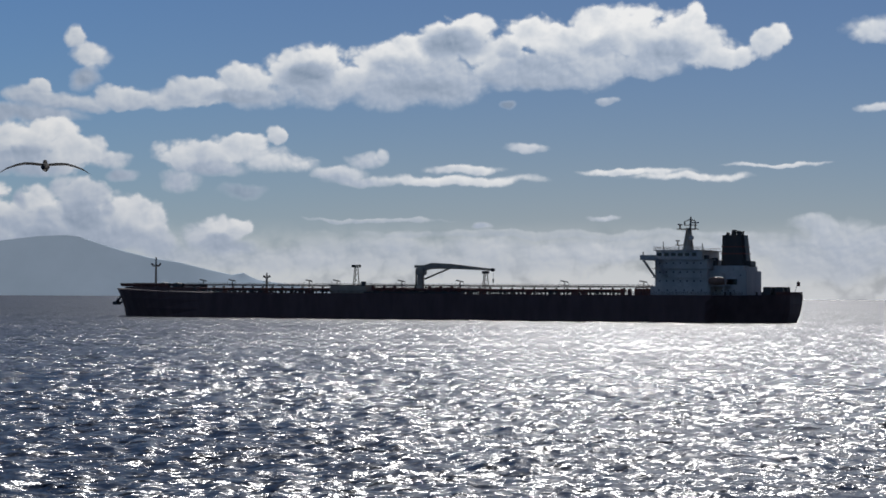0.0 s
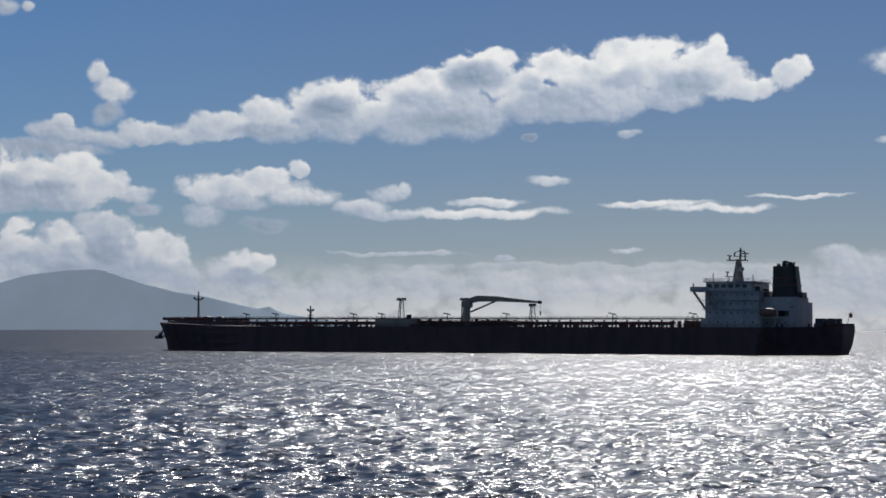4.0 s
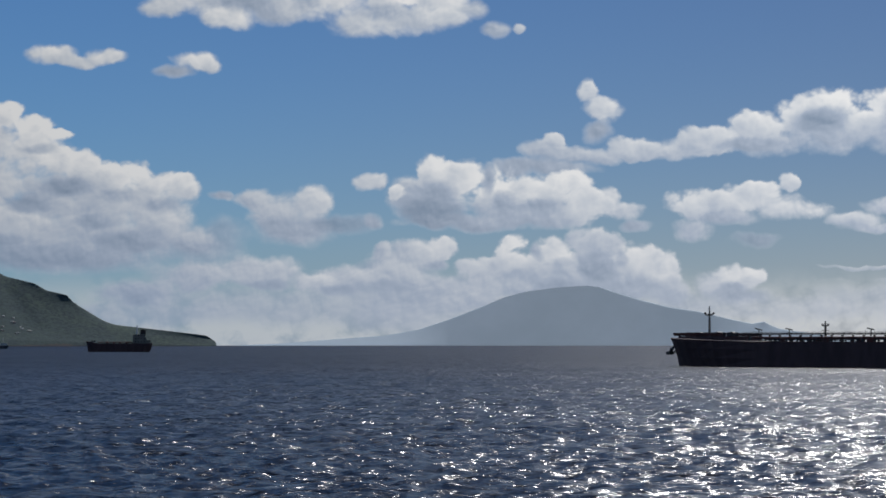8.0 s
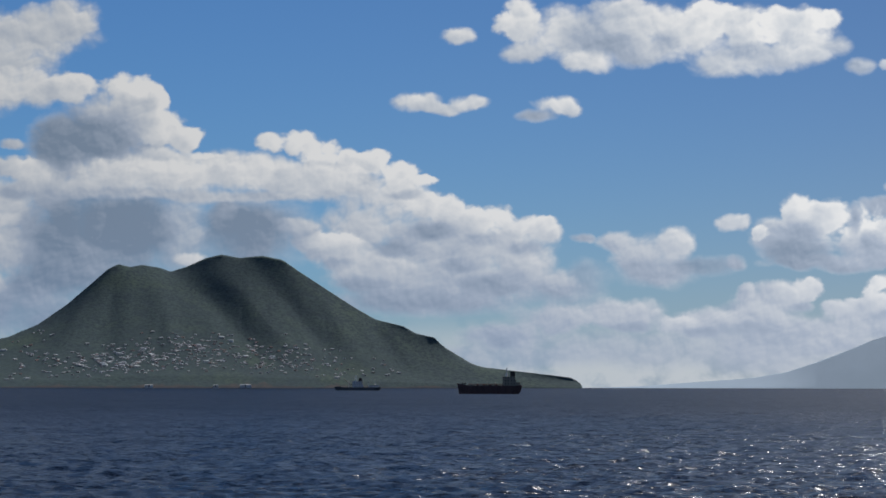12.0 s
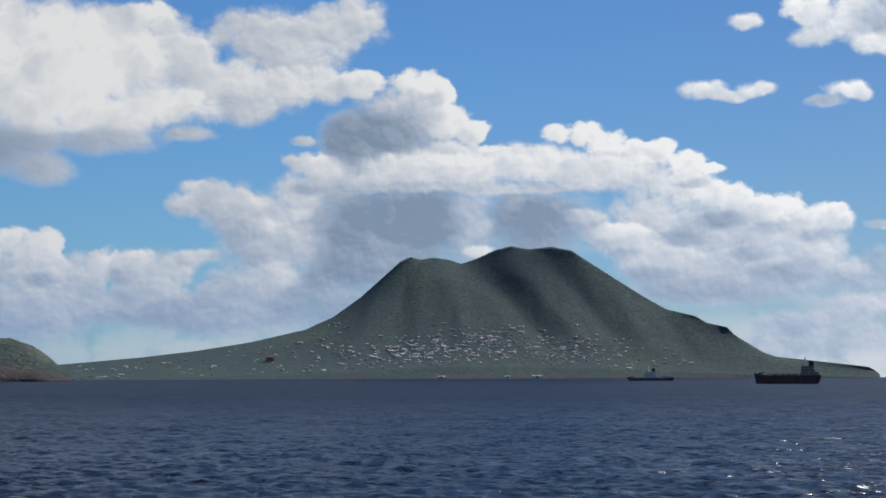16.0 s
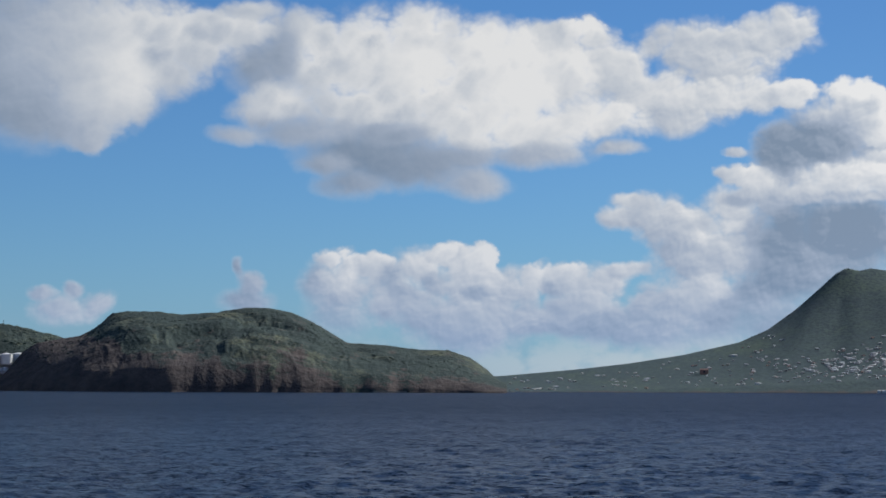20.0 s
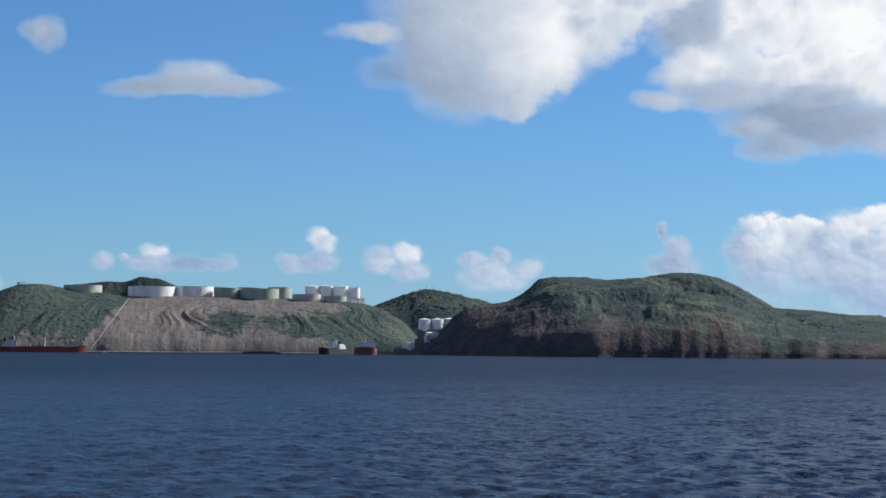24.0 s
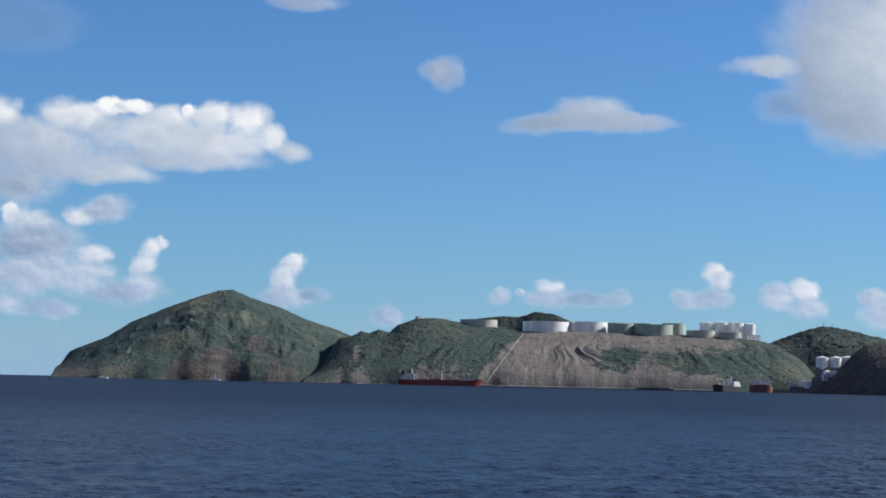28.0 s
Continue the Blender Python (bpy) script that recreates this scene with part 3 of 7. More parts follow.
def cloud_region(rows, k, shared):
    """A group of nodes: the sky where only these clouds can be seen, each laid over those before it."""
    tree = bpy.data.node_groups.new("clouds", "ShaderNodeTree")
    n = Net(tree)
    for name, _, kind in shared:
        tree.interface.new_socket(name, in_out="INPUT", socket_type="NodeSocket" + kind)
    tree.interface.new_socket("sky", in_out="OUTPUT", socket_type="NodeSocketShader")
    given = n.add("NodeGroupInput").outputs
    ragged, detail, low, white, air, pale = [given[name] for name, _, kind in shared]
    tone, clear = None, None
    for a, e, w, h, bright, soft, *thin in rows:
        # across and up in units of the heap's own size; the third part carries the rounded heads
        q = n.vec("MULTIPLY_ADD", ragged, (1 / w, 1 / h, max(0.2, 1.25 - 0.9 * soft)), (-a / w, -e / h, 1.0 + 1e-5 * k))
        soft *= 1 + 0.5 * min(1.0, max(0.0, (a - 40) / 16))
        outer = 0.96 + 0.32 * soft
        inner = max(0.05, outer - soft)
        near = n.step(n.vec("LENGTH", q), math.hypot(1, inner), math.hypot(1, outer), 1.0, 0.0)
        # lit from above and from the right, where the sun stands
        side = 0.03 + 0.09 * min(1.0, max(0.0, (a + 8) / 50))
        rise = 0.12 if soft < 0.9 else 0.03
        own = n.vec("DOT_PRODUCT", q, (-side, rise, bright))
        tone = n.blend(near, 0.74 if tone is None else tone, own)
        if thin:
            near = n.math("MULTIPLY", near, thin[0])
        away = n.math("SUBTRACT", 1.0, near)
        clear = away if clear is None else n.math("MULTIPLY", clear, away)
    lit = n.math("ADD", n.math("MULTIPLY_ADD", tone, 1.45, -0.44), detail)
    colour = n.vec("SCALE", n.ramp(lit, CLOUD_STOPS), scale=white)
    colour = n.mix(n.math("MULTIPLY", low, 0.6), colour, pale)
    shader = n.add("ShaderNodeBackground")
    n.plug(shader.inputs[0], n.mix(clear, colour, air))
    n.links.new(shader.outputs[0], n.add("NodeGroupOutput").inputs[0])
    return tree


def make_sky():
    world = bpy.data.worlds.new("sky")
    world.use_nodes = True
    n = Net(world.node_tree)
    towards = n.add("ShaderNodeTexCoord").outputs["Generated"]
    xyz = n.add("ShaderNodeSeparateXYZ")
    n.plug(xyz.inputs[0], towards)
    turn = n.math("MULTIPLY", n.math("ARCTAN2", n.math("MULTIPLY", xyz.outputs[0], -1.0), xyz.outputs[1]), 57.2958)
    height = n.math("MULTIPLY", n.math("ARCSINE", xyz.outputs[2]), 57.2958)
    place = n.add("ShaderNodeCombineXYZ")
    n.plug(place.inputs[0], turn), n.plug(place.inputs[1], height)
    place = place.outputs[0]
    sky = n.add("ShaderNodeTexSky", sky_type="NISHITA", sun_disc=False, sun_elevation=radians(SUN_HEIGHT),
                sun_rotation=radians(-SUN_TURN), altitude=5, air_density=1.0, dust_density=0.1, ozone_density=2.0)
    towards_sun = n.step(turn, -8.0, 46.0, 1.0, 0.0)
    tint = n.mix(towards_sun, SKY_TINT_FAR, SKY_TINT_SUN)
    deep = n.step(height, 12.0, 50.0, SKY_STRENGTH, 0.7 * SKY_STRENGTH)
    blue = n.mix(1.0, n.vec("SCALE", sky.outputs[0], scale=deep), tint, "MULTIPLY")
    # ragged edges: the places are shifted by noise before the clouds are looked up
    shift = n.vec("SUBTRACT", n.noise(place, 0.9, 4.0, 0.5, colour=True), (0.5, 0.5, 0.5))
    ragged = n.vec("MULTIPLY_ADD", shift, (0.8, 0.5, 0.0), place)

    def heads(where):
        """Rounded cloud heads: a sum of cells and soft noise, between about 0 and 1."""
        bent = n.vec("MULTIPLY", n.vec("MULTIPLY_ADD", shift, (0.5, 0.5, 0.0), where), (1.0, 1.2, 1.0))
        cell = n.add("ShaderNodeTexVoronoi", feature="SMOOTH_F1", voronoi_dimensions="2D", normalize=True)
        n.plug(cell.inputs["Vector"], bent)
        for key, v in (("Scale", 1.25), ("Detail", 2.0), ("Roughness", 0.45), ("Lacunarity", 2.3), ("Smoothness", 0.3)):
            cell.inputs[key].default_value = v
        return n.math("MULTIPLY_ADD", cell.outputs["Distance"], -1.1, n.math("MULTIPLY_ADD", n.noise(bent, 0.8, 3.0, 0.5), 0.5, 0.70))

    billow = heads(place)
    relief = n.math("SUBTRACT", billow, heads(n.vec("ADD", place, (-0.07, 0.10, 0.0))))
    soft = n.noise(n.vec("MULTIPLY", ragged, (1.0, 1.5, 1.0)), 0.42, 3.0, 0.55)
    knob = n.math("SUBTRACT", billow, 0.66)
    lump = n.add("ShaderNodeCombineXYZ")
    n.plug(lump.inputs[2], n.math("MULTIPLY", knob, -CLOUD_LUMPS))
    ragged = n.vec("ADD", ragged, lump.outputs[0])
    calm = n.math("MULTIPLY", n.step(turn, 35.0, 46.0), n.step(height, 4.6, 6.2))
    detail = n.math("MULTIPLY_ADD", relief, CLOUD_RELIEF, n.math("MULTIPLY", knob, 0.45 * CLOUD_LUMPS))
    detail = n.math("MULTIPLY", detail, n.math("MULTIPLY_ADD", calm, -0.65, 1.0))
    # pale air and low far banks of cloud over the horizon
    low = n.math("POWER", 2.718, n.math("MULTIPLY", n.math("MAXIMUM", height, 0.0), -0.42))
    bank = n.math("MULTIPLY_ADD", soft, 0.6, n.math("MULTIPLY", billow, 0.5))
    bank = n.math("MULTIPLY", n.step(bank, 0.42, 0.66), n.step(height, 0.6, 2.3, 1.0, 0.0))
    pale = n.mix(towards_sun, HAZE_FAR, HAZE_SUN)
    air = n.mix(n.math("MULTIPLY", low, n.math("MULTIPLY_ADD", towards_sun, 0.34, 0.50)), blue, pale)
    banked = n.math("MULTIPLY", bank, n.step(turn, 36.0, 54.0, 0.55, 0.06))
    white = n.math("MULTIPLY_ADD", towards_sun, CLOUD_SUN - CLOUD_FAR, CLOUD_FAR)
    air = n.mix(banked, air, n.vec("SCALE", (0.80, 0.82, 0.84), scale=white))

    # unseen broken cloud added high up, denser northward, to lighten the water mirroring it
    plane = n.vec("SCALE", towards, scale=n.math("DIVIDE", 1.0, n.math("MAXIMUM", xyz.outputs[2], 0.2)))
    added_cover = n.math("MULTIPLY", n.step(n.noise(plane, 1.1, 5.0, 0.55), 0.46, 0.62), n.math("MULTIPLY", n.step(height, 18.0, 26.0), n.step(turn, 36.0, 66.0, 0.12, 0.9)))
    air = n.mix(added_cover, air, n.vec("SCALE", (0.60, 0.62, 0.65), scale=white))

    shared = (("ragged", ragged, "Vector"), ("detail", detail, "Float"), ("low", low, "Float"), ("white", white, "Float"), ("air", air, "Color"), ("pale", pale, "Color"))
    edges = [-40.0, -5.0, 0.0, 5.0, 10.0, 15.0, 20.0, 25.0, 30.0, 34.0, 38.0, 42.0, 46.0, 50.0, 55.0, 60.0, 66.0, 72.0, 110.0]
    whole = None
    for k, (a, b) in enumerate(zip(edges, edges[1:])):
        here = [c for c in CLOUDS if a - 0.6 < c[0] + 1.4 * c[2] and c[0] - 1.4 * c[2] < b + 0.6]
        group = n.add("ShaderNodeGroup", node_tree=cloud_region(here, k, shared))
        for name, value, _ in shared:
            n.links.new(value, group.inputs[name])
        shader = group.outputs[0]
        if whole is None:
            whole = shader
        else:
            pick = n.add("ShaderNodeMixShader")
            n.plug(pick.inputs[0], n.math("GREATER_THAN", turn, a))
            n.links.new(whole, pick.inputs[1]), n.links.new(shader, pick.inputs[2])
            whole = pick.outputs[0]
    n.links.new(whole, n.add("ShaderNodeOutputWorld").inputs[0])
    scene.world = world


make_sky()

# ---- materials ----


def material(name, build):
    m = bpy.data.materials.new(name)
    m.use_nodes = True
    n = Net(m.node_tree)
    shader = n.add("ShaderNodeBsdfPrincipled")
    where = n.add("ShaderNodeTexCoord").outputs["Object"]
    build(n, shader, where)
    n.links.new(shader.outputs[0], n.add("ShaderNodeOutputMaterial").inputs[0])
    return m


def bump(n, shader, height, strength, distance):
    node = n.add("ShaderNodeBump")
    node.inputs["Strength"].default_value, node.inputs["Distance"].default_value = strength, distance
    n.plug(node.inputs["Height"], height)
    n.links.new(node.outputs[0], shader.inputs["Normal"])


def paint(name, colour, rough=0.5, metal=0.0, wear=(0.16, 0.09, 0.06), much=0.35, size=0.35, gloss=0.4):
    """Ship's paint or coated steel, with streaks and rust at two scales."""

    def build(n, s, where):
        fine = n.noise(where, size * 4, 5.0, 0.6)
        wide = n.noise(n.vec("MULTIPLY", where, (1.0, 1.0, 0.25)), size, 4.0, 0.6)
        tone = n.mix(n.step(wide, 0.3, 0.7), tuple(c * 0.82 for c in colour), tuple(min(1, c * 1.1) for c in colour))
        spots = n.math("MULTIPLY", n.step(n.math("ADD", fine, n.math("MULTIPLY", wide, 0.6)), 0.88, 1.06), much)
        n.plug(s.inputs["Base Color"], n.mix(spots, tone, wear))
        n.plug(s.inputs["Roughness"], n.math("MULTIPLY_ADD", fine, 0.25, rough - 0.1))
        s.inputs["Metallic"].default_value = metal
        s.inputs["Specular IOR Level"].default_value = gloss
        bump(n, s, fine, 0.15, 0.03)

    return material(name, build)


def sea_water(n, s, where):
    flat = n.vec("MULTIPLY", where, (1.0, 1.0, 0.0))
    xyz = n.add("ShaderNodeSeparateXYZ")
    n.plug(xyz.inputs[0], where)
    turn = n.math("MULTIPLY", n.math("ARCTAN2", n.math("MULTIPLY", xyz.outputs[0], -1.0), xyz.outputs[1]), 57.2958)
    # crests run across the wind
    crest = n.add("ShaderNodeMapping", vector_type="TEXTURE")
    n.plug(crest.inputs[0], flat)
    crest.inputs["Rotation"].default_value, crest.inputs["Scale"].default_value = (0, 0, radians(24)), (1.7, 1.0, 1.0)
    crest = crest.outputs[0]
    gusts = n.noise(flat, 0.011, 6.0, 0.68)
    foam = n.noise(n.vec("MULTIPLY", flat, (1.0, 0.8, 1.0)), 0.23, 7.0, 0.62, 0.8)
    foam = n.math("MULTIPLY", n.step(foam, 0.695, 0.735), n.step(gusts, 0.4, 0.6))
    n.plug(s.inputs["Base Color"], n.mix(foam, n.mix(n.step(gusts, 0.35, 0.65), (0.006, 0.011, 0.021), (0.009, 0.015, 0.028)), (0.55, 0.58, 0.60)))
    # far out the small waves melt into one rough sheet
    away = n.step(n.vec("LENGTH", flat), 90.0, 900.0)
    rough = n.math("MULTIPLY_ADD", away, 0.15, n.math("MULTIPLY_ADD", gusts, 0.10, 0.22))
    n.plug(s.inputs["Roughness"], n.math("ADD", rough, n.math("MULTIPLY", foam, 0.5)))
    s.inputs["IOR"].default_value = 1.333
    # the slopes of waves too small to build, from ripples to swell
    slope = None
    for scale, detail, much in WAVES:
        tilt = n.vec("SUBTRACT", n.noise(crest, scale, detail, 0.6, 0.3, colour=True), (0.5, 0.5, 0.5))
        tilt = n.vec("MULTIPLY", tilt, (much, much, 0.0))
        slope = tilt if slope is None else n.vec("ADD", slope, tilt)
    lie = n.add("ShaderNodeNewGeometry").outputs["Normal"]
    # gusts roughen the water in patches; under the lee of the northern shore it lies calmer
    wind = n.math("MULTIPLY", n.step(gusts, 0.3, 0.7, 0.75, 1.2), n.step(turn, 44.0, 62.0, 1.0, 0.65))
    slope = n.vec("SCALE", slope, scale=n.math("MULTIPLY", wind, n.math("MULTIPLY_ADD", away, -0.45, 1.0)))
    facet = n.vec("NORMALIZE", n.vec("ADD", lie, slope))
    n.plug(s.inputs["Normal"], facet)
    # facets seen edge-on hide behind one another and give less gloss
    edge = n.add("ShaderNodeLayerWeight")
    edge.inputs["Blend"].default_value = 0.5
    n.plug(edge.inputs["Normal"], facet)
    n.plug(s.inputs["Specular IOR Level"], n.step(edge.outputs["Facing"], 0.68, 0.96, 0.5, 0.08))


WAVES = ((6.0, 2.0, 1.3), (2.0, 3.0, 2.3), (0.65, 3.0, 1.25), (0.07, 2.0, 0.35))


def hillside(name, greens, rocks, size=1.0, relief=5.0, speckle=0.35, streaky=0.35):
    """Scrub on the gentle slopes, bare rock where it is steep, with dry grass between."""

    def build(n, s, where):
        normal = n.add("ShaderNodeSeparateXYZ")
        n.plug(normal.inputs[0], n.add("ShaderNodeNewGeometry").outputs["Normal"])
        wide = n.noise(where, 0.008 * size, 5.0, 0.6)
        mid = n.noise(where, 0.04 * size, 5.0, 0.65)
        fine = n.noise(where, 0.16 * size, 4.0, 0.7)
        green = n.mix(n.step(mid, 0.35, 0.65), greens[0], greens[1])
        green = n.mix(n.step(n.math("MULTIPLY_ADD", fine, 0.5, wide), 0.76, 1.0), green, greens[2])
        green = n.mix(n.math("MULTIPLY", n.step(fine, 0.35, 0.62, 1.0, 0.0), speckle), green, tuple(c * 0.45 for c in greens[0]))
        rock = n.mix(n.step(mid, 0.3, 0.7), rocks[0], rocks[1])
        layers = n.noise(n.vec("MULTIPLY", where, (0.3, 0.3, 2.2)), 0.10, 4.0, 0.7)
        rock = n.mix(n.math("MULTIPLY", n.step(layers, 0.45, 0.7), 0.35), rock, rocks[2])
        # streaks running straight down the slope
        down = n.add("ShaderNodeCombineXYZ")
        n.plug(down.inputs[0], n.add("ShaderNodeAttribute", attribute_name="across").outputs["Fac"])
        n.plug(down.inputs[1], n.math("MULTIPLY", n.add("ShaderNodeAttribute", attribute_name="lift").outputs["Fac"], 0.12))
        streak = n.noise(down.outputs[0], 0.13 * size, 5.0, 0.65, 0.4)
        rock = n.mix(n.step(streak, 0.46, 0.70, 0.0, streaky), rock, tuple(c * 1.3 for c in rocks[1]))
        rock = n.mix(n.step(streak, 0.28, 0.44, 0.75 * streaky, 0.0), rock, rocks[2])
        bare = n.add("ShaderNodeAttribute", attribute_name="bare").outputs["Fac"]
        edge = n.math("MULTIPLY_ADD", n.math("SUBTRACT", mid, 0.5), 1.7, n.math("MULTIPLY_ADD", n.math("SUBTRACT", fine, 0.5), 0.8, bare))
        edge = n.math("MULTIPLY_ADD", n.math("SUBTRACT", 0.8, normal.outputs[2]), 0.25, edge)
        n.plug(s.inputs["Base Color"], n.mix(n.step(edge, 0.36, 0.62), green, rock))
        s.inputs["Roughness"].default_value = 0.95
        s.inputs["Specular IOR Level"].default_value = 0.1
        bump(n, s, n.math("MULTIPLY_ADD", streak, 0.8 * streaky, n.math("MULTIPLY_ADD", fine, 0.6, mid)), 0.9, relief / size)

    return material(name, build)


WATER = material("sea_water", sea_water)
# greens below are paled and blued: distance haze put into the colour
HAZED_VOLCANO_SIDE = hillside("hazed_volcano_side", ((0.078, 0.114, 0.122), (0.088, 0.130, 0.124), (0.108, 0.154, 0.118)),
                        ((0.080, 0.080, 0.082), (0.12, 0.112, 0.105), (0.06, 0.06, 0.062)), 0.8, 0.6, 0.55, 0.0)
HAZED_HILL_SIDE = hillside("hazed_hill_side", ((0.052, 0.074, 0.070), (0.070, 0.096, 0.084), (0.165, 0.175, 0.115)),
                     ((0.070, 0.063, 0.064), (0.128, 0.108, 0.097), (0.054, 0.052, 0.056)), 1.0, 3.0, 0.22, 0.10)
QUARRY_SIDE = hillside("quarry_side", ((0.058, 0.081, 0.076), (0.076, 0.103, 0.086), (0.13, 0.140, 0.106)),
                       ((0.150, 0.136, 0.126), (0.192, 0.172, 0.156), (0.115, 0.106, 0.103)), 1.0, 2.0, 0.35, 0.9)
FAR_ISLAND = [(1.55, -1), (2.49, 16.7), (3.44, 30.2), (4.08, 37.1), (4.43, 42), (4.68, 51.2), (4.85, 59.7), (5.18, 54), (5.71, 63.7), (6.72, 84.6),
    (7.56, 95.6), (8.4, 113.7), (9.08, 131.7), (9.57, 145.6), (9.91, 149.2), (10.75, 145.5), (11.74, 134.5), (12.4, 119.5), (13.04, 96.4),
    (14.03, 63.7), (14.88, 39.7), (15.87, 24.7), (17.19, 16.7), (18.83, 5.6), (19.98, 1.4)]
VOLCANO = [(20.76, 3.4), (20.87, 14.9), (21.07, 23.8), (21.71, 30.1), (22.84, 40.2), (23.7, 48), (24.0, 57), (24.4, 76), (24.8, 95.3), (25.04, 114.6),
    (25.61, 124.9), (25.94, 140.4), (26.76, 155.8), (27.42, 185.5), (28.24, 226.9), (29.07, 269.6), (29.48, 291.6), (30.06, 300.5), (30.72, 295.2),
    (31.24, 302.8), (31.7, 293.5), (32.2, 275.2), (32.69, 262.1), (33.02, 271), (33.51, 277.2), (33.84, 271.8), (34.2, 278.1), (34.49, 266.3),
    (34.98, 231.2), (35.63, 185.8), (36.43, 140.5), (37.24, 112), (38.84, 83.3), (40.42, 63.6), (41.99, 49.3), (43.85, 36.2), (45.98, 23.2)]
HEADLAND = [(43.96, 6.8), (44.52, 37.3), (45.01, 55.6), (45.65, 67.6), (46.46, 67.9), (47.44, 74.3), (48.57, 78.8), (49.56, 111.1), (50.21, 126.7),
    (50.87, 133.3), (51.52, 132.8), (52.33, 124.9), (53.31, 121.4), (53.96, 125.2), (54.85, 126.2), (55.26, 122.2), (55.73, 99.4), (56.21, 85.6),
    (56.7, 81.5), (57.34, 75.6), (57.73, 61.9), (58.28, 25.9), (58.75, -0.1)]
BACK_HILL = [(55.35, 65.3), (56.33, 96.6), (56.98, 110), (57.97, 125.5), (58.54, 129.8), (58.95, 124), (59.6, 106.9), (60.25, 91), (61.54, 74.8)]
TERMINAL = [(58.25, 6.9), (58.8, 35.7), (59.11, 58.5), (59.75, 85.3), (60.38, 97.3), (61.18, 100.6), (62.14, 102.7), (64.23, 105.5), (65.36, 106.2),
    (67.14, 106), (67.8, 111.5), (68.61, 116.9), (69.1, 122.7), (69.59, 127.4), (70.08, 125.6), (70.65, 112.9), (70.88, 98.5), (71.21, 103.5),
    (71.45, 95.6), (71.7, 99.5), (71.94, 90.5), (72.34, 83.5), (72.6, 58), (72.95, 26), (73.3, 2)]
NORTH_HILL = [(69.06, 7.4), (69.72, 43.7), (70.71, 68.9), (71.52, 81.5), (72.02, 89.3), (72.51, 101.3), (73.33, 118.2), (74.14, 140.3),
    (74.96, 157.1), (75.45, 171.1), (75.85, 168.3), (76.57, 152.2), (77.36, 131.8), (78.3, 104.9), (79, 75.3), (79.55, 60.8), (80.01, 47.5),
    (80.43, 3.1)]

# ---- sea and land ----


def sheet(name, x, y, z, mats, smooth=True):
    """A mesh object from three grids of coordinates."""
    rows, cols = x.shape
    me = bpy.data.meshes.new(name)
    co = np.stack((x, y, z), -1).reshape(-1, 3).astype(np.float32)
    i = np.arange(rows * cols).reshape(rows, cols)
    quads = np.stack((i[:-1, :-1], i[:-1, 1:], i[1:, 1:], i[1:, :-1]), -1).reshape(-1, 4)
    me.vertices.add(len(co)), me.loops.add(quads.size), me.polygons.add(len(quads))
    me.vertices.foreach_set("co", co.ravel())
    me.loops.foreach_set("vertex_index", quads.ravel().astype(np.int32))
    me.polygons.foreach_set("loop_start", np.arange(0, quads.size, 4, dtype=np.int32))
    me.update(calc_edges=True)
    me.polygons.foreach_set("use_smooth", np.full(len(quads), smooth))
    me.materials.append(mats)
    me.validate()
    return new(name, me)


def value_noise(x, y, seed, octaves=5, gain=0.5):
    """Smooth random heights between -1 and 1 over a plane."""
    out, size, total = np.zeros_like(x, dtype=float), 1.0, 0.0
    for k in range(octaves):
        lattice = np.random.RandomState(seed + k).uniform(-1, 1, (256, 256))
        u, v = x * 2 ** k + 17.3 * k, y * 2 ** k + 9.1 * k
        i, j = np.floor(u).astype(int), np.floor(v).astype(int)
        a, b = u - i, v - j
        a, b = a * a * (3 - 2 * a), b * b * (3 - 2 * b)
        g = lambda p, q: lattice[(i + p) % 256, (j + q) % 256]
        out += size * ((g(0, 0) * (1 - a) + g(1, 0) * a) * (1 - b) + (g(0, 1) * (1 - a) + g(1, 1) * a) * b)
        total += size
        size *= gain
    return out / total


WAVE_HEIGHT = 0.016


def make_sea():
    """One sheet to the horizon, with real waves where they can be told apart."""
    rng = np.random.RandomState(4)
    turns = np.radians(np.concatenate((np.linspace(-180, -26, 40)[:-1], np.linspace(-24, 90, 1000), np.linspace(92, 180, 24)[1:])))
    far = np.concatenate((np.array([0.02, 20, 45, 65]), np.geomspace(78, 4950, 880)))
    r, a = np.meshgrid(far, turns, indexing="ij")
    x, y = -np.sin(a) * r, np.cos(a) * r
    z = np.zeros_like(x)
    gap = 0.0047 * np.maximum(r, 78)
    # calmer water under the lee of the northern shore
    lee = 1 - 0.35 * np.clip((np.degrees(a) - 50) / 14, 0, 1)
    for k in range(40):
        # near the ship the short waves are built, farther out only the long ones
        length = 0.6 * 1.1 ** k
        head = radians(-30) + rng.normal(0, 0.95)
        high = WAVE_HEIGHT * length * np.clip(length / (2.6 * gap) - 0.5, 0, 1) * np.clip(4.2 * gap / length, 0, 1) ** 1.2 * min(1.0, 3.0 / length)
        run = (x * math.sin(head) + y * math.cos(head)) * 2 * math.pi / length + rng.uniform(0, 6.28)
        if k % 6 == 0:
            bend = [value_noise(x / (q * length) + 7 * k, y / (q * length), 50 + k, 2) for q in (2.2, 4.0)]
        run += 3.6 * bend[k % 2]
        s = np.sin(run)
        z += high * (s + 0.35 * s * s - 0.17)
    z *= lee * np.clip((4900 - r) / 1500, 0, 1) * np.clip((r - 66) / 12, 0, 1)
    sea = sheet("water", x, y, z, WATER)
    return tagged(sea, "dark blue choppy sea glittering under the sun", "water", kind="structure")


GROUND = {}


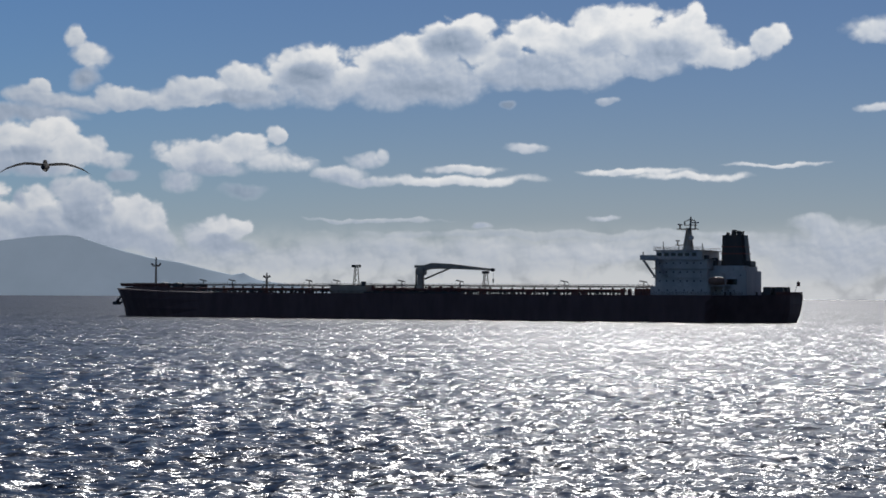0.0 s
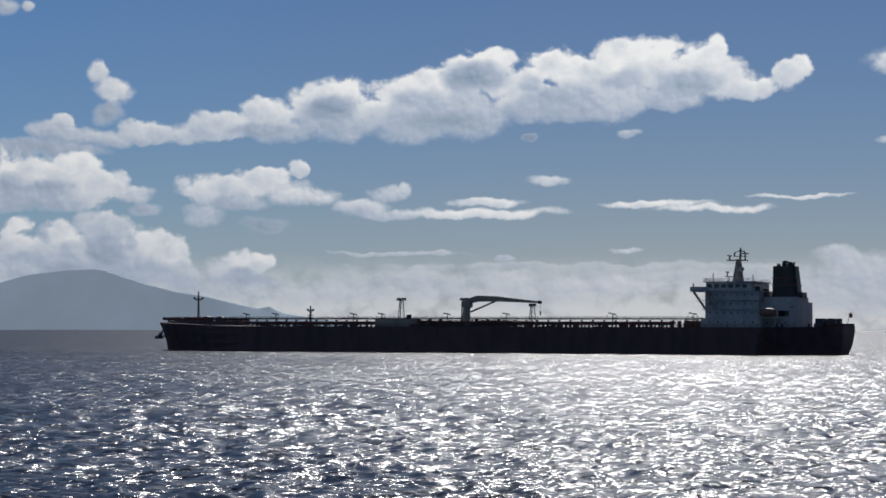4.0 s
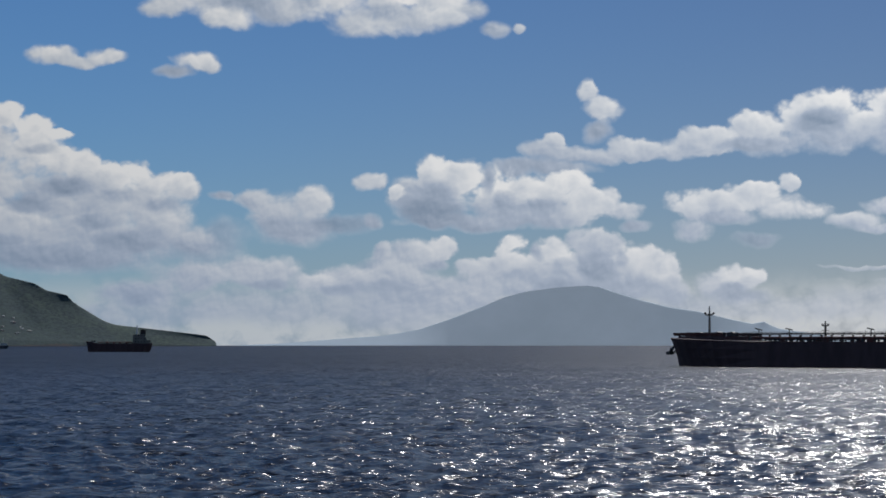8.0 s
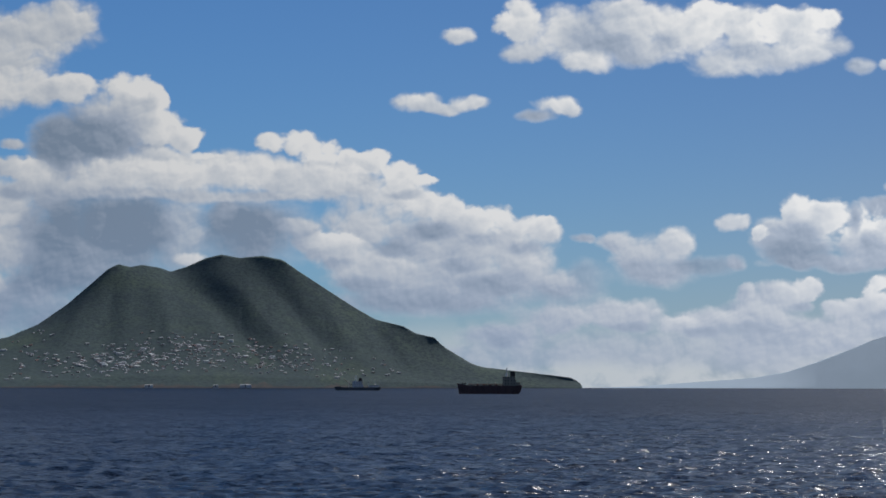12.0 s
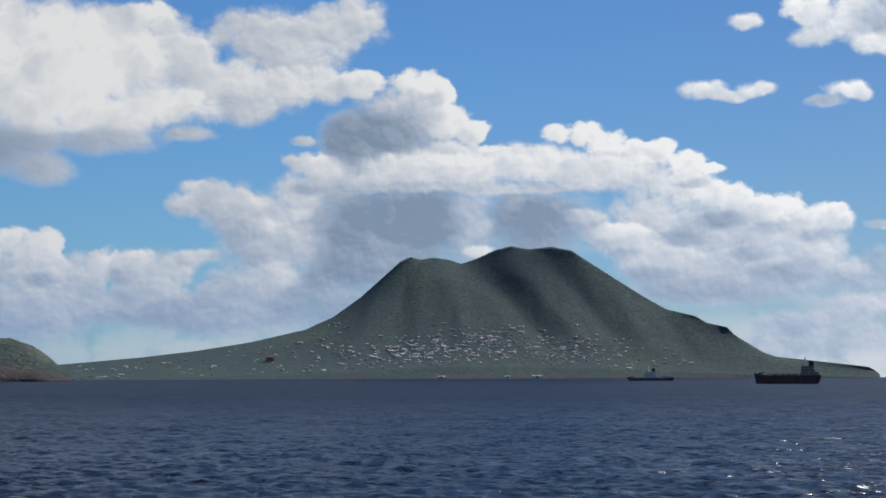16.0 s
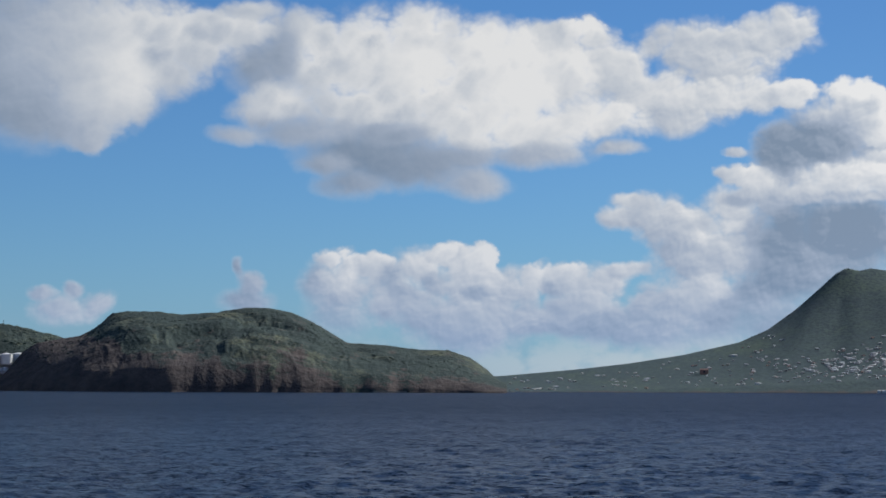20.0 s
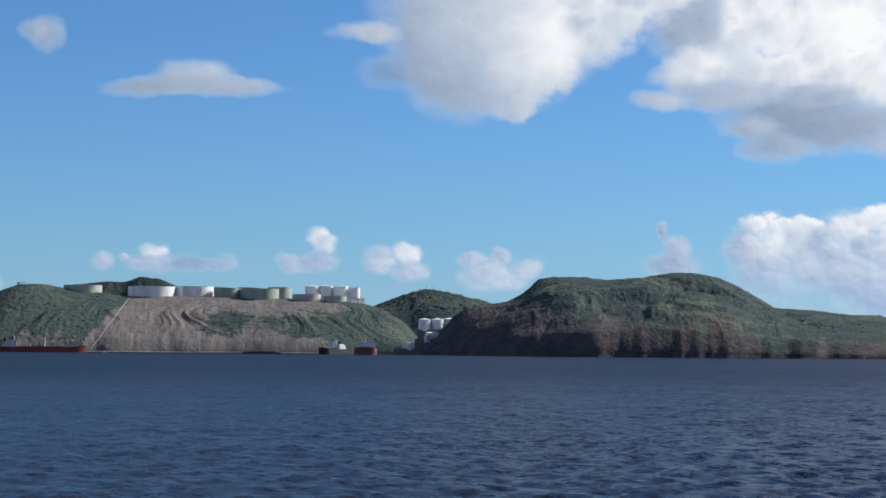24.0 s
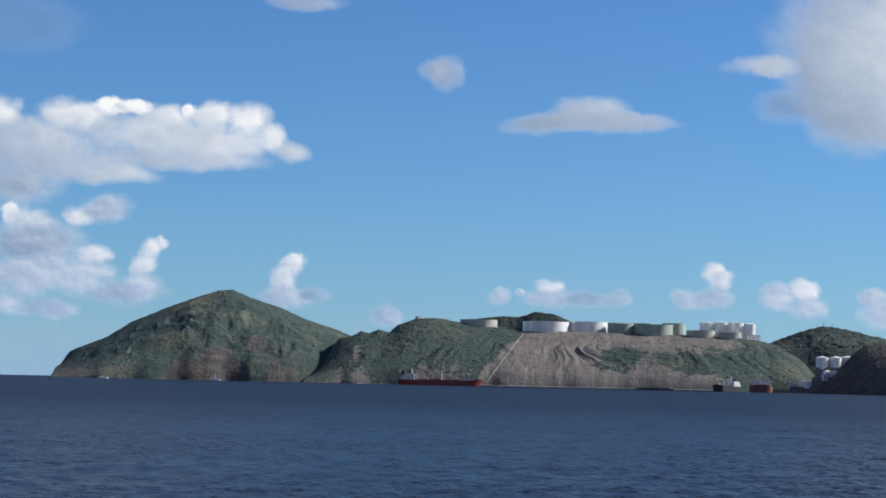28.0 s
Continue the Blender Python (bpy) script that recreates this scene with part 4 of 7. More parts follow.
def on_hill(name, turn, u):
    """The place on a hill's slope at that turn, u of the way from its shore to its ridge."""
    turns, us, near, crest, back, z = GROUND[name]
    i = min(max(np.searchsorted(turns, turn), 1), len(turns) - 1)
    j = min(max(np.searchsorted(us, u), 1), len(us) - 1)
    a, b = (turn - turns[i - 1]) / (turns[i] - turns[i - 1]), (u - us[j - 1]) / (us[j] - us[j - 1])
    h = (z[j - 1, i - 1] * (1 - a) + z[j - 1, i] * a) * (1 - b) + (z[j, i - 1] * (1 - a) + z[j, i] * a) * b
    r = near[i] + (crest[i] - near[i]) * min(u, 1) + max(u - 1, 0) * back
    return Vector((-math.sin(radians(turn)) * r, math.cos(radians(turn)) * r, h))


def make_hill(name, label, profile, ridge, shore, mat, seed, lean=1.0, cliff=0.0, gully=0.12, gullies=60.0, rows=70, step=0.05, shrub=1.2, back=260, blur=0.6, bare=None, level=0.0, ref=None, jag=0.8, steep=3.0, valleys=(), fine=0.35):
    """Land between its shore line and a ridge whose height is given by (turn, height) pairs, falling away again behind the ridge."""
    pa, pz = np.array([p[0] for p in profile]), np.array([p[1] for p in profile])
    turns = np.arange(pa[0], pa[-1] + step, step)
    top = np.interp(turns, pa, pz)
    if valleys:
        k = np.exp(-0.5 * (np.arange(-12, 13) * step / 0.035) ** 2)
        top = np.convolve(np.pad(top, 12, mode="edge"), k / k.sum(), "valid")
    if ref:
        top = HEIGHT + (top - HEIGHT) * (ridge(turns) if callable(ridge) else ridge) / ref
    u = np.concatenate((np.linspace(-0.04, 1, rows), 1 + np.linspace(0.04, 1, 14)))
    uu, tt = np.meshgrid(u, turns, indexing="ij")
    # lower down the slopes the ridge's notches smooth out
    rows_of = []
    for v in u:
        width = blur * max(0.0, 1 - v) ** 0.6 / step
        if width > 0.7:
            k = np.arange(-int(3 * width), int(3 * width) + 1)
            k = np.exp(-0.5 * (k / width) ** 2)
            half = len(k) // 2
            smooth = np.convolve(np.pad(top, half, mode="edge"), k / k.sum(), "valid")
            rows_of.append(np.minimum(smooth, np.maximum(top, 1.0) * (1 + 3 * max(0.0, 1 - v))))
        else:
            rows_of.append(top)
    top = np.stack(rows_of)
    near = shore(turns) if callable(shore) else np.full_like(turns, shore)
    crest = ridge(turns) if callable(ridge) else np.full_like(turns, ridge)
    rise = np.clip(uu, 0, 1)
    r = near + (crest - near) * np.minimum(uu, 1) + np.clip(uu - 1, 0, 1) * back
    a = np.radians(tt)
    x, y = -np.sin(a) * r, np.cos(a) * r
    rough = jag * value_noise(tt * 0.9, rise * 2.0 + 3.3, seed + 40, 3)
    foot = np.clip(rise / (0.09 + 0.07 * rough), 0, 1)
    body = cliff * (1 + 0.6 * rough) * foot + (1 - cliff * (1 + 0.6 * rough)) * rise ** lean
    along = np.radians(tt) * near.mean() + 0.12 * gullies * value_noise(tt * 2.5, rise * 3, seed + 60, 3)
    bend = 1.6 * value_noise(along / (3 * gullies) + 8, r / (3 * gullies) + 2, seed + 70, 2) * (r - near.mean()) / (gullies * 1.5)
    n1 = value_noise(along / gullies + 40 + bend, r / (gullies * steep) + 11, seed, 4)
    n2 = value_noise(along / (gullies * 0.28) + 4 + bend * 2, r / (gullies * 0.28 * steep) + 31, seed + 9, 4)
    carve = 1.25 * (0.55 - np.abs(2 * n1)) + fine * n2
    z = top * (body + gully * carve * np.clip(rise * 1.6, 0, 1) * np.clip((1 - rise) * 1.3, 0, 1))
    # valleys and spurs that run aslant down the face: from (turn, share of the slope) to another, width, depth
    for t0, u0, t1, u1, wide, deep in valleys:
        k = np.clip(((tt - t0) * (t1 - t0) + 16 * (uu - u0) * (u1 - u0)) / ((t1 - t0) ** 2 + 16 * (u1 - u0) ** 2), 0, 1)
        away = np.hypot(tt - t0 - k * (t1 - t0), 4 * (uu - u0 - k * (u1 - u0))) + 0.12 * n2
        z -= 0.4 * top * deep * np.exp(-(away / wide) ** 2) * np.clip((1 - rise) * 5, 0, 1) * np.clip(rise * 3, 0, 1)
    z += value_noise(along / 9, r / 9, seed + 20, 3) * shrub * np.clip(rise * 6, 0, 1)
    z *= 1 - np.clip((uu - 1 - level) / (1 - level), 0, 1) * 1.02
    z = np.where(uu < 0, -3.0, np.maximum(z, -3.0))
    ob = sheet(name, x, y, z, mat)
    GROUND[name] = (turns, u, near, crest, back, z)
    rock = bare(tt, np.clip(uu, 0, 1.2)) if bare else np.zeros_like(x)
    ob.data.attributes.new("bare", "FLOAT", "POINT").data.foreach_set("value", rock.astype(np.float32).ravel())
    ob.data.attributes.new("across", "FLOAT", "POINT").data.foreach_set("value", along.astype(np.float32).ravel())
    ob.data.attributes.new("lift", "FLOAT", "POINT").data.foreach_set("value", (z + r * 0.3).astype(np.float32).ravel())
    return tagged(ob, label, "hill", kind="structure")


def cliffs(high, wave=1.3, seed=2):
    """Bare rock at the foot of a hill, up to about that share of its height."""
    def rock(turn, u):
        line = high * (1 + 1.0 * value_noise(turn * wave, turn * 0 + seed, seed, 3))
        return np.clip(1.05 - u / np.maximum(line, 0.02), 0, 0.95)
    return rock


def headland_rock(turn, u):
    """Brown cliffs along the sea, a whole bare bluff at the northern end and dry gullies above."""
    low = np.clip(0.75 * cliffs(0.24, 0.9, 4)(turn, u) + 0.65 * value_noise(turn * 1.3, u * 3.0, 97, 3), 0, 1)
    bluff = np.clip((turn - 53.9 - 2.3 * u + 0.5 * value_noise(turn * 1.5, u * 4, 98, 3)) * 2.5, 0, 1) * 0.95
    dry = np.clip(value_noise(turn * 1.7, u * 2.5, 90, 3) * 1.5 - 0.25, 0, 0.45) * np.clip(1.2 - u, 0, 1)
    return np.clip(np.maximum(low, bluff) + dry, 0, 1)


def north_rock(turn, u):
    """Rock in patches and gullies all over the conical hill, most of it low down."""
    patch = value_noise(turn * 1.3, u * 3.0, 95, 4)
    return np.clip(0.40 - u * 0.8 + 0.95 * patch, 0, 0.9) * np.clip(1.25 - u, 0, 1)


TERMINAL_RIDGE = [(64.9, 86), (65.2, 104), (65.36, 112.6), (65.77, 128.2), (66.18, 139.6), (66.75, 143.2), (67.15, 132.9), (67.8, 133.1), (68.3, 129), (68.61, 126.6), (69.0, 112), (69.4, 90)]


def quarried(turn, u):
    """The bare spoil slope of the terminal hill between its road and the gully, with scrub on the rest."""
    wander = 0.5 * value_noise(turn * 1.1, u * 4, 91, 4)
    left = 68.35 - 1.5 * np.clip(u, 0, 0.8) + 0.5 * wander
    inside = np.clip((left - turn) * 4, 0, 1) * np.clip((turn - 60.6 - 1.2 * wander - 0.5 * (1 - u)) * 2.5, 0, 1)
    scrub = np.exp(-((turn - 62.2 - wander) / 1.15) ** 2 - ((u - 0.42 + 0.3 * wander) / 0.20) ** 2)
    scrub += 0.9 * np.exp(-((turn - 64.3 - wander) / 0.55) ** 2 - ((u - 0.40) / 0.22) ** 2) + 0.7 * np.exp(-((turn - 61.2) / 0.6) ** 2 - ((u - 0.35) / 0.25) ** 2)
    streaks = value_noise(turn * 3.0, u * 1.6, 92, 3)
    yellow = 0.9 * np.exp(-((turn - 71.8) / 0.13) ** 2 - ((u - 0.45) / 0.2) ** 2)
    rest = yellow + np.clip(0.55 - u / 0.45 + 0.55 * streaks, 0, 0.75) * np.clip((turn - 68.0) * 2, 0, 1)
    return np.clip(inside * 0.95 - 1.3 * scrub, 0, 1) + rest


def make_land():
    far = material("far_island_haze_glow", far_haze_glow)
    make_hill("far_island", "distant volcanic island under its clouds, haze painted in as pale blue", FAR_ISLAND, 4900, 4800, far, 3, 1.0, 0.0, 0.03, 200, 30, 0.05, 0.0, 30)
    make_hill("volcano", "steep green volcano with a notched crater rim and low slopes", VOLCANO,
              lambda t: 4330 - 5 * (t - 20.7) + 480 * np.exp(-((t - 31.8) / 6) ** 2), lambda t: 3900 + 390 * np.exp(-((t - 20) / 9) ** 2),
              HAZED_VOLCANO_SIDE, 5, 1.4, 0.05, 0.018, 520, 110, 0.02, 0.15, 260, 2.4, cliffs(0.05), 0.0, 4500, 0.3, 1.3,
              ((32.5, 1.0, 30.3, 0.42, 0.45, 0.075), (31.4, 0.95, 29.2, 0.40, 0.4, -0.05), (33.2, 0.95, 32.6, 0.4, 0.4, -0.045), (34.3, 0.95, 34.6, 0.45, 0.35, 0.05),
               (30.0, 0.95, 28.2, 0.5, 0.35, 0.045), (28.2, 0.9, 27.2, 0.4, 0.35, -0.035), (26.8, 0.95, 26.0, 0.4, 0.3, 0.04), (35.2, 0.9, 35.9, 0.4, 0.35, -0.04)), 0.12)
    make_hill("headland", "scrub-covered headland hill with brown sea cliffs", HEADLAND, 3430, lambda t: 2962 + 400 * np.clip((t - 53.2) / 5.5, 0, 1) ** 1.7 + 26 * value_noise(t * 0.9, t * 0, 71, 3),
              HAZED_HILL_SIDE, 8, 0.62, 0.07, 0.20, 170, 110, 0.018, 1.3, 260, 0.9, headland_rock, 0.0, 3150, 0.45, 1.3)
    make_hill("back_hill", "low dark green hill behind the oil terminal", BACK_HILL, 3950, 3760, HAZED_HILL_SIDE, 11, 0.8, 0.1, 0.08, 70, 40, 0.03, 2.5)
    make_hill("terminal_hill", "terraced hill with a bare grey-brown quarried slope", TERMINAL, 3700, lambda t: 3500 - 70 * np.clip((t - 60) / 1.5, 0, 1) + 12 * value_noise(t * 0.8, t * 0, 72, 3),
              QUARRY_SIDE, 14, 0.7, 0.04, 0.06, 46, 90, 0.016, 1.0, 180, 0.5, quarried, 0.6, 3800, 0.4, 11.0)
    make_hill("terminal_ridge", "dark scrubby ridge standing behind the tanks", TERMINAL_RIDGE, 3960, 3890, HAZED_HILL_SIDE, 15, 0.5, 0.0, 0.08, 40, 30, 0.02, 1.4, 150, 0.3, None, 0.0, 3800)
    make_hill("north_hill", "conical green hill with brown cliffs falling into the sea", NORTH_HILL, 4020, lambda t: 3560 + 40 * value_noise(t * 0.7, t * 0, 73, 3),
              HAZED_HILL_SIDE, 17, 0.72, 0.05, 0.19, 200, 110, 0.02, 1.3, 260, 0.9, north_rock, 0.0, 3750, 0.5, 1.3)


def far_haze_glow(n, s, where):
    # the haze of distance is put into this tone, which also glows
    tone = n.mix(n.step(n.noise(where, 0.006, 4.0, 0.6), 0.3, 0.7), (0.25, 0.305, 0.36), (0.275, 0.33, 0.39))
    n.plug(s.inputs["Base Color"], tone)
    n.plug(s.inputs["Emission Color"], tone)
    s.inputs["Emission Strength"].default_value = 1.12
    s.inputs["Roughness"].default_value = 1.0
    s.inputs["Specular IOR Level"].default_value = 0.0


SEA = make_sea()
make_land()

# ---- building blocks ----
HULL_BLACK = paint("hull_black", (0.115, 0.072, 0.072), 0.6, gloss=0.15)
HULL_RED = paint("hull_red", (0.30, 0.062, 0.052), 0.6)
HULL_RUST = paint("hull_rust", (0.25, 0.105, 0.09), 0.7)
HULL_GREY = paint("hull_grey", (0.10, 0.11, 0.12), 0.5)
DECK_RED = paint("deck_red", (0.13, 0.055, 0.045), 0.7, much=0.5)
SHIP_WHITE = paint("ship_white", (0.74, 0.75, 0.74), 0.5, much=0.25)
HOUSE_GREY = paint("weathered_white", (0.44, 0.43, 0.42), 0.6, wear=(0.20, 0.15, 0.12), much=0.6, size=0.2)
BUFF = paint("mast_buff", (0.30, 0.27, 0.22), 0.55)
FUNNEL_BLACK = paint("funnel_black", (0.045, 0.038, 0.036), 0.5)
FUNNEL_BAND = paint("funnel_band", (0.16, 0.045, 0.035), 0.5)
STEEL = paint("dark_steel", (0.055, 0.058, 0.062), 0.5, 0.3)
GLASS = paint("window_glass", (0.012, 0.015, 0.018), 0.12, much=0.0)
ORANGE = paint("lifeboat_orange", (0.20, 0.11, 0.08), 0.4)
TANK_WHITE = paint("tank_white", (0.88, 0.88, 0.86), 0.5, much=0.12, size=0.05)
TANK_OLIVE = paint("tank_olive", (0.38, 0.44, 0.36), 0.6, much=0.15, size=0.05)
TANK_KHAKI = paint("tank_khaki", (0.52, 0.51, 0.43), 0.6, much=0.15, size=0.05)
CONCRETE = paint("concrete", (0.42, 0.40, 0.36), 0.8, much=0.2, size=0.1)
WALL_PALE = paint("house_wall", (0.44, 0.43, 0.40), 0.8, much=0.1, size=0.2)
ROOF_WHITE = paint("roof_white", (0.76, 0.76, 0.74), 0.6, much=0.15, size=0.2)
ROOF_RED = paint("roof_red", (0.36, 0.20, 0.16), 0.7, much=0.15, size=0.2)
EARTH = paint("bare_earth", (0.24, 0.205, 0.175), 0.9, much=0.3, size=0.1)
ROOF_GREY = paint("roof_grey", (0.34, 0.35, 0.36), 0.6, much=0.2, size=0.2)


def part(name, bm, mat, parent, label="", smooth=False):
    """Links a bmesh as one mesh object under a thing or a part."""
    me = bpy.data.meshes.new(name)
    bm.normal_update()
    bm.to_mesh(me)
    bm.free()
    if smooth:
        me.shade_smooth()
    me.materials.append(mat)
    ob = new(name, me)
    ob.parent = parent
    return tagged(ob, label)


def twin(ob, x, y, z, rz=0.0):
    """One more part like ob, on the same mesh, moved."""
    o = new(ob.name.split(".")[0], ob.data)
    o.parent = ob.parent
    o.matrix_basis = pose(x, y, z, 0, 0, rz)
    if "label" in ob:
        tagged(o, ob["label"])
    return o


def thing(name, m, label, category, group="", kind=""):
    ob = new(name)
    ob.matrix_world = m
    return tagged(ob, label, category, group, kind)


def box(bm, x0, x1, y0, y1, z0, z1, soft=0.0):
    made = bmesh.ops.create_cube(bm, size=1, matrix=Matrix.Translation(((x0 + x1) / 2, (y0 + y1) / 2, (z0 + z1) / 2)) @ Matrix.Diagonal((x1 - x0, y1 - y0, z1 - z0, 1)))
    if soft:
        edges = list({e for v in made["verts"] for e in v.link_edges})
        bmesh.ops.bevel(bm, geom=edges, offset=soft, segments=2, affect="EDGES")
    return bm


def rod(bm, a, b, r, r2=None, sides=8):
    a, b = Vector(a), Vector(b)
    turn = (b - a).to_track_quat("Z", "Y").to_matrix().to_4x4()
    bmesh.ops.create_cone(bm, cap_ends=True, segments=sides, radius1=r, radius2=r if r2 is None else r2, depth=(b - a).length, matrix=Matrix.Translation((a + b) / 2) @ turn)
    return bm


def slab(bm, outline, z0, z1):
    """An upright prism over an outline of (x, y)."""
    low, high = [bm.verts.new((x, y, z0)) for x, y in outline], [bm.verts.new((x, y, z1)) for x, y in outline]
    bm.faces.new(high), bm.faces.new(list(reversed(low)))
    for i in range(len(outline)):
        j = (i + 1) % len(outline)
        bm.faces.new((low[i], low[j], high[j], high[i]))
    return bm


def B():
    return bmesh.new()


def hull_form(long, beam, deck, sheer, rake, transom, counter=4.0, full=0.14, fine=0.86):
    """A ship's hull above and a little below the water, its stern at x = 0, bow towards +x."""
    bm = B()
    us = [0, 0.006, 0.02, 0.05, 0.09, full, 0.3, 0.5, 0.7, fine - 0.03, fine, 0.90, 0.93, 0.955, 0.975, 0.99, 1.0]
    levels = [-2.5, -0.2, 0.3, deck * 0.35, deck * 0.7, deck, deck + 0.01]
    rings = []
    for u in us:
        aft = min(1.0, u / full)
        wide = transom + (1 - transom) * math.sin(aft * math.pi / 2) ** 0.8
        if u < 0.006:
            wide *= 0.80
        ring = []
        for z in levels:
            k = max(0.0, min(1.0, z / deck))
            end = fine + (1 - fine) * 0.0
            f = max(0.0, (u - end) / (1 - end))
            bow = max(0.0, 1 - f ** (1.75 + 0.9 * k)) ** (0.85 - 0.2 * k)
            low = 1.0 if u > full else 0.72 + 0.28 * (k if aft < 1 else 1)
            half = beam / 2 * wide * (bow if u > end else 1.0) * (low if u <= full else 1.0)
            x = u * long
            x += counter * max(0.0, 1 - k / 0.6) ** 1.4 * max(0.0, 1 - u / 0.06)
            x += rake * (k ** 1.3) * f ** 2
            top = z + sheer * k * max(0.0, (u - 0.8) / 0.2) ** 1.5 + 0.25 * sheer * k * max(0.0, (0.08 - u) / 0.08)
            ring.append((x, max(half, 0.12), top))
        rings.append(ring)
    grid = {}
    for s in (1, -1):
        for i, ring in enumerate(rings):
            for j, (x, h, z) in enumerate(ring):
                grid[i, j, s] = bm.verts.new((x, s * h, z))
        for i in range(len(rings) - 1):
            for j in range(len(levels) - 1):
                q = (grid[i, j, s], grid[i + 1, j, s], grid[i + 1, j + 1, s], grid[i, j + 1, s])
                bm.faces.new(q if s < 0 else tuple(reversed(q)))
    n, m = len(rings) - 1, len(levels) - 1
    for j in range(m):
        bm.faces.new((grid[0, j, -1], grid[0, j + 1, -1], grid[0, j + 1, 1], grid[0, j, 1]))
        bm.faces.new((grid[n, j, 1], grid[n, j + 1, 1], grid[n, j + 1, -1], grid[n, j, -1]))
    for i in range(n):
        bm.faces.new((grid[i, m, 1], grid[i, m, -1], grid[i + 1, m, -1], grid[i + 1, m, 1]))
    return bm


def rail(parent, points, high=1.05, gap=3.0, mat=None):
    """A ship's rail: every post and every bar a part."""
    mat = mat or STEEL
    for h in (0.4, 0.72, high):
        bar = B()
        for a, b in zip(points, points[1:]):
            rod(bar, Vector(a) + Vector((0, 0, h)), Vector(b) + Vector((0, 0, h)), 0.045, sides=4)
        part("rail_bar", bar, mat, parent)
    post = None
    for a, b in zip(points, points[1:]):
        a, b = Vector(a), Vector(b)
        for k in range(max(1, int((b - a).length / gap))):
            p = a.lerp(b, k * gap / max((b - a).length, 0.1))
            if post is None:
                post = part("rail_post", rod(B(), (0, 0, 0), (0, 0, high), 0.055, sides=5), mat, parent)
                post.location = p
            else:
                twin(post, *p)

# ---- the anchored tanker ----


def make_tanker():
    ship = thing("oil_tanker", pose(136.1, 629.0, -0.3, 0, 0, math.degrees(math.atan2(0.389, -0.921))),
                 "long black-hulled oil tanker at anchor, white accommodation aft, deck crane amidships", "ship")
    D = 9.0
    hull = part("hull", hull_form(251.5, 42, D, 1.6, 3.0, 0.62, 1.6, 0.10, 0.83), HULL_BLACK, ship, "black steel hull, streaked with rust")
    hull.location.x = 11
    deck = B()
    slab(deck, [(18, 17), (40, 20.4), (210, 20.4), (226, 18.5), (240, 14), (240, -14), (226, -18.5), (210, -20.4), (40, -20.4), (18, -17)], D + 0.02, D + 0.12)
    part("deck", deck, DECK_RED, ship, "red-brown painted steel deck")
    # forecastle
    fo = B()
    slab(fo, [(236, 14.5), (250, 9.5), (259, 4.2), (262.5, 0.6), (262.5, -0.6), (259, -4.2), (250, -9.5), (236, -14.5)], D + 0.3, D + 2.1)
    part("forecastle", fo, HULL_BLACK, ship)
    bul = B()
    for s in (1, -1):
        for (xa, ya), (xb, yb) in (((236, 14.6), (250, 9.6)), ((250, 9.6), (259, 4.3)), ((259, 4.3), (264.5, 0.4))):
            a, b = Vector((xa, s * ya, D + 2.1)), Vector((xb, s * yb, D + 2.3))
            up = Vector((0.4, 0, 1.1))
            bul.faces.new([bul.verts.new(p) for p in (a, b, b + up, a + up)])
    bmesh.ops.solidify(bul, geom=bul.faces[:], thickness=0.15)
    part("bulwark", bul, HULL_BLACK, ship)
    for s in (1, -1):
        an = B()
        rod(an, (261.5, s * 3.2, D + 0.2), (264.0, s * 3.9, 5.2), 0.45)
        box(an, 263.2, 265.0, s * 3.9 - 1.7, s * 3.9 + 1.7, 4.4, 5.6, 0.2)
        rod(an, (263.2, s * 3.9 - 1.7, 5.0), (262.6, s * 3.9 - 2.0, 7.0), 0.35, 0.1)
        rod(an, (263.2, s * 3.9 + 1.7, 5.0), (262.6, s * 3.9 + 2.0, 7.0), 0.35, 0.1)
        part("anchor", an, STEEL, ship, "stowed dark anchor under the bow")
    for x, y, w in ((243, 5, 1.5), (243, -5, 1.5), (252, 3, 1.1), (252, -3, 1.1), (257, 0, 0.8)):
        win = B()
        rod(win, (x, y - 1.6, D + 2.9), (x, y + 1.6, D + 2.9), w * 0.55, sides=12)
        box(win, x - 1.2, x + 1.2, y - 2.2, y - 1.7, D + 2.1, D + 3.5, 0.1), box(win, x - 1.2, x + 1.2, y + 1.7, y + 2.2, D + 2.1, D + 3.5, 0.1)
        part("anchor_winch", win, STEEL, ship)

    def mast(name, x, y, z0, z1, arms, r=0.42):
        m = part(name, rod(B(), (x, y, z0), (x, y, z1), r, r * 0.6, 10), BUFF, ship, "slim grey-buff steel mast")
        for h, half in arms:
            part("yard", rod(B(), (x, y - half, h), (x, y + half, h), 0.2, sides=6), BUFF, m)
            part("yard", rod(B(), (x - half * 0.9, y, h + 0.1), (x + half * 0.9, y, h + 0.1), 0.2, sides=6), BUFF, m)
            for s in (-1, 1):
                part("floodlight", box(B(), x + s * half * 0.85 - 0.35, x + s * half * 0.85 + 0.35, y - 0.3, y + 0.3, h + 0.15, h + 0.8, 0.1), STEEL, m)
        part("platform", slab(B(), [(x - 1, y - 1), (x + 1, y - 1), (x + 1, y + 1), (x - 1, y + 1)], z1 - 2.6, z1 - 2.45), STEEL, m)
        part("mast_lamp", rod(B(), (x, y, z1), (x, y, z1 + 0.8), 0.22, sides=8), STEEL, m)
        return m

    mast("foremast", 249.8, 0, D + 2, 21.2, [(19.0, 2.0)], 0.5)
    mast("signal_mast", 203.8, 0, D, 15.6, [(14.6, 1.3)], 0.55)

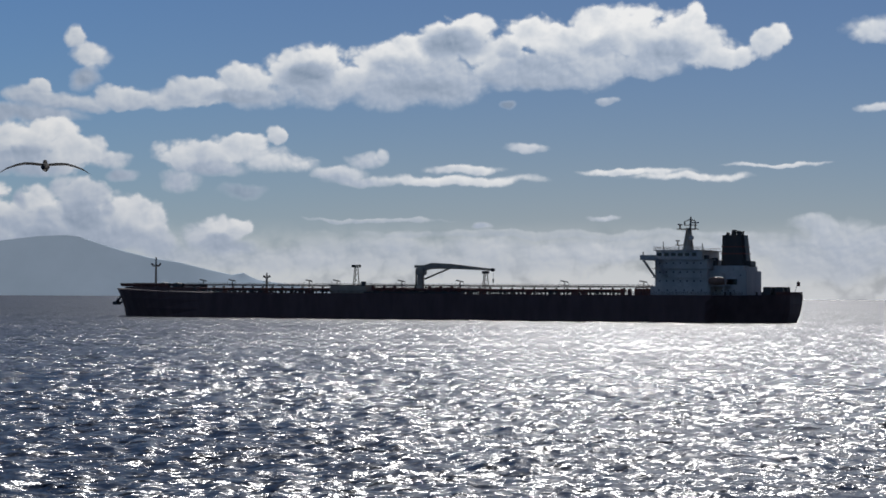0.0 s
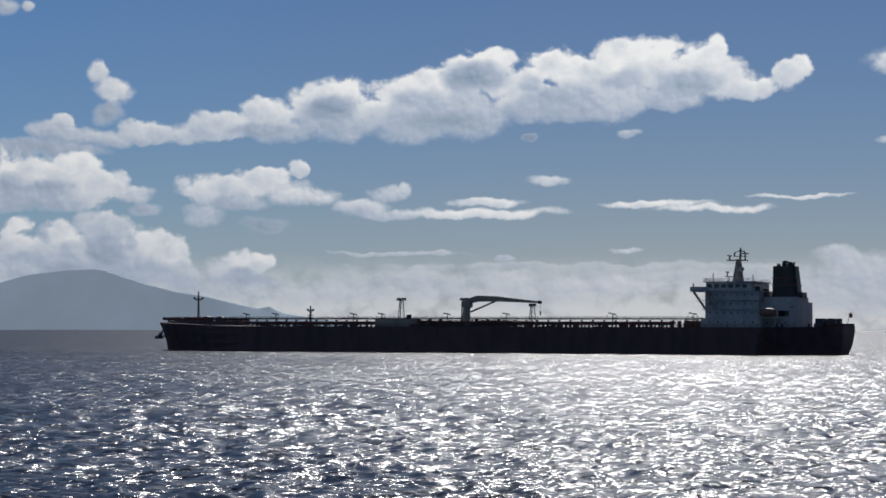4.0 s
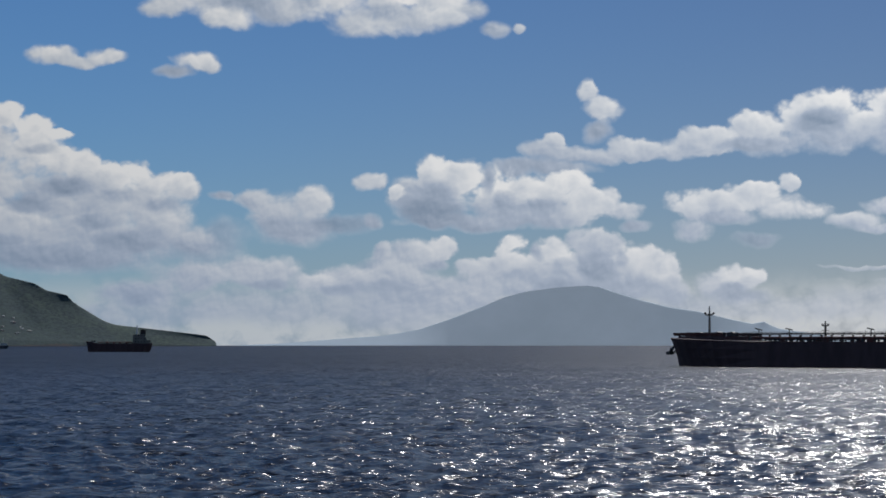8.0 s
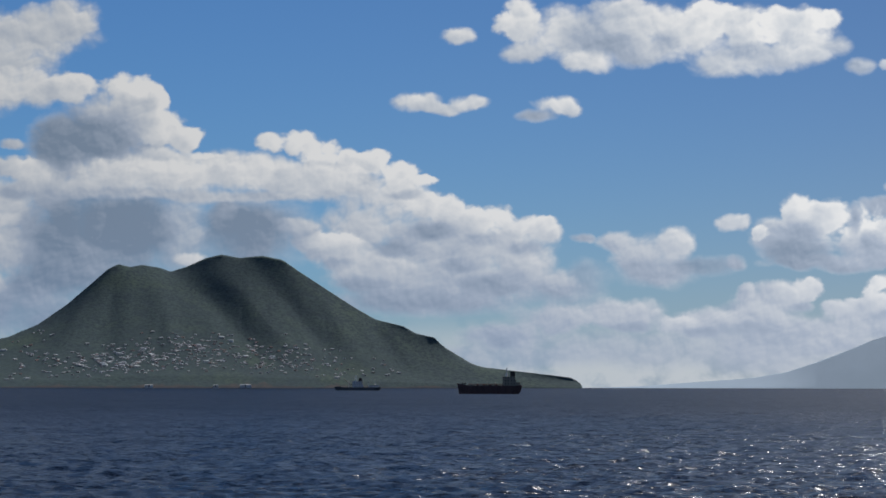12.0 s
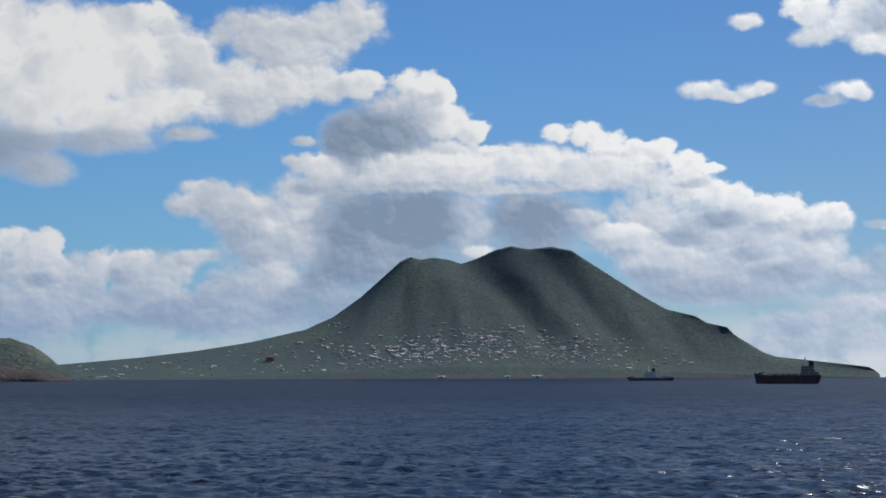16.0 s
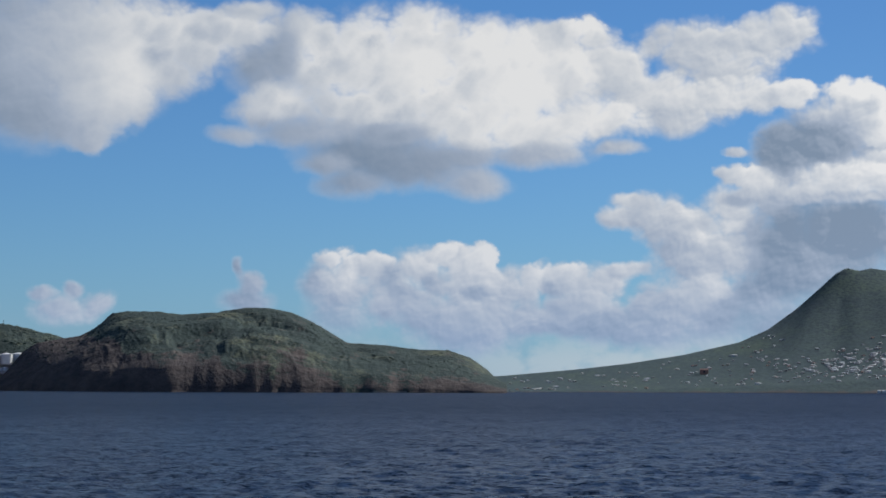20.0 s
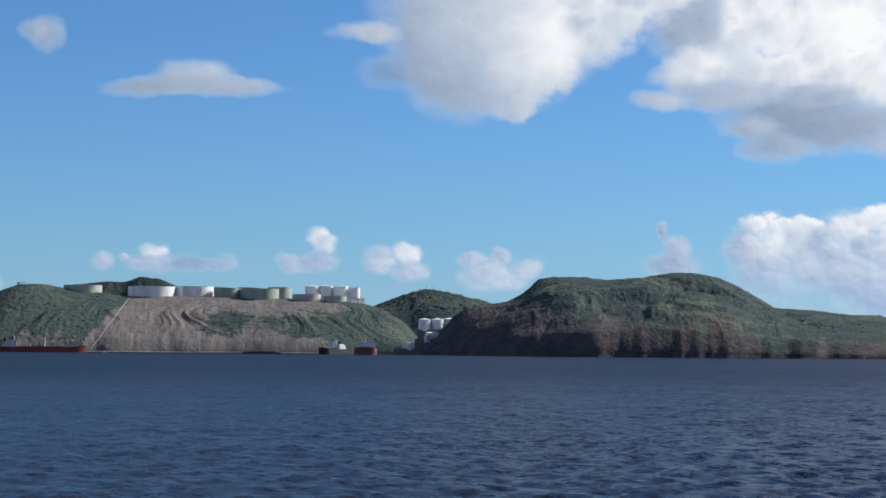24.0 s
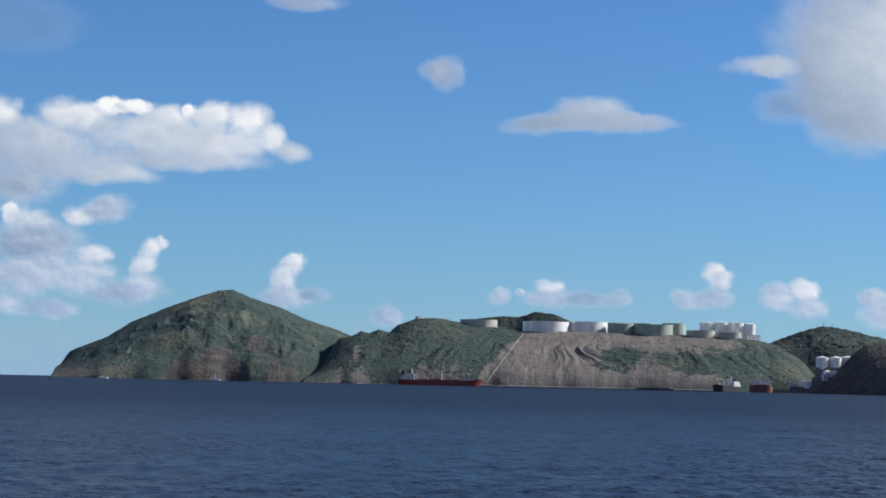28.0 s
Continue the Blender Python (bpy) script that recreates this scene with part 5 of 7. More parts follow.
    def light_tower(x, y, top, half):
        """A lattice post with a row of floodlights."""
        t = part("light_tower", rod(B(), (x + 1.5, y, D), (x + 0.6, y, top), 0.16, sides=6), BUFF, ship, "lattice floodlight tower")
        part("leg", rod(B(), (x - 1.5, y, D), (x - 0.6, y, top), 0.16, sides=6), BUFF, t)
        part("leg", rod(B(), (x, y + 1.4, D), (x, y + 0.4, top), 0.16, sides=6), BUFF, t)
        lace = B()
        for k in range(5):
            h, g = D + (top - D) * k / 5, D + (top - D) * (k + 1) / 5
            rod(lace, (x - 1.5 + 0.18 * k, y, h), (x + 1.3 - 0.18 * k, y, g), 0.07, sides=4)
            rod(lace, (x + 1.5 - 0.18 * k, y, h), (x - 1.3 + 0.18 * k, y, g), 0.07, sides=4)
        part("bracing", lace, BUFF, t)
        part("platform", box(B(), x - half, x + half, y - 0.7, y + 0.7, top - 0.15, top + 0.05), BUFF, t)
        for k in (-1, -0.3, 0.4, 1):
            part("floodlight", box(B(), x + k * half * 0.8 - 0.3, x + k * half * 0.8 + 0.3, y - 0.4, y + 0.4, top + 0.05, top + 0.8, 0.08), STEEL, t)

    light_tower(164.6, 8, 18.3, 1.7)
    light_tower(146.6, -6, 18.4, 1.6)
    light_tower(117.6, 4, 16.2, 1.2)
    # pipes, their cradles and the raised catwalk
    for k, y in enumerate((-5.5, -4.2, -2.9, 3.4, 4.8, 6.2)):
        part("cargo_pipe", rod(B(), (70, y, D + 1.5), (228, y, D + 1.5), 0.42, sides=10), DECK_RED, ship, "long red-brown cargo pipe", True)
    cradle = None
    for k in range(38):
        x = 72 + k * 4.1
        if cradle is None:
            c = B()
            box(c, -0.25, 0.25, -6.6, 7.2, 0.75, 1.1)
            for y in (-6.2, -1.8, 2.4, 6.8):
                box(c, -0.2, 0.2, y - 0.2, y + 0.2, 0, 0.8)
            cradle = part("pipe_cradle", c, STEEL, ship)
            cradle.location = (x, 0, D)
        else:
            twin(cradle, x, 0, D)
    walkway = part("catwalk", box(B(), 60, 236, 0.0, 1.6, D + 2.4, D + 2.55), STEEL, ship)
    post = None
    for k in range(44):
        x = 61 + k * 4.0
        if post is None:
            post = part("catwalk_post", box(B(), -0.16, 0.16, 0.1, 1.5, 0, 2.45), STEEL, ship)
            post.location = (x, 0, D)
        else:
            twin(post, x, 0, D)
    rail(walkway, [(60, 1.6, D + 2.55), (236, 1.6, D + 2.55)], 1.0, 2.0)
    part("foam_pipe", rod(B(), (62, 2.4, D + 2.9), (236, 2.4, D + 2.9), 0.24, sides=8), STEEL, ship)
    rail(ship, [(24, 20.6, D), (212, 20.6, D), (228, 18.2, D), (238, 14.6, D)], 1.1, 2.4)
    rail(ship, [(24, -20.6, D), (212, -20.6, D), (228, -18.2, D), (238, -14.6, D)], 1.1, 3.6)
    # manifold amidships, tank hatches, vents and monitors
    for x in (125, 129, 133, 146, 150, 154):
        m = B()
        rod(m, (x, -17, D + 1.9), (x, 17, D + 1.9), 0.34, sides=8)
        box(m, x - 0.6, x + 0.6, 16.6, 17.2, D + 1.2, D + 2.6, 0.1), box(m, x - 0.4, x + 0.4, 9.6, 10.4, D, D + 2.3)
        part("manifold_pipe", m, DECK_RED, ship)
    part("drip_tray", box(B(), 122, 157, 12, 18.5, D + 0.1, D + 0.7, 0.1), STEEL, ship)
    part("deck_house", box(B(), 158.5, 172.5, 7, 13, D, D + 2.7, 0.2), BUFF, ship, "low grey deck house")
    part("vent_post", rod(B(), (160, 12, D + 2.6), (160, 12, D + 4.2), 0.9, sides=10), STEEL, ship)
    hatch = part("tank_hatch", rod(B(), (0, 0, 0), (0, 0, 1.1), 1.1, sides=14), DECK_RED, ship)
    hatch.location = (80, 11, D)
    for k in range(1, 18):
        twin(hatch, 80 + (k // 2) * 16.5 + (k % 2) * 3, 11 if k % 2 else -11, D)
    mon = B()
    rod(mon, (0, 0, 0), (0, 0, 4.2), 0.2, sides=6), rod(mon, (-1.2, 0, 4.3), (1.5, 0, 4.8), 0.22, sides=6)
    box(mon, -1.7, 1.7, -1, 1, 3.0, 3.15), rod(mon, (-1.6, 0.9, 3.1), (-1.6, 0.9, 4.2), 0.06, sides=4), rod(mon, (1.6, 0.9, 3.1), (1.6, 0.9, 4.2), 0.06, sides=4)
    monitor = part("foam_monitor", mon, STEEL, ship)
    monitor.location = (90, 1, D)
    for x in (62, 128, 150, 175, 186, 217, 229):
        twin(monitor, x, 1.5, D)
    bitt = B()
    for x in (-0.9, 0.9):
        rod(bitt, (x, 0, 0), (x, 0, 1.2), 0.35, sides=10), rod(bitt, (x, 0, 1.1), (x, 0, 1.25), 0.48, sides=10)
    box(bitt, -1.5, 1.5, -0.5, 0.5, 0, 0.2)
    first = part("mooring_bitt", bitt, STEEL, ship)
    first.location = (200, 18, D)
    for x, y in ((182, 19), (106, 19), (88, 19), (72, 19), (30, 16), (20, 14), (214, 17)):
        twin(first, x, y, D)
    # hose crane
    crane = part("hose_crane", rod(B(), (141.5, 5, D), (141.2, 5, 17.2), 1.4, 1.15, 14), BUFF, ship, "dark hose-handling crane with its boom lowered")
    part("crane_cab", box(B(), 139.6, 142.8, 3.4, 6.6, 15.6, 18.0, 0.25), BUFF, crane)
    boom = B()
    spine = [(141.5, 17.7, 0.9, 0.7), (137.0, 18.75, 1.05, 0.75), (130, 18.6, 0.9, 0.7), (122, 18.0, 0.6, 0.6), (114.6, 17.4, 0.35, 0.45)]
    rings = [[boom.verts.new((x, 5 + sy * w, z + sz * h)) for sy, sz in ((-1, -1), (1, -1), (1, 1), (-1, 1))] for x, z, h, w in spine]
    for p, q in zip(rings, rings[1:]):
        for i in range(4):
            boom.faces.new((p[i], p[(i + 1) % 4], q[(i + 1) % 4], q[i]))
    boom.faces.new(list(reversed(rings[0]))), boom.faces.new(rings[-1])
    bmesh.ops.recalc_face_normals(boom, faces=boom.faces[:])
    part("boom", boom, BUFF, crane)
    part("boom_ram", rod(B(), (139.8, 5, 14.2), (130.5, 5, 17.9), 0.3, sides=8), STEEL, crane)
    part("boom_head", rod(B(), (114.6, 4.4, 17.4), (114.6, 5.6, 17.4), 0.6, sides=12), STEEL, crane)
    hook = B()
    rod(hook, (114.4, 5, 17.2), (114.4, 5, 14.2), 0.06, sides=5), rod(hook, (114.4, 5, 14.3), (114.4, 5, 12.9), 0.32, 0.2, 8)
    part("hook", hook, STEEL, crane)
    part("crane_ladder", box(B(), 143.0, 143.15, 4.5, 5.5, D, 16.0), STEEL, crane)

    # accommodation
    def storey(name, x0, x1, half, z0, z1, mat=HOUSE_GREY, label=""):
        return part(name, box(B(), x0, x1, -half, half, z0, z1, 0.12), mat, ship, label)

    def ports(owner, x0, x1, half, z, n, w=0.42, h=0.45, name="window"):
        pane = None
        for k in range(n):
            x = x0 + (x1 - x0) * (k + 0.5) / n
            if pane is None:
                pane = part(name, box(B(), -w / 2, w / 2, -0.06, 0.06, -h / 2, h / 2), GLASS, owner)
                pane.location = (x, half + 0.03, z)
            else:
                twin(pane, x, half + 0.03, z)

    def fronts(owner, x, half, z, n, w=0.9, h=0.8):
        pane = None
        for k in range(n):
            y = -half + 2 * half * (k + 0.5) / n
            if pane is None:
                pane = part("window", box(B(), -0.06, 0.06, -w / 2, w / 2, -h / 2, h / 2), GLASS, owner)
                pane.location = (x + 0.03, y, z)
            else:
                twin(pane, x + 0.03, y, z)

    base = storey("lower_house", 35.5, 55.5, 16.5, D, D + 3.0, HOUSE_GREY, "white lower deck house")
    ports(base, 37, 54, 16.5, D + 1.7, 6)
    for k in range(3):
        s = storey("house_storey", 37.0, 54.5, 14.5, D + 3.0 + 2.9 * k, D + 5.9 + 2.9 * k)
        ports(s, 38, 54, 14.5, D + 4.7 + 2.9 * k, 7)
        fronts(s, 54.5, 12, D + 4.7 + 2.9 * k, 9)
        part("deck_edge", box(B(), 36.2, 55.2, -15.2, 15.2, D + 5.75 + 2.9 * k, D + 5.95 + 2.9 * k), HOUSE_GREY, s)
    bridge = storey("wheelhouse", 39.5, 55.0, 11.5, D + 11.7, D + 14.6, HOUSE_GREY, "white wheelhouse with a dark window band")
    fronts(bridge, 55.0, 11, D + 13.4, 13, 1.3, 1.1)
    ports(bridge, 41, 55, 11.5, D + 13.4, 6, 1.5, 1.1)
    part("bridge_roof", box(B(), 38.8, 55.8, -12, 12, D + 14.6, D + 14.9), HOUSE_GREY, bridge)
    part("bridge_front_panel", box(B(), 48, 56.2, -12.5, 12.5, D + 11.4, D + 11.75), HOUSE_GREY, bridge)
    for s in (1, -1):
        wing = part("bridge_wing", box(B(), 52.0, 57.4, min(s * 11.5, s * 22), max(s * 11.5, s * 22), D + 11.4, D + 11.8), HOUSE_GREY, ship, "open bridge wing on slanted struts")
        part("wing_dodger", box(B(), 57.2, 57.45, min(s * 11.5, s * 22), max(s * 11.5, s * 22), D + 11.8, D + 13.0), HOUSE_GREY, wing)
        part("wing_dodger", box(B(), 52.0, 57.4, min(s * 21.8, s * 22.05), max(s * 21.8, s * 22.05), D + 11.8, D + 13.0), HOUSE_GREY, wing)
        for x in (52.6, 56.6):
            part("wing_strut", rod(B(), (x, s * 20.8, D + 11.4), (x - 2.2, s * 14.4, D + 5.9), 0.38, sides=8), HOUSE_GREY, wing)
        part("wing_lamp", rod(B(), (56.5, s * 21.4, D + 13.0), (56.5, s * 21.4, D + 14.1), 0.2, sides=8), STEEL, wing)
    rail(bridge, [(39, 11.9, D + 14.9), (55.7, 11.9, D + 14.9), (55.7, -11.9, D + 14.9), (39, -11.9, D + 14.9)], 1.0, 2.2, HOUSE_GREY)
    for x, y, h in ((53.5, 8, 2.9), (48.5, 7, 1.6), (44.8, 5, 3.6), (40.3, 8, 2.2)):
        part("antenna", rod(B(), (x, y, D + 14.9), (x, y, D + 14.9 + h), 0.14, sides=6), STEEL, bridge)
    part("dome_antenna", bmesh_dome(44.8, 5, D + 19.0, 0.85), HOUSE_GREY, bridge, "", True)
    mastp = part("radar_mast", rod(B(), (47.2, 0, D + 14.9), (47.0, 0, 31.4), 2.0, 0.85, 12), BUFF, ship, "tapered grey radar mast with yards and scanners")
    part("mast_platform", slab(B(), [(44.2, -2), (50.6, -2), (50.6, 2), (44.2, 2)], 30.9, 31.2), BUFF, mastp)
    part("lower_platform", slab(B(), [(47, -1.2), (51.4, -1.2), (51.4, 1.2), (47, 1.2)], 25.6, 25.85), BUFF, mastp)
    part("top_mast", rod(B(), (46.5, 0, 31.2), (46.3, 0, 35.2), 0.4, 0.25, 8), BUFF, mastp)
    part("yard", rod(B(), (46.4, -2.6, 34.0), (46.4, 2.6, 34.0), 0.14, sides=6), BUFF, mastp)
    part("yard", rod(B(), (44.6, 0, 33.6), (46.4, 0, 34.4), 0.14, sides=6), BUFF, mastp)
    part("yard", rod(B(), (48.2, 0, 33.6), (46.4, 0, 34.4), 0.14, sides=6), BUFF, mastp)
    part("radar_scanner", box(B(), 49.7, 50.3, -2.3, 2.3, 32.4, 32.8, 0.08), HOUSE_GREY, mastp)
    part("scanner_post", rod(B(), (50, 0, 31.2), (50, 0, 32.5), 0.3, sides=8), BUFF, mastp)
    part("radar_scanner", box(B(), 50.5, 51.1, -1.7, 1.7, 27.0, 27.4, 0.08), HOUSE_GREY, mastp)
    part("scanner_post", rod(B(), (50.8, 0, 25.8), (50.8, 0, 27.1), 0.25, sides=8), BUFF, mastp)
    part("yard", rod(B(), (44.2, 0, 32.4), (48.6, 0, 32.4), 0.16, sides=6), BUFF, mastp)
    part("radar_scanner", box(B(), 43.6, 46.0, -0.4, 0.4, 33.0, 33.4, 0.08), HOUSE_GREY, mastp)
    part("scanner_post", rod(B(), (44.8, 0, 31.2), (44.8, 0, 33.1), 0.25, sides=8), BUFF, mastp)
    part("signal_lamp", rod(B(), (48.4, 0, 32.4), (48.4, 0, 33.6), 0.25, sides=8), STEEL, mastp)
    part("whip_antenna", rod(B(), (44.6, 1.5, 31.2), (44.6, 1.5, 34.2), 0.08, sides=5), STEEL, mastp)
    # engine casing, funnel and after deck
    casing = storey("engine_casing", 25.0, 37.5, 11.0, D, D + 8.2, HOUSE_GREY, "white engine casing under the funnel")
    storey("casing_top", 26.0, 36.5, 9.5, D + 8.2, D + 9.8)
    part("casing_opening", box(B(), 28, 35, 10.95, 11.1, D + 3.6, D + 5.4), GLASS, casing)
    ports(casing, 26, 28, 11.0, D + 6.6, 1), ports(casing, 28, 36, 11.0, D + 1.6, 4)
    part("lifeboat_platform", box(B(), 30, 37, 11.0, 17.5, D + 3.0, D + 3.2), HOUSE_GREY, casing)
    for x in (31, 36):
        part("platform_post", box(B(), x - 0.15, x + 0.15, 17.1, 17.4, D, D + 3.0), HOUSE_GREY, casing)
    fun = B()
    low = [(26.6, 4.2), (35.2, 4.2), (35.2, -4.2), (26.6, -4.2)]
    high = [(27.7, 3.8), (34.9, 3.8), (34.9, -3.8), (27.7, -3.8)]
    a, b = [fun.verts.new((x, y, D + 9.0)) for x, y in low], [fun.verts.new((x, y, 28.9)) for x, y in high]
    fun.faces.new(b)
    for i in range(4):
        fun.faces.new((a[i], a[(i + 1) % 4], b[(i + 1) % 4], b[i]))
    bmesh.ops.recalc_face_normals(fun, faces=fun.faces[:])
    bmesh.ops.bevel(fun, geom=[e for e in fun.edges if abs(e.verts[0].co.z - e.verts[1].co.z) > 5], offset=1.0, segments=3, affect="EDGES")
    funnel = part("funnel", fun, FUNNEL_BLACK, ship, "tall black funnel with faded bands")

    def band(z0, z1):
        bm = B()
        k0, k1 = (z0 - D - 9) / (28.6 - D - 9), (z1 - D - 9) / (28.6 - D - 9)
        ring = lambda k, z: [bm.verts.new((xa + (xb - xa) * k + (0.06 if xa > 30 else -0.06), ya + (yb - ya) * k + (0.06 if ya > 0 else -0.06), z)) for (xa, ya), (xb, yb) in zip(low, high)]
        p, q = ring(k0, z0), ring(k1, z1)
        for i in range(4):
            bm.faces.new((p[i], p[(i + 1) % 4], q[(i + 1) % 4], q[i]))
        return bm

    part("funnel_band", band(22.6, 23.0), FUNNEL_BAND, funnel), part("funnel_band", band(24.9, 25.2), FUNNEL_BAND, funnel)
    for x, y, h in ((33.6, 1.2, 29.8), (32.4, -1.2, 30.6), (31.4, 1.2, 30.7), (30.4, 0, 30.4), (29.6, 1, 30.2)):
        part("exhaust_pipe", rod(B(), (x, y, 28.4), (x - 0.3, y, h), 0.62, sides=12), FUNNEL_BLACK, funnel)
    part("exhaust_pipe", rod(B(), (28.9, 0, 28.4), (28.5, 0, 30.3), 0.32, sides=10), FUNNEL_BLACK, funnel)
    part("funnel_step", box(B(), 25.2, 27.4, -3.5, 3.5, D + 9.6, D + 11.4, 0.15), FUNNEL_BLACK, funnel)
    part("vent_cowl", rod(B(), (36.6, 6, D + 9.6), (36.6, 6, D + 12.4), 1.1, sides=12), STEEL, ship)
    part("vent_cowl", rod(B(), (38.6, 9, D + 11.5), (38.6, 9, D + 13.2), 0.8, sides=12), STEEL, ship)
    boat = part("lifeboat", bmesh_boat(33.5, 15.6, D + 4.7, 7.0, 2.6), ORANGE, ship, "covered orange lifeboat")
    part("davit", rod(B(), (30.6, 15.6, D + 3.2), (30.6, 17.6, D + 7.2), 0.22, sides=6), HOUSE_GREY, boat), part("davit", rod(B(), (36.4, 15.6, D + 3.2), (36.4, 17.6, D + 7.2), 0.22, sides=6), HOUSE_GREY, boat)
    for x, y in ((18.5, 8), (18.5, 2), (18.5, -5), (14.8, 7), (14.8, 0)):
        w = B()
        rod(w, (x, y - 1.7, D + 1.7), (x, y + 1.7, D + 1.7), 1.15, sides=14)
        box(w, x - 1.3, x + 1.3, y + 1.7, y + 2.2, D, D + 2.9, 0.15), box(w, x - 1.3, x + 1.3, y - 2.2, y - 1.7, D, D + 2.9, 0.15)
        part("mooring_winch", w, STEEL, ship)
    sb = B()
    for xa, ya, xb, yb in ((10.9, 9.2, 10.9, -9.2), (10.9, 9.2, 12.4, 11.4), (12.4, 11.4, 15, 12.6), (10.9, -9.2, 12.4, -11.4), (12.4, -11.4, 15, -12.6)):
        va = [sb.verts.new(p) for p in ((xa, ya, D), (xb, yb, D), (xb, yb, D + 1.3), (xa, ya, D + 1.3))]
        sb.faces.new(va)
    bmesh.ops.solidify(sb, geom=sb.faces[:], thickness=0.2)
    part("stern_bulwark", sb, HULL_BLACK, ship)
    staff = part("flagstaff", rod(B(), (11.6, 0, D + 1.0), (10.4, 0, 14.0), 0.09, sides=6), BUFF, ship)
    part("flag", box(B(), 9.9, 11.0, -0.35, -0.3, 12.2, 13.6), FUNNEL_BAND, staff, "small limp flag")
    part("stores_crane", rod(B(), (56.5, 10, D), (56.5, 10, D + 3.0), 0.5, sides=10), BUFF, ship)
    part("stores_boom", rod(B(), (56.5, 10, D + 3.0), (62.5, 9, D + 2.5), 0.3, sides=8), BUFF, ship)
    for x in (57.5, 59.5, 63.5, 66.0):
        part("pump_vent", rod(B(), (x, 13, D), (x, 13, D + 2.1), 0.7, sides=10), DECK_RED, ship)
    part("pump_house", box(B(), 57, 64, -6, 6, D, D + 2.2, 0.2), DECK_RED, ship, "red-brown pump room top")


def bmesh_dome(x, y, z, r):
    bm = B()
    bmesh.ops.create_uvsphere(bm, u_segments=14, v_segments=8, radius=r, matrix=Matrix.Translation((x, y, z)))
    return bm


def bmesh_boat(x, y, z, long, wide):
    """A small covered boat with a pointed bow and stern."""
    bm = B()
    bmesh.ops.create_uvsphere(bm, u_segments=12, v_segments=8, radius=1, matrix=Matrix.Translation((x, y, z)) @ Matrix.Diagonal((long / 2, wide / 2, wide * 0.55, 1)))
    return bm


make_tanker()

# ---- oil terminal on the hill ----


def oil_tank(turn, r, z0, z1, wide, mat, label, group, roof=0.04):
    a = radians(turn)
    t = thing("storage_tank", pose(-math.sin(a) * r, math.cos(a) * r, z0, 0, 0, turn), label, "storage tank", group)
    high, rad = z1 - z0, wide / 2
    part("shell", rod(B(), (0, 0, -3), (0, 0, high), rad, sides=72), mat, t)
    part("roof", rod(B(), (0, 0, high), (0, 0, high + wide * roof), rad * 1.005, rad * 0.08, 48), mat, t)
    rim = B()
    rod(rim, (0, 0, high - 0.5), (0, 0, high), rad + 0.35, sides=48)
    part("rim", rim, mat, t)
    part("girder", rod(B(), (0, 0, high * 0.62), (0, 0, high * 0.62 + 0.4), rad + 0.3, sides=48), mat, t)
    stair = None
    for k in range(14):
        b = math.pi * (1.25 + 0.035 * k)
        p = (math.cos(b) * (rad + 0.5), math.sin(b) * (rad + 0.5), high * k / 14)
        if stair is None:
            stair = part("stair_flight", box(B(), -0.4, 0.4, -0.4, 0.4, high / 28, high / 18), mat, t)
            stair.location = p
        else:
            twin(stair, *p)
    return t


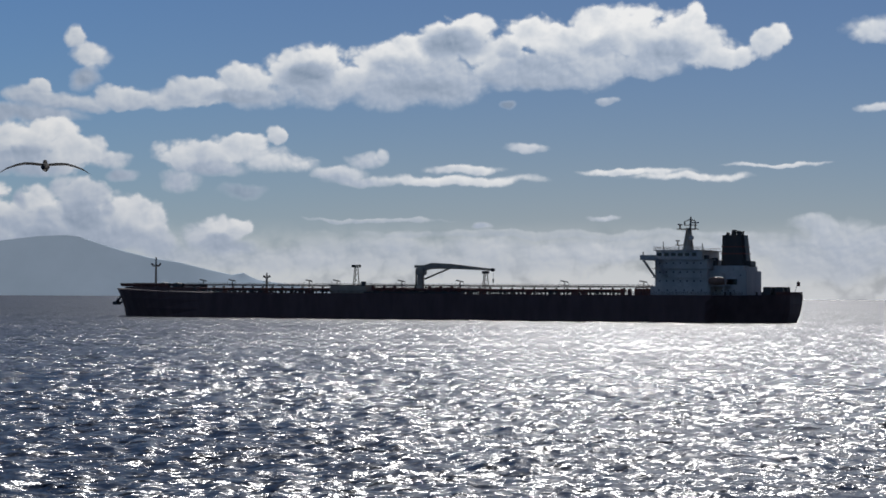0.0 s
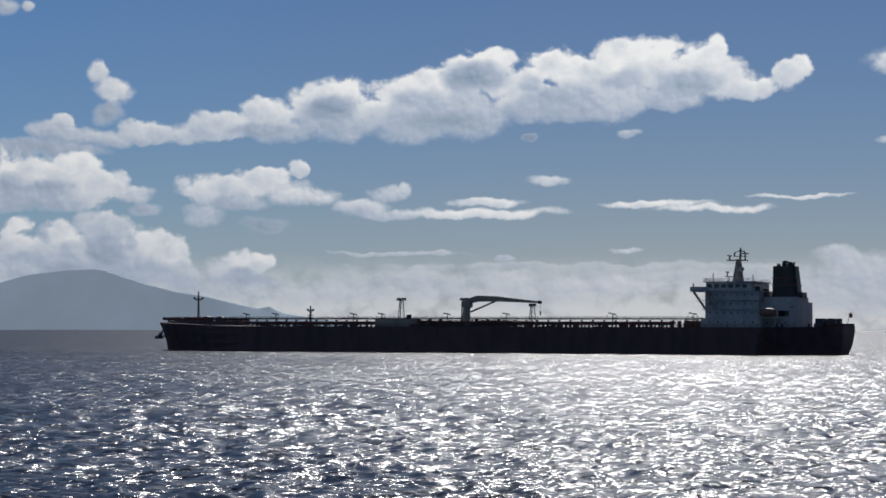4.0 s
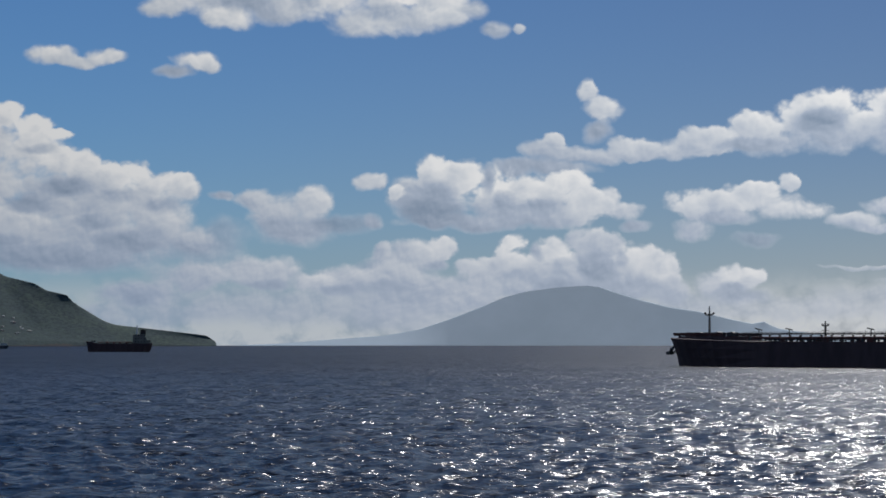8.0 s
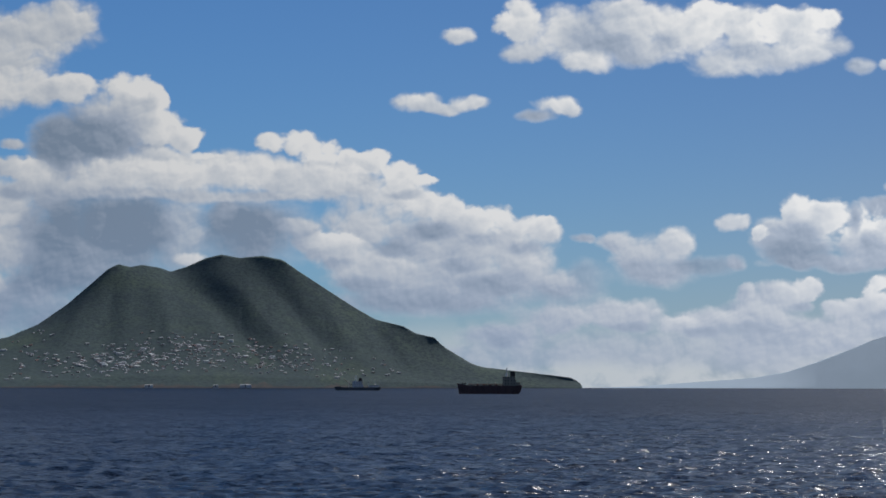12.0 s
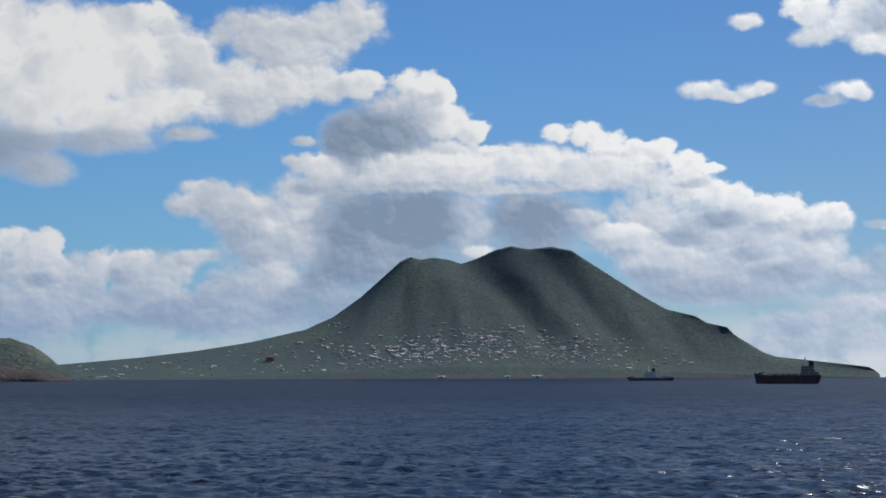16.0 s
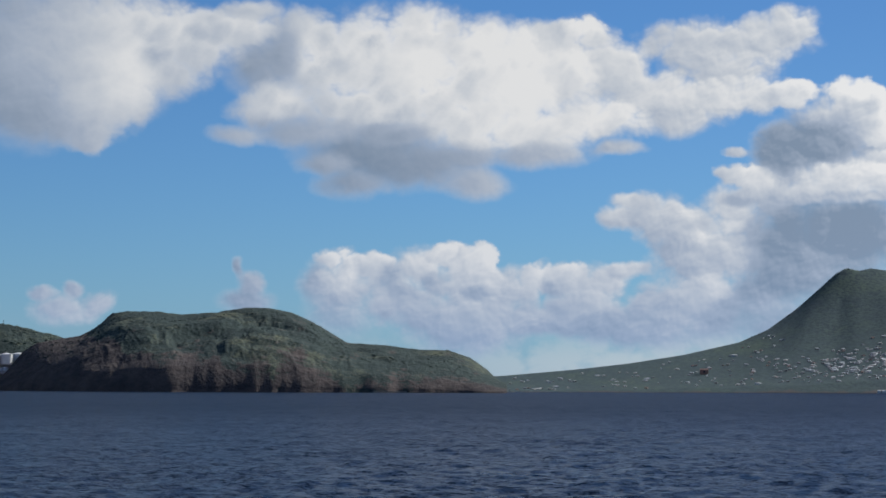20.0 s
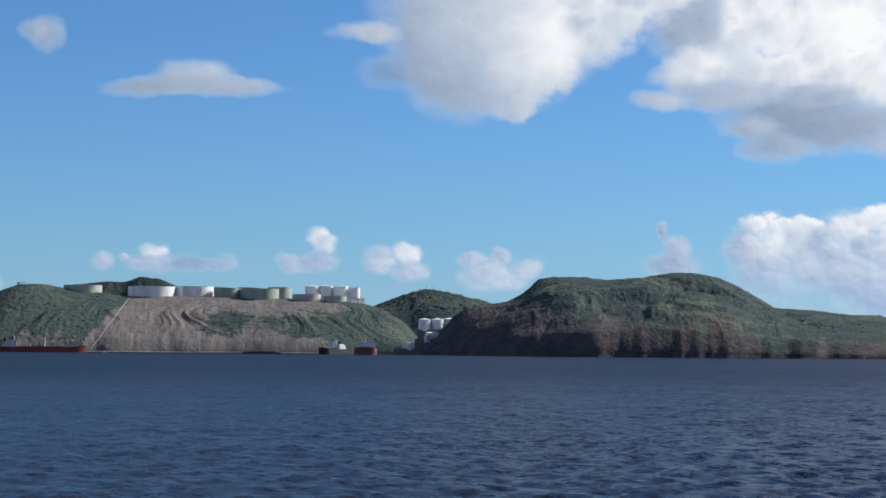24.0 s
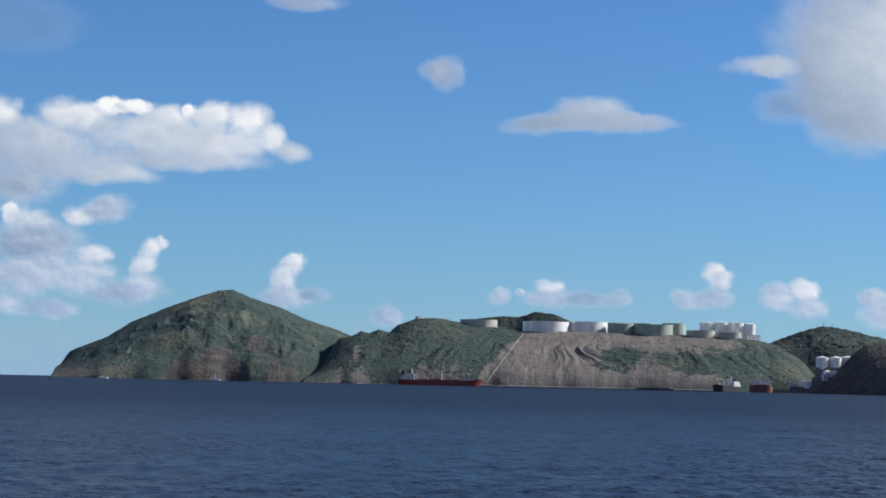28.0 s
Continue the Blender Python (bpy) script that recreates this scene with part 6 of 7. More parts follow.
def make_terminal():
    white, olive, khaki = "large white steel oil storage tank on the hilltop", "olive-green steel oil storage tank on the hilltop", "low khaki oil storage tank on the hilltop"
    g = "storage tanks on the hill"
    oil_tank(66.391, 3735, 102, 122.2, 87, TANK_WHITE, white, g, 0.012)
    oil_tank(65.234, 3760, 103, 124.0, 80, TANK_WHITE, white, g, 0.012)
    oil_tank(64.254, 3730, 100, 121.0, 49, TANK_OLIVE, olive, g, 0.015)
    oil_tank(63.319, 3725, 99, 120.0, 72, TANK_OLIVE, olive, g, 0.012)
    oil_tank(64.60, 3820, 100, 125.0, 60, TANK_OLIVE, olive, g, 0.012)
    oil_tank(63.65, 3830, 100, 125.4, 44, TANK_OLIVE, olive, g, 0.012)
    oil_tank(62.75, 3800, 100, 125.6, 44, TANK_OLIVE, olive, g, 0.012)
    oil_tank(61.971, 3715, 98, 110.5, 53, TANK_KHAKI, khaki, g, 0.012)
    oil_tank(61.157, 3712, 98, 107.5, 44, TANK_KHAKI, khaki, g, 0.012)
    tall = "tall white domed storage tank on the hilltop"
    oil_tank(61.815, 3765, 100, 127.2, 26, TANK_WHITE, tall, g, 0.07)
    oil_tank(61.408, 3765, 100, 127.8, 27, TANK_WHITE, tall, g, 0.07)
    oil_tank(60.986, 3755, 100, 127.0, 29, TANK_WHITE, tall, g, 0.07)
    oil_tank(60.597, 3755, 100, 125.5, 21, TANK_WHITE, tall, g, 0.07)
    oil_tank(68.326, 3725, 106, 123.2, 70, TANK_KHAKI, "low grey-green tank on the ridge", g, 0.01)
    low = "small white domed tank in the gully by the shore"
    for turn, r, z0, z1, w in ((58.55, 3440, 44, 61.0, 21.5), (58.184, 3445, 44, 61.4, 21), (57.86, 3455, 44, 62.6, 19), (58.42, 3420, 28, 38.0, 14), (58.22, 3420, 28, 38.0, 12)):
        oil_tank(turn, r, z0, z1, w, TANK_WHITE, low, "white tanks in the gully", 0.12)
    oil_tank(58.975, 3412, 11, 20.5, 18, TANK_WHITE, "squat white tank beside the shore sheds", "white tanks in the gully", 0.05)
    pad = thing("terrace", Matrix.Identity(4), "levelled earth terrace under the gully tanks", "terrace", kind="structure")
    for turn, r, z, w in ((58.2, 3452, 44, 66), (58.4, 3430, 28, 52), (58.95, 3426, 11, 60)):
        a = radians(turn)
        slab_part = part("terrace_step", box(B(), -w / 2, w / 2, -22, 40, z - 40, z, 0.5), EARTH, pad)
        slab_part.matrix_basis = pose(-math.sin(a) * r, math.cos(a) * r, 0, 0, 0, turn)
    for turn, r, z, w, d, h, name in ((59.35, 3424, 11, 14, 8, 5, "terminal_shed"), (58.40, 3412, 26, 20, 8, 6.5, "terminal_shed"),
                                      (60.52, 3714, 98, 30, 8, 6, "terminal_office"), (62.55, 3706, 98, 16, 9, 4.5, "terminal_office"), (67.9, 3712, 107, 14, 8, 5, "terminal_office"),
                                      (69.35, 3790, 121, 18, 9, 5, "terminal_office"), (70.05, 3790, 124, 12, 8, 5, "terminal_office")):
        a = radians(turn)
        shed = thing(name, pose(-math.sin(a) * r, math.cos(a) * r, z - 0.5, 0, 0, turn + 32), "plain white flat-roofed terminal building", "building", "terminal buildings")
        part("wall", box(B(), -w / 2, w / 2, -d / 2, d / 2, -4, h, 0.1), ROOF_WHITE, shed)
        part("roof", box(B(), -w / 2 - 0.5, w / 2 + 0.5, -d / 2 - 0.5, d / 2 + 0.5, h, h + 0.5), CONCRETE, shed)
        part("door", box(B(), -1.2, 1.2, -d / 2 - 0.08, -d / 2, 0, 2.4), STEEL, shed)
        for s in (-1, 1):
            part("window", box(B(), s * w * 0.3 - 1, s * w * 0.3 + 1, -d / 2 - 0.06, -d / 2, 1.2, 2.4), GLASS, shed)
    # the straight pipe chute down the spoil slope
    top, foot = Vector((-3396.4, 1442.5, 101.2)), Vector((-3251.2, 1309.4, 4.0))
    chute = thing("pipe_chute", Matrix.Identity(4), "straight pale pipeline chute running down the slope to the shore", "pipeline")
    back = Vector((foot.x, foot.y, 0)).normalized()
    n = 26
    pts = []
    for k in range(n + 1):
        p = top.lerp(foot, k / n)
        turn = math.degrees(math.atan2(-p.x, p.y))
        us = np.linspace(0.0, 1.0, 200)
        hs = [on_hill("terminal_hill", turn, u) for u in us]
        ray = [(h.z - HEIGHT) / math.hypot(h.x, h.y) for h in hs]
        want = (p.z - HEIGHT) / math.hypot(p.x, p.y)
        best = next((h for h, q in zip(hs, ray) if q >= want), hs[-1])
        pts.append(best + Vector((0, 0, 1.0)) - back * 1.5)
    for a, b in zip(pts, pts[1:]):
        part("chute_section", rod(B(), a, b, 0.6, sides=6), CONCRETE, chute)
    # shore road and its sea wall
    wall = B()
    for k in range(40):
        ta, tb = 61.2 + k * 0.2, 61.2 + (k + 1) * 0.2
        a, b = on_hill("terminal_hill", ta, 0.004), on_hill("terminal_hill", tb, 0.004)
        a.z = b.z = 0
        rod(wall, a + Vector((0, 0, 1.2)), b + Vector((0, 0, 1.2)), 1.5, sides=6)
    shore = thing("sea_wall", Matrix.Identity(4), "low pale stone sea wall along the shore road", "wall", kind="structure")
    part("wall_course", wall, CONCRETE, shore)


make_terminal()


def radio_mast(turn, high):
    p = on_hill("back_hill", turn, 1.0)
    m = thing("radio_mast", pose(p.x, p.y, p.z - 1, 0, 0, turn), "thin steel radio mast on the back hill's top", "mast", "radio masts")
    pole = part("pole", rod(B(), (0, 0, 0), (0, 0, high), 0.4, 0.2, 8), STEEL, m)
    part("antenna", rod(B(), (-1.2, 0, high * 0.85), (1.2, 0, high * 0.85), 0.15, sides=6), STEEL, pole)


radio_mast(58.54, 9), radio_mast(58.30, 7), radio_mast(58.72, 5)

# ---- other ships and boats ----


def cargo_ship(name, aft, bow, beam, deck, mats, label, house=(0.05, 0.20, 4), masts=(), extra="", group=""):
    """A smaller ship from its stern to its bow, with its house aft."""
    a, b = Vector((*aft, 0)), Vector((*bow, 0))
    long = (b - a).length
    ship = thing(name, pose(a.x, a.y, 0, 0, 0, math.degrees(math.atan2(b.y - a.y, b.x - a.x))), label, "ship", group)
    hull_mat, house_mat = mats
    part("hull", hull_form(long, beam, deck, deck * 0.28, long * 0.03, 0.7, 2.5), hull_mat, ship)
    part("deck", slab(B(), [(long * 0.05, beam * 0.4), (long * 0.84, beam * 0.45), (long * 0.84, -beam * 0.45), (long * 0.05, -beam * 0.4)], deck + 0.02, deck + 0.15), DECK_RED, ship)
    x0, x1, storeys = house[0] * long, house[1] * long, house[2]
    for k in range(storeys):
        shrink = 1 - 0.02 * k
        s = part("house_storey", box(B(), x0 + k * (x1 - x0) * 0.09, x1 - k * 0.15, -beam * 0.42 * shrink, beam * 0.42 * shrink, deck + 2.7 * k, deck + 2.7 * (k + 1), 0.1), house_mat, ship)
        for j in range(4):
            x = x0 + 1.5 + (x1 - x0 - 3) * (j + 0.5) / 4
            for side in (-1, 1):
                part("window", box(B(), x - 0.5, x + 0.5, side * beam * 0.42 * shrink - 0.05, side * beam * 0.42 * shrink + 0.05, deck + 2.7 * k + 1.2, deck + 2.7 * k + 2.0), GLASS, s)
    top = deck + 2.7 * storeys
    part("bridge_wing", box(B(), x1 - 4.5, x1 - 1.5, -beam * 0.5, beam * 0.5, top - 2.7, top - 2.3), house_mat, ship)
    fx = x0 + 2.0
    f = part("funnel", box(B(), fx, fx + 4.5, -2.0, 2.0, top - 2, top + 4.5, 0.5), FUNNEL_BLACK, ship)
    part("funnel_band", box(B(), fx - 0.05, fx + 4.55, -2.05, 2.05, top + 1.5, top + 2.6, 0.5), FUNNEL_BAND, f)
    part("radar_mast", rod(B(), (x1 - 4, 0, top), (x1 - 4, 0, top + 8), 0.8, 0.4, 8), TANK_WHITE, ship)
    part("yard", rod(B(), (x1 - 4, -2.5, top + 5.5), (x1 - 4, 2.5, top + 5.5), 0.18, sides=6), house_mat, ship)
    for u, h, r in masts:
        m = part("mast", rod(B(), (u * long, 0, deck), (u * long, 0, deck + h), r, r * 0.6, 10), TANK_WHITE if house_mat == SHIP_WHITE else house_mat, ship)
        part("yard", rod(B(), (u * long, -2.4, deck + h * 0.82), (u * long, 2.4, deck + h * 0.82), 0.2, sides=6), house_mat, m)
    if "cranes" in extra:
        for u in (0.36, 0.56, 0.74):
            c = part("deck_crane", rod(B(), (u * long, 0, deck), (u * long, 0, deck + 9), 1.1, 0.8, 10), BUFF, ship)
            part("crane_jib", rod(B(), (u * long, 0, deck + 9), (u * long + 11, 0, deck + 12.5), 0.45, 0.25, 6), BUFF, c)
    if "forehouse" in extra:
        part("fore_house", box(B(), long * 0.74, long * 0.92, -beam * 0.34, beam * 0.34, deck, deck + 3.4, 0.2), house_mat, ship)
        part("fore_awning", box(B(), long * 0.72, long * 0.94, -beam * 0.4, beam * 0.4, deck + 3.4, deck + 3.8), house_mat, ship)
    if "afterhouse" in extra:
        after = part("after_house", box(B(), long * 0.03, long * (0.10 if "pipes" in extra else 0.26), -beam * 0.36, beam * 0.36, deck, deck + 2.6, 0.1), house_mat, ship)
        part("awning", box(B(), long * 0.02, long * 0.24, -beam * 0.4, beam * 0.4, deck + 2.6, deck + 2.9), house_mat, after)
    if "pipes" in extra:
        for y in (-2, 0, 2):
            part("cargo_pipe", rod(B(), (long * 0.24, y, deck + 1.2), (long * 0.85, y, deck + 1.2), 0.4, sides=8), DECK_RED, ship)
        for u in (0.3, 0.4, 0.5, 0.6, 0.7):
            part("hatch", rod(B(), (u * long, beam * 0.25, deck), (u * long, beam * 0.25, deck + 1.3), 1.0, sides=12), DECK_RED, ship)
    if "derricks" in extra:
        for u in (0.4, 0.62):
            for y in (-3, 3):
                part("king_post", rod(B(), (u * long, y, deck), (u * long, y * 0.6, deck + 10), 0.4, 0.25, 8), HOUSE_GREY, ship)
            part("derrick_boom", rod(B(), (u * long, 0, deck + 3), (u * long + 12, 0, deck + 11), 0.3, 0.2, 6), BUFF, ship)
        part("cargo_stack", box(B(), long * 0.45, long * 0.6, -beam * 0.3, beam * 0.3, deck, deck + 3.2, 0.2), HULL_GREY, ship)
    for u in (0.9, 0.94):
        part("anchor_winch", rod(B(), (u * long, -1.5, deck * 1.25), (u * long, 1.5, deck * 1.25), 0.9, sides=10), STEEL, ship)
    return ship


cargo_ship("coastal_tanker", (-687.8, 1636.8), (-739.4, 1614.8), 11, 7.4, (HULL_BLACK, BUFF), "dark coastal tanker at anchor off the island", (0.07, 0.31, 3), ((0.55, 3.5, 0.2), (0.42, 3.0, 0.2), (0.70, 3.0, 0.2)), "pipes afterhouse")
cargo_ship("supply_ship", (-1185.6, 2355.2), (-1239.2, 2327.9), 11, 4.0, (HULL_GREY, SHIP_WHITE), "grey supply ship with masts and derricks at anchor", (0.38, 0.62, 3), ((0.12, 10, 0.4), (0.27, 9, 0.35), (0.70, 9, 0.4)), "derricks afterhouse")
cargo_ship("product_tanker", (-3206.6, 1130.5), (-3157.2, 1261.9), 24, 9.0, (HULL_RED, SHIP_WHITE), "red-hulled product tanker with white house moored below the terminal", (0.03, 0.20, 4), ((0.53, 18, 1.1), (0.36, 6, 0.6)), "pipes forehouse")
cargo_ship("moored_tanker", (-2935, 1632), (-2895, 1572), 20, 9.0, (STEEL, SHIP_WHITE), "black-hulled tanker with white house moored off the gully", (0.02, 0.34, 3), ((0.42, 13, 0.8), (0.62, 9, 0.7)), "pipes")
cargo_ship("moored_freighter", (-2905, 1662), (-2810, 1606), 36, 10.0, (HULL_RUST, SHIP_WHITE), "rust-red freighter with pale house moored bow towards the sea", (0.05, 0.26, 4), ((0.6, 11, 0.7),), "pipes")


def make_barge():
    b = thing("barge", pose(-2990.9, 1508.6, 0, 0, 0, 63.2), "low dark flat barge moored by the shore", "barge")
    part("hull", box(B(), -32, 32, -7, 7, -1, 2.6, 0.6), HULL_BLACK, b)
    part("coaming", box(B(), -26, 24, -5, 5, 2.6, 3.8, 0.2), HULL_GREY, b)
    part("wheelhouse", box(B(), 25, 30, -3, 3, 2.6, 5.6, 0.2), SHIP_WHITE, b)
    for x in (-29, -10, 10, 28):
        part("bollard", rod(B(), (x, 6, 2.6), (x, 6, 3.6), 0.4, sides=10), STEEL, b)


def small_boat(x, y, rz, long, label, sail=False):
    b = thing("motor_boat" if not sail else "sailing_yacht", pose(x, y, 0, 0, 0, rz), label, "boat", "small boats")
    part("hull", hull_form(long, long * 0.3, long * 0.11, long * 0.03, long * 0.05, 0.8, 0.4), TANK_WHITE, b)
    part("cabin", box(B(), long * 0.25, long * 0.62, -long * 0.1, long * 0.1, long * 0.1, long * 0.22, 0.15), TANK_WHITE, b)
    part("windscreen", box(B(), long * 0.60, long * 0.63, -long * 0.09, long * 0.09, long * 0.15, long * 0.21), GLASS, b)
    if sail:
        m = part("mast", rod(B(), (long * 0.5, 0, 0.5), (long * 0.5, 0, long * 0.85), 0.15, 0.1, 8), TANK_WHITE, b)
        s = B()
        s.faces.new([s.verts.new(p) for p in ((long * 0.48, 0.1, 1.6), (long * 0.02, 0.5, 1.9), (long * 0.48, 0.1, long * 0.8))])
        bmesh.ops.solidify(s, geom=s.faces[:], thickness=0.06)
        part("sail", s, TANK_WHITE, m)


make_barge()
small_boat(-3297.7, 827.8, 75, 15, "white sailing yacht with its sail set, under the cliffs", True)
small_boat(-3387.9, 651.8, 80, 17, "low white motor boat off the point")
small_boat(-3214.2, 1088.0, 70, 11, "low white motor boat off the red tanker")
small_boat(-3226.0, 1062.0, 70, 9, "low white motor boat off the red tanker")
small_boat(-3150.0, 1290.0, 70, 8, "low white motor boat off the red tanker")


def make_jetties():
    for (xa, ya), (xb, yb), h in (((-2163.6, 1960.9), (-2129.9, 1997.5), 2.2), ((-2291.4, 3205.1), (-2262.0, 3229.0), 2.6)):
        a, b = Vector((xa, ya, 0)), Vector((xb, yb, 0))
        j = thing("jetty", pose(xa, ya, 0, 0, 0, math.degrees(math.atan2(yb - ya, xb - xa))), "low grey concrete jetty on piles at the foot of the shore", "jetty", kind="structure")
        long = (b - a).length
        part("deck", box(B(), 0, long, -2.5, 2.5, h - 0.8, h, 0.1), CONCRETE, j)
        pile = part("pile", rod(B(), (0, 0, -2), (0, 0, h - 0.8), 0.5, sides=8), CONCRETE, j)
        pile.location = (2, -1.8, 0)
        for k in range(1, 10):
            twin(pile, 2 + (long - 4) * k / 9, -1.8, 0)


make_jetties()

# ---- town on the volcano's slope ----


def house_kind(long, deep, high, roof_mat, wall_mat):
    h = thing("house", Matrix.Identity(4), "", "house", "houses of the town")
    part("wall", box(B(), -long / 2, long / 2, -deep / 2, deep / 2, -3, high, 0.05), wall_mat, h)
    r = B()
    e = 0.6
    v = [r.verts.new(p) for p in ((-long / 2 - e, -deep / 2 - e, high), (long / 2 + e, -deep / 2 - e, high), (long / 2 + e, deep / 2 + e, high), (-long / 2 - e, deep / 2 + e, high),
                                  (-long / 2 + deep * 0.3, 0, high + deep * 0.27), (long / 2 - deep * 0.3, 0, high + deep * 0.27))]
    for f in ((0, 1, 5, 4), (1, 2, 5), (2, 3, 4, 5), (3, 0, 4), (3, 2, 1, 0)):
        r.faces.new([v[i] for i in f])
    part("roof", r, roof_mat, h)
    for k in (-0.3, 0.3):
        part("window", box(B(), k * long - 0.7, k * long + 0.7, -deep / 2 - 0.06, -deep / 2, 1.0, 2.2), GLASS, h)
    part("door", box(B(), -0.5, 0.5, -deep / 2 - 0.06, -deep / 2, 0, 2.1), STEEL, h)
    return h


def make_town():
    rng = random.Random(21)
    kinds = [(house_kind(7.0, 4.6, 1.7, ROOF_WHITE, WALL_PALE), "small house with a white hipped roof among trees"),
             (house_kind(9.0, 5, 1.8, ROOF_WHITE, WALL_PALE), "long pale house with a white metal roof"),
             (house_kind(6.5, 4.8, 2.4, ROOF_GREY, WALL_PALE), "two-storey house with a grey roof"),
             (house_kind(7.0, 4.8, 1.7, ROOF_RED, WALL_PALE), "small house with a red roof"),
             (house_kind(12, 6, 2.6, ROOF_WHITE, ROOF_WHITE), "large white building with a pale roof")]
    spots = []
    while len(spots) < 285:
        turn = rng.gauss(32.4, 2.4) if rng.random() < 0.74 else rng.uniform(28, 44.5)
        u = rng.gauss(0.31, 0.09) if turn < 36 else rng.uniform(0.1, 0.75)
        if not 25.2 < turn < 44.5 or not 0.10 < u < (0.52 if turn < 36 else 0.95):
            continue
        spots.append((turn, u))
    used = set()
    for turn, u in spots:
        p = on_hill("volcano", turn, u)
        k = rng.choices(range(5), (44, 20, 12, 12, 7))[0]
        m = pose(p.x, p.y, p.z - 0.7, 0, 0, turn + rng.uniform(-35, 35))
        if k not in used:
            used.add(k)
            h = kinds[k][0]
            h.matrix_world = m
        else:
            h = copy_thing(kinds[k][0], m)
        h["label"] = kinds[k][1]
    for k, (h, label) in enumerate(kinds):
        if k not in used:
            p = on_hill("volcano", 33 + k * 0.2, 0.2)
            h.matrix_world = pose(p.x, p.y, p.z + 1, 0, 0, 33)
            h["label"] = label
    # the long sheds by the water and the red-roofed hall
    for turn, r, z, w, d, hh, mat, label in ((30.531, 3998, 4.0, 22, 8, 3.4, ROOF_WHITE, "long white waterfront shed"), (31.392, 3980, 3.5, 10, 7, 3.0, ROOF_WHITE, "small white waterfront shed"),
                                             (38.257, 4130, on_hill("volcano", 38.257, 0.46).z + 4.5, 17, 10, 6.5, ROOF_RED, "big red-roofed hall in the town"), (33.3, 3944, 3.5, 16, 7, 3.0, ROOF_WHITE, "long white waterfront shed")):
        a = radians(turn)
        s = thing("shed", pose(-math.sin(a) * r, math.cos(a) * r, z, 0, 0, turn), label, "building")
        part("wall", box(B(), -w / 2, w / 2, -d / 2, d / 2, -6, hh * 0.6, 0.1), mat, s)
        rr = B()
        v = [rr.verts.new(q) for q in ((-w / 2, -d / 2, hh * 0.6), (w / 2, -d / 2, hh * 0.6), (w / 2, d / 2, hh * 0.6), (-w / 2, d / 2, hh * 0.6), (-w / 2, 0, hh), (w / 2, 0, hh))]
        for f in ((0, 1, 5, 4), (1, 2, 5), (2, 3, 4, 5), (3, 0, 4), (3, 2, 1, 0)):
            rr.faces.new([v[i] for i in f])
        part("roof", rr, mat, s)
        part("door", box(B(), -1.5, 1.5, -d / 2 - 0.08, -d / 2, -2, 2.0), STEEL, s)


make_town()


def town_rows():
    """The many small roofs between the houses that can be told apart, as one object."""
    rng = np.random.RandomState(77)
    co, faces, slots = [], [], []
    while len(slots) < 8 * 380:
        turn = rng.normal(32.4, 2.6) if rng.rand() < 0.7 else rng.uniform(26, 45)
        u = rng.normal(0.30, 0.09) if turn < 36 else rng.uniform(0.1, 0.9)
        if not 25.5 < turn < 45 or not 0.12 < u < (0.5 if turn < 36 else 0.95):
            continue
        p = on_hill("volcano", turn, u)
        w, d, h = rng.uniform(1.6, 3.6), rng.uniform(1.5, 2.4), rng.uniform(0.9, 1.5)
        a = radians(turn + rng.uniform(-40, 40))
        c, q = math.cos(a), math.sin(a)
        base = len(co)
        for x, y, z in ((-w, -d, -2), (w, -d, -2), (w, d, -2), (-w, d, -2), (-w, -d, h), (w, -d, h), (w, d, h), (-w, d, h), (-w * 0.6, 0, h + 0.55 * d), (w * 0.6, 0, h + 0.55 * d)):
            co.append((p.x + x * c - y * q, p.y + x * q + y * c, p.z + z))
        walls, roofs = ((0, 1, 5, 4), (1, 2, 6, 5), (2, 3, 7, 6), (3, 0, 4, 7)), ((4, 5, 9, 8), (5, 6, 9), (6, 7, 8, 9), (7, 4, 8))
        tone = 1 if rng.rand() < 0.72 else 2 + int(rng.rand() < 0.4)
        faces += [tuple(base + i for i in f) for f in walls + roofs]
        slots += [0] * 4 + [tone] * 4
    me = bpy.data.meshes.new("town_rows")
    me.from_pydata(co, [], faces)
    for m in (WALL_PALE, ROOF_WHITE, ROOF_GREY, ROOF_RED):
        me.materials.append(m)
    me.polygons.foreach_set("material_index", np.array(slots, dtype=np.int32))
    tagged(new("town_rows", me), "many small pale houses crowded on the green lower slope", "houses", kind="stuff")


town_rows()

# ---- scrub and trees ----


def leafy(name, tone):
    def build(n, s, where):
        fine = n.noise(where, 0.5, 4.0, 0.7)
        own = n.add("ShaderNodeNewGeometry").outputs["Random Per Island"]
        green = n.mix(own, tuple(c * 0.75 for c in tone), tuple(c * 1.25 for c in tone))
        n.plug(s.inputs["Base Color"], n.mix(n.step(fine, 0.3, 0.7), green, tuple(c * 0.75 for c in tone)))
        s.inputs["Roughness"].default_value = 0.9
        s.inputs["Specular IOR Level"].default_value = 0.1
        bump(n, s, fine, 0.5, 0.6)
    return material(name, build)


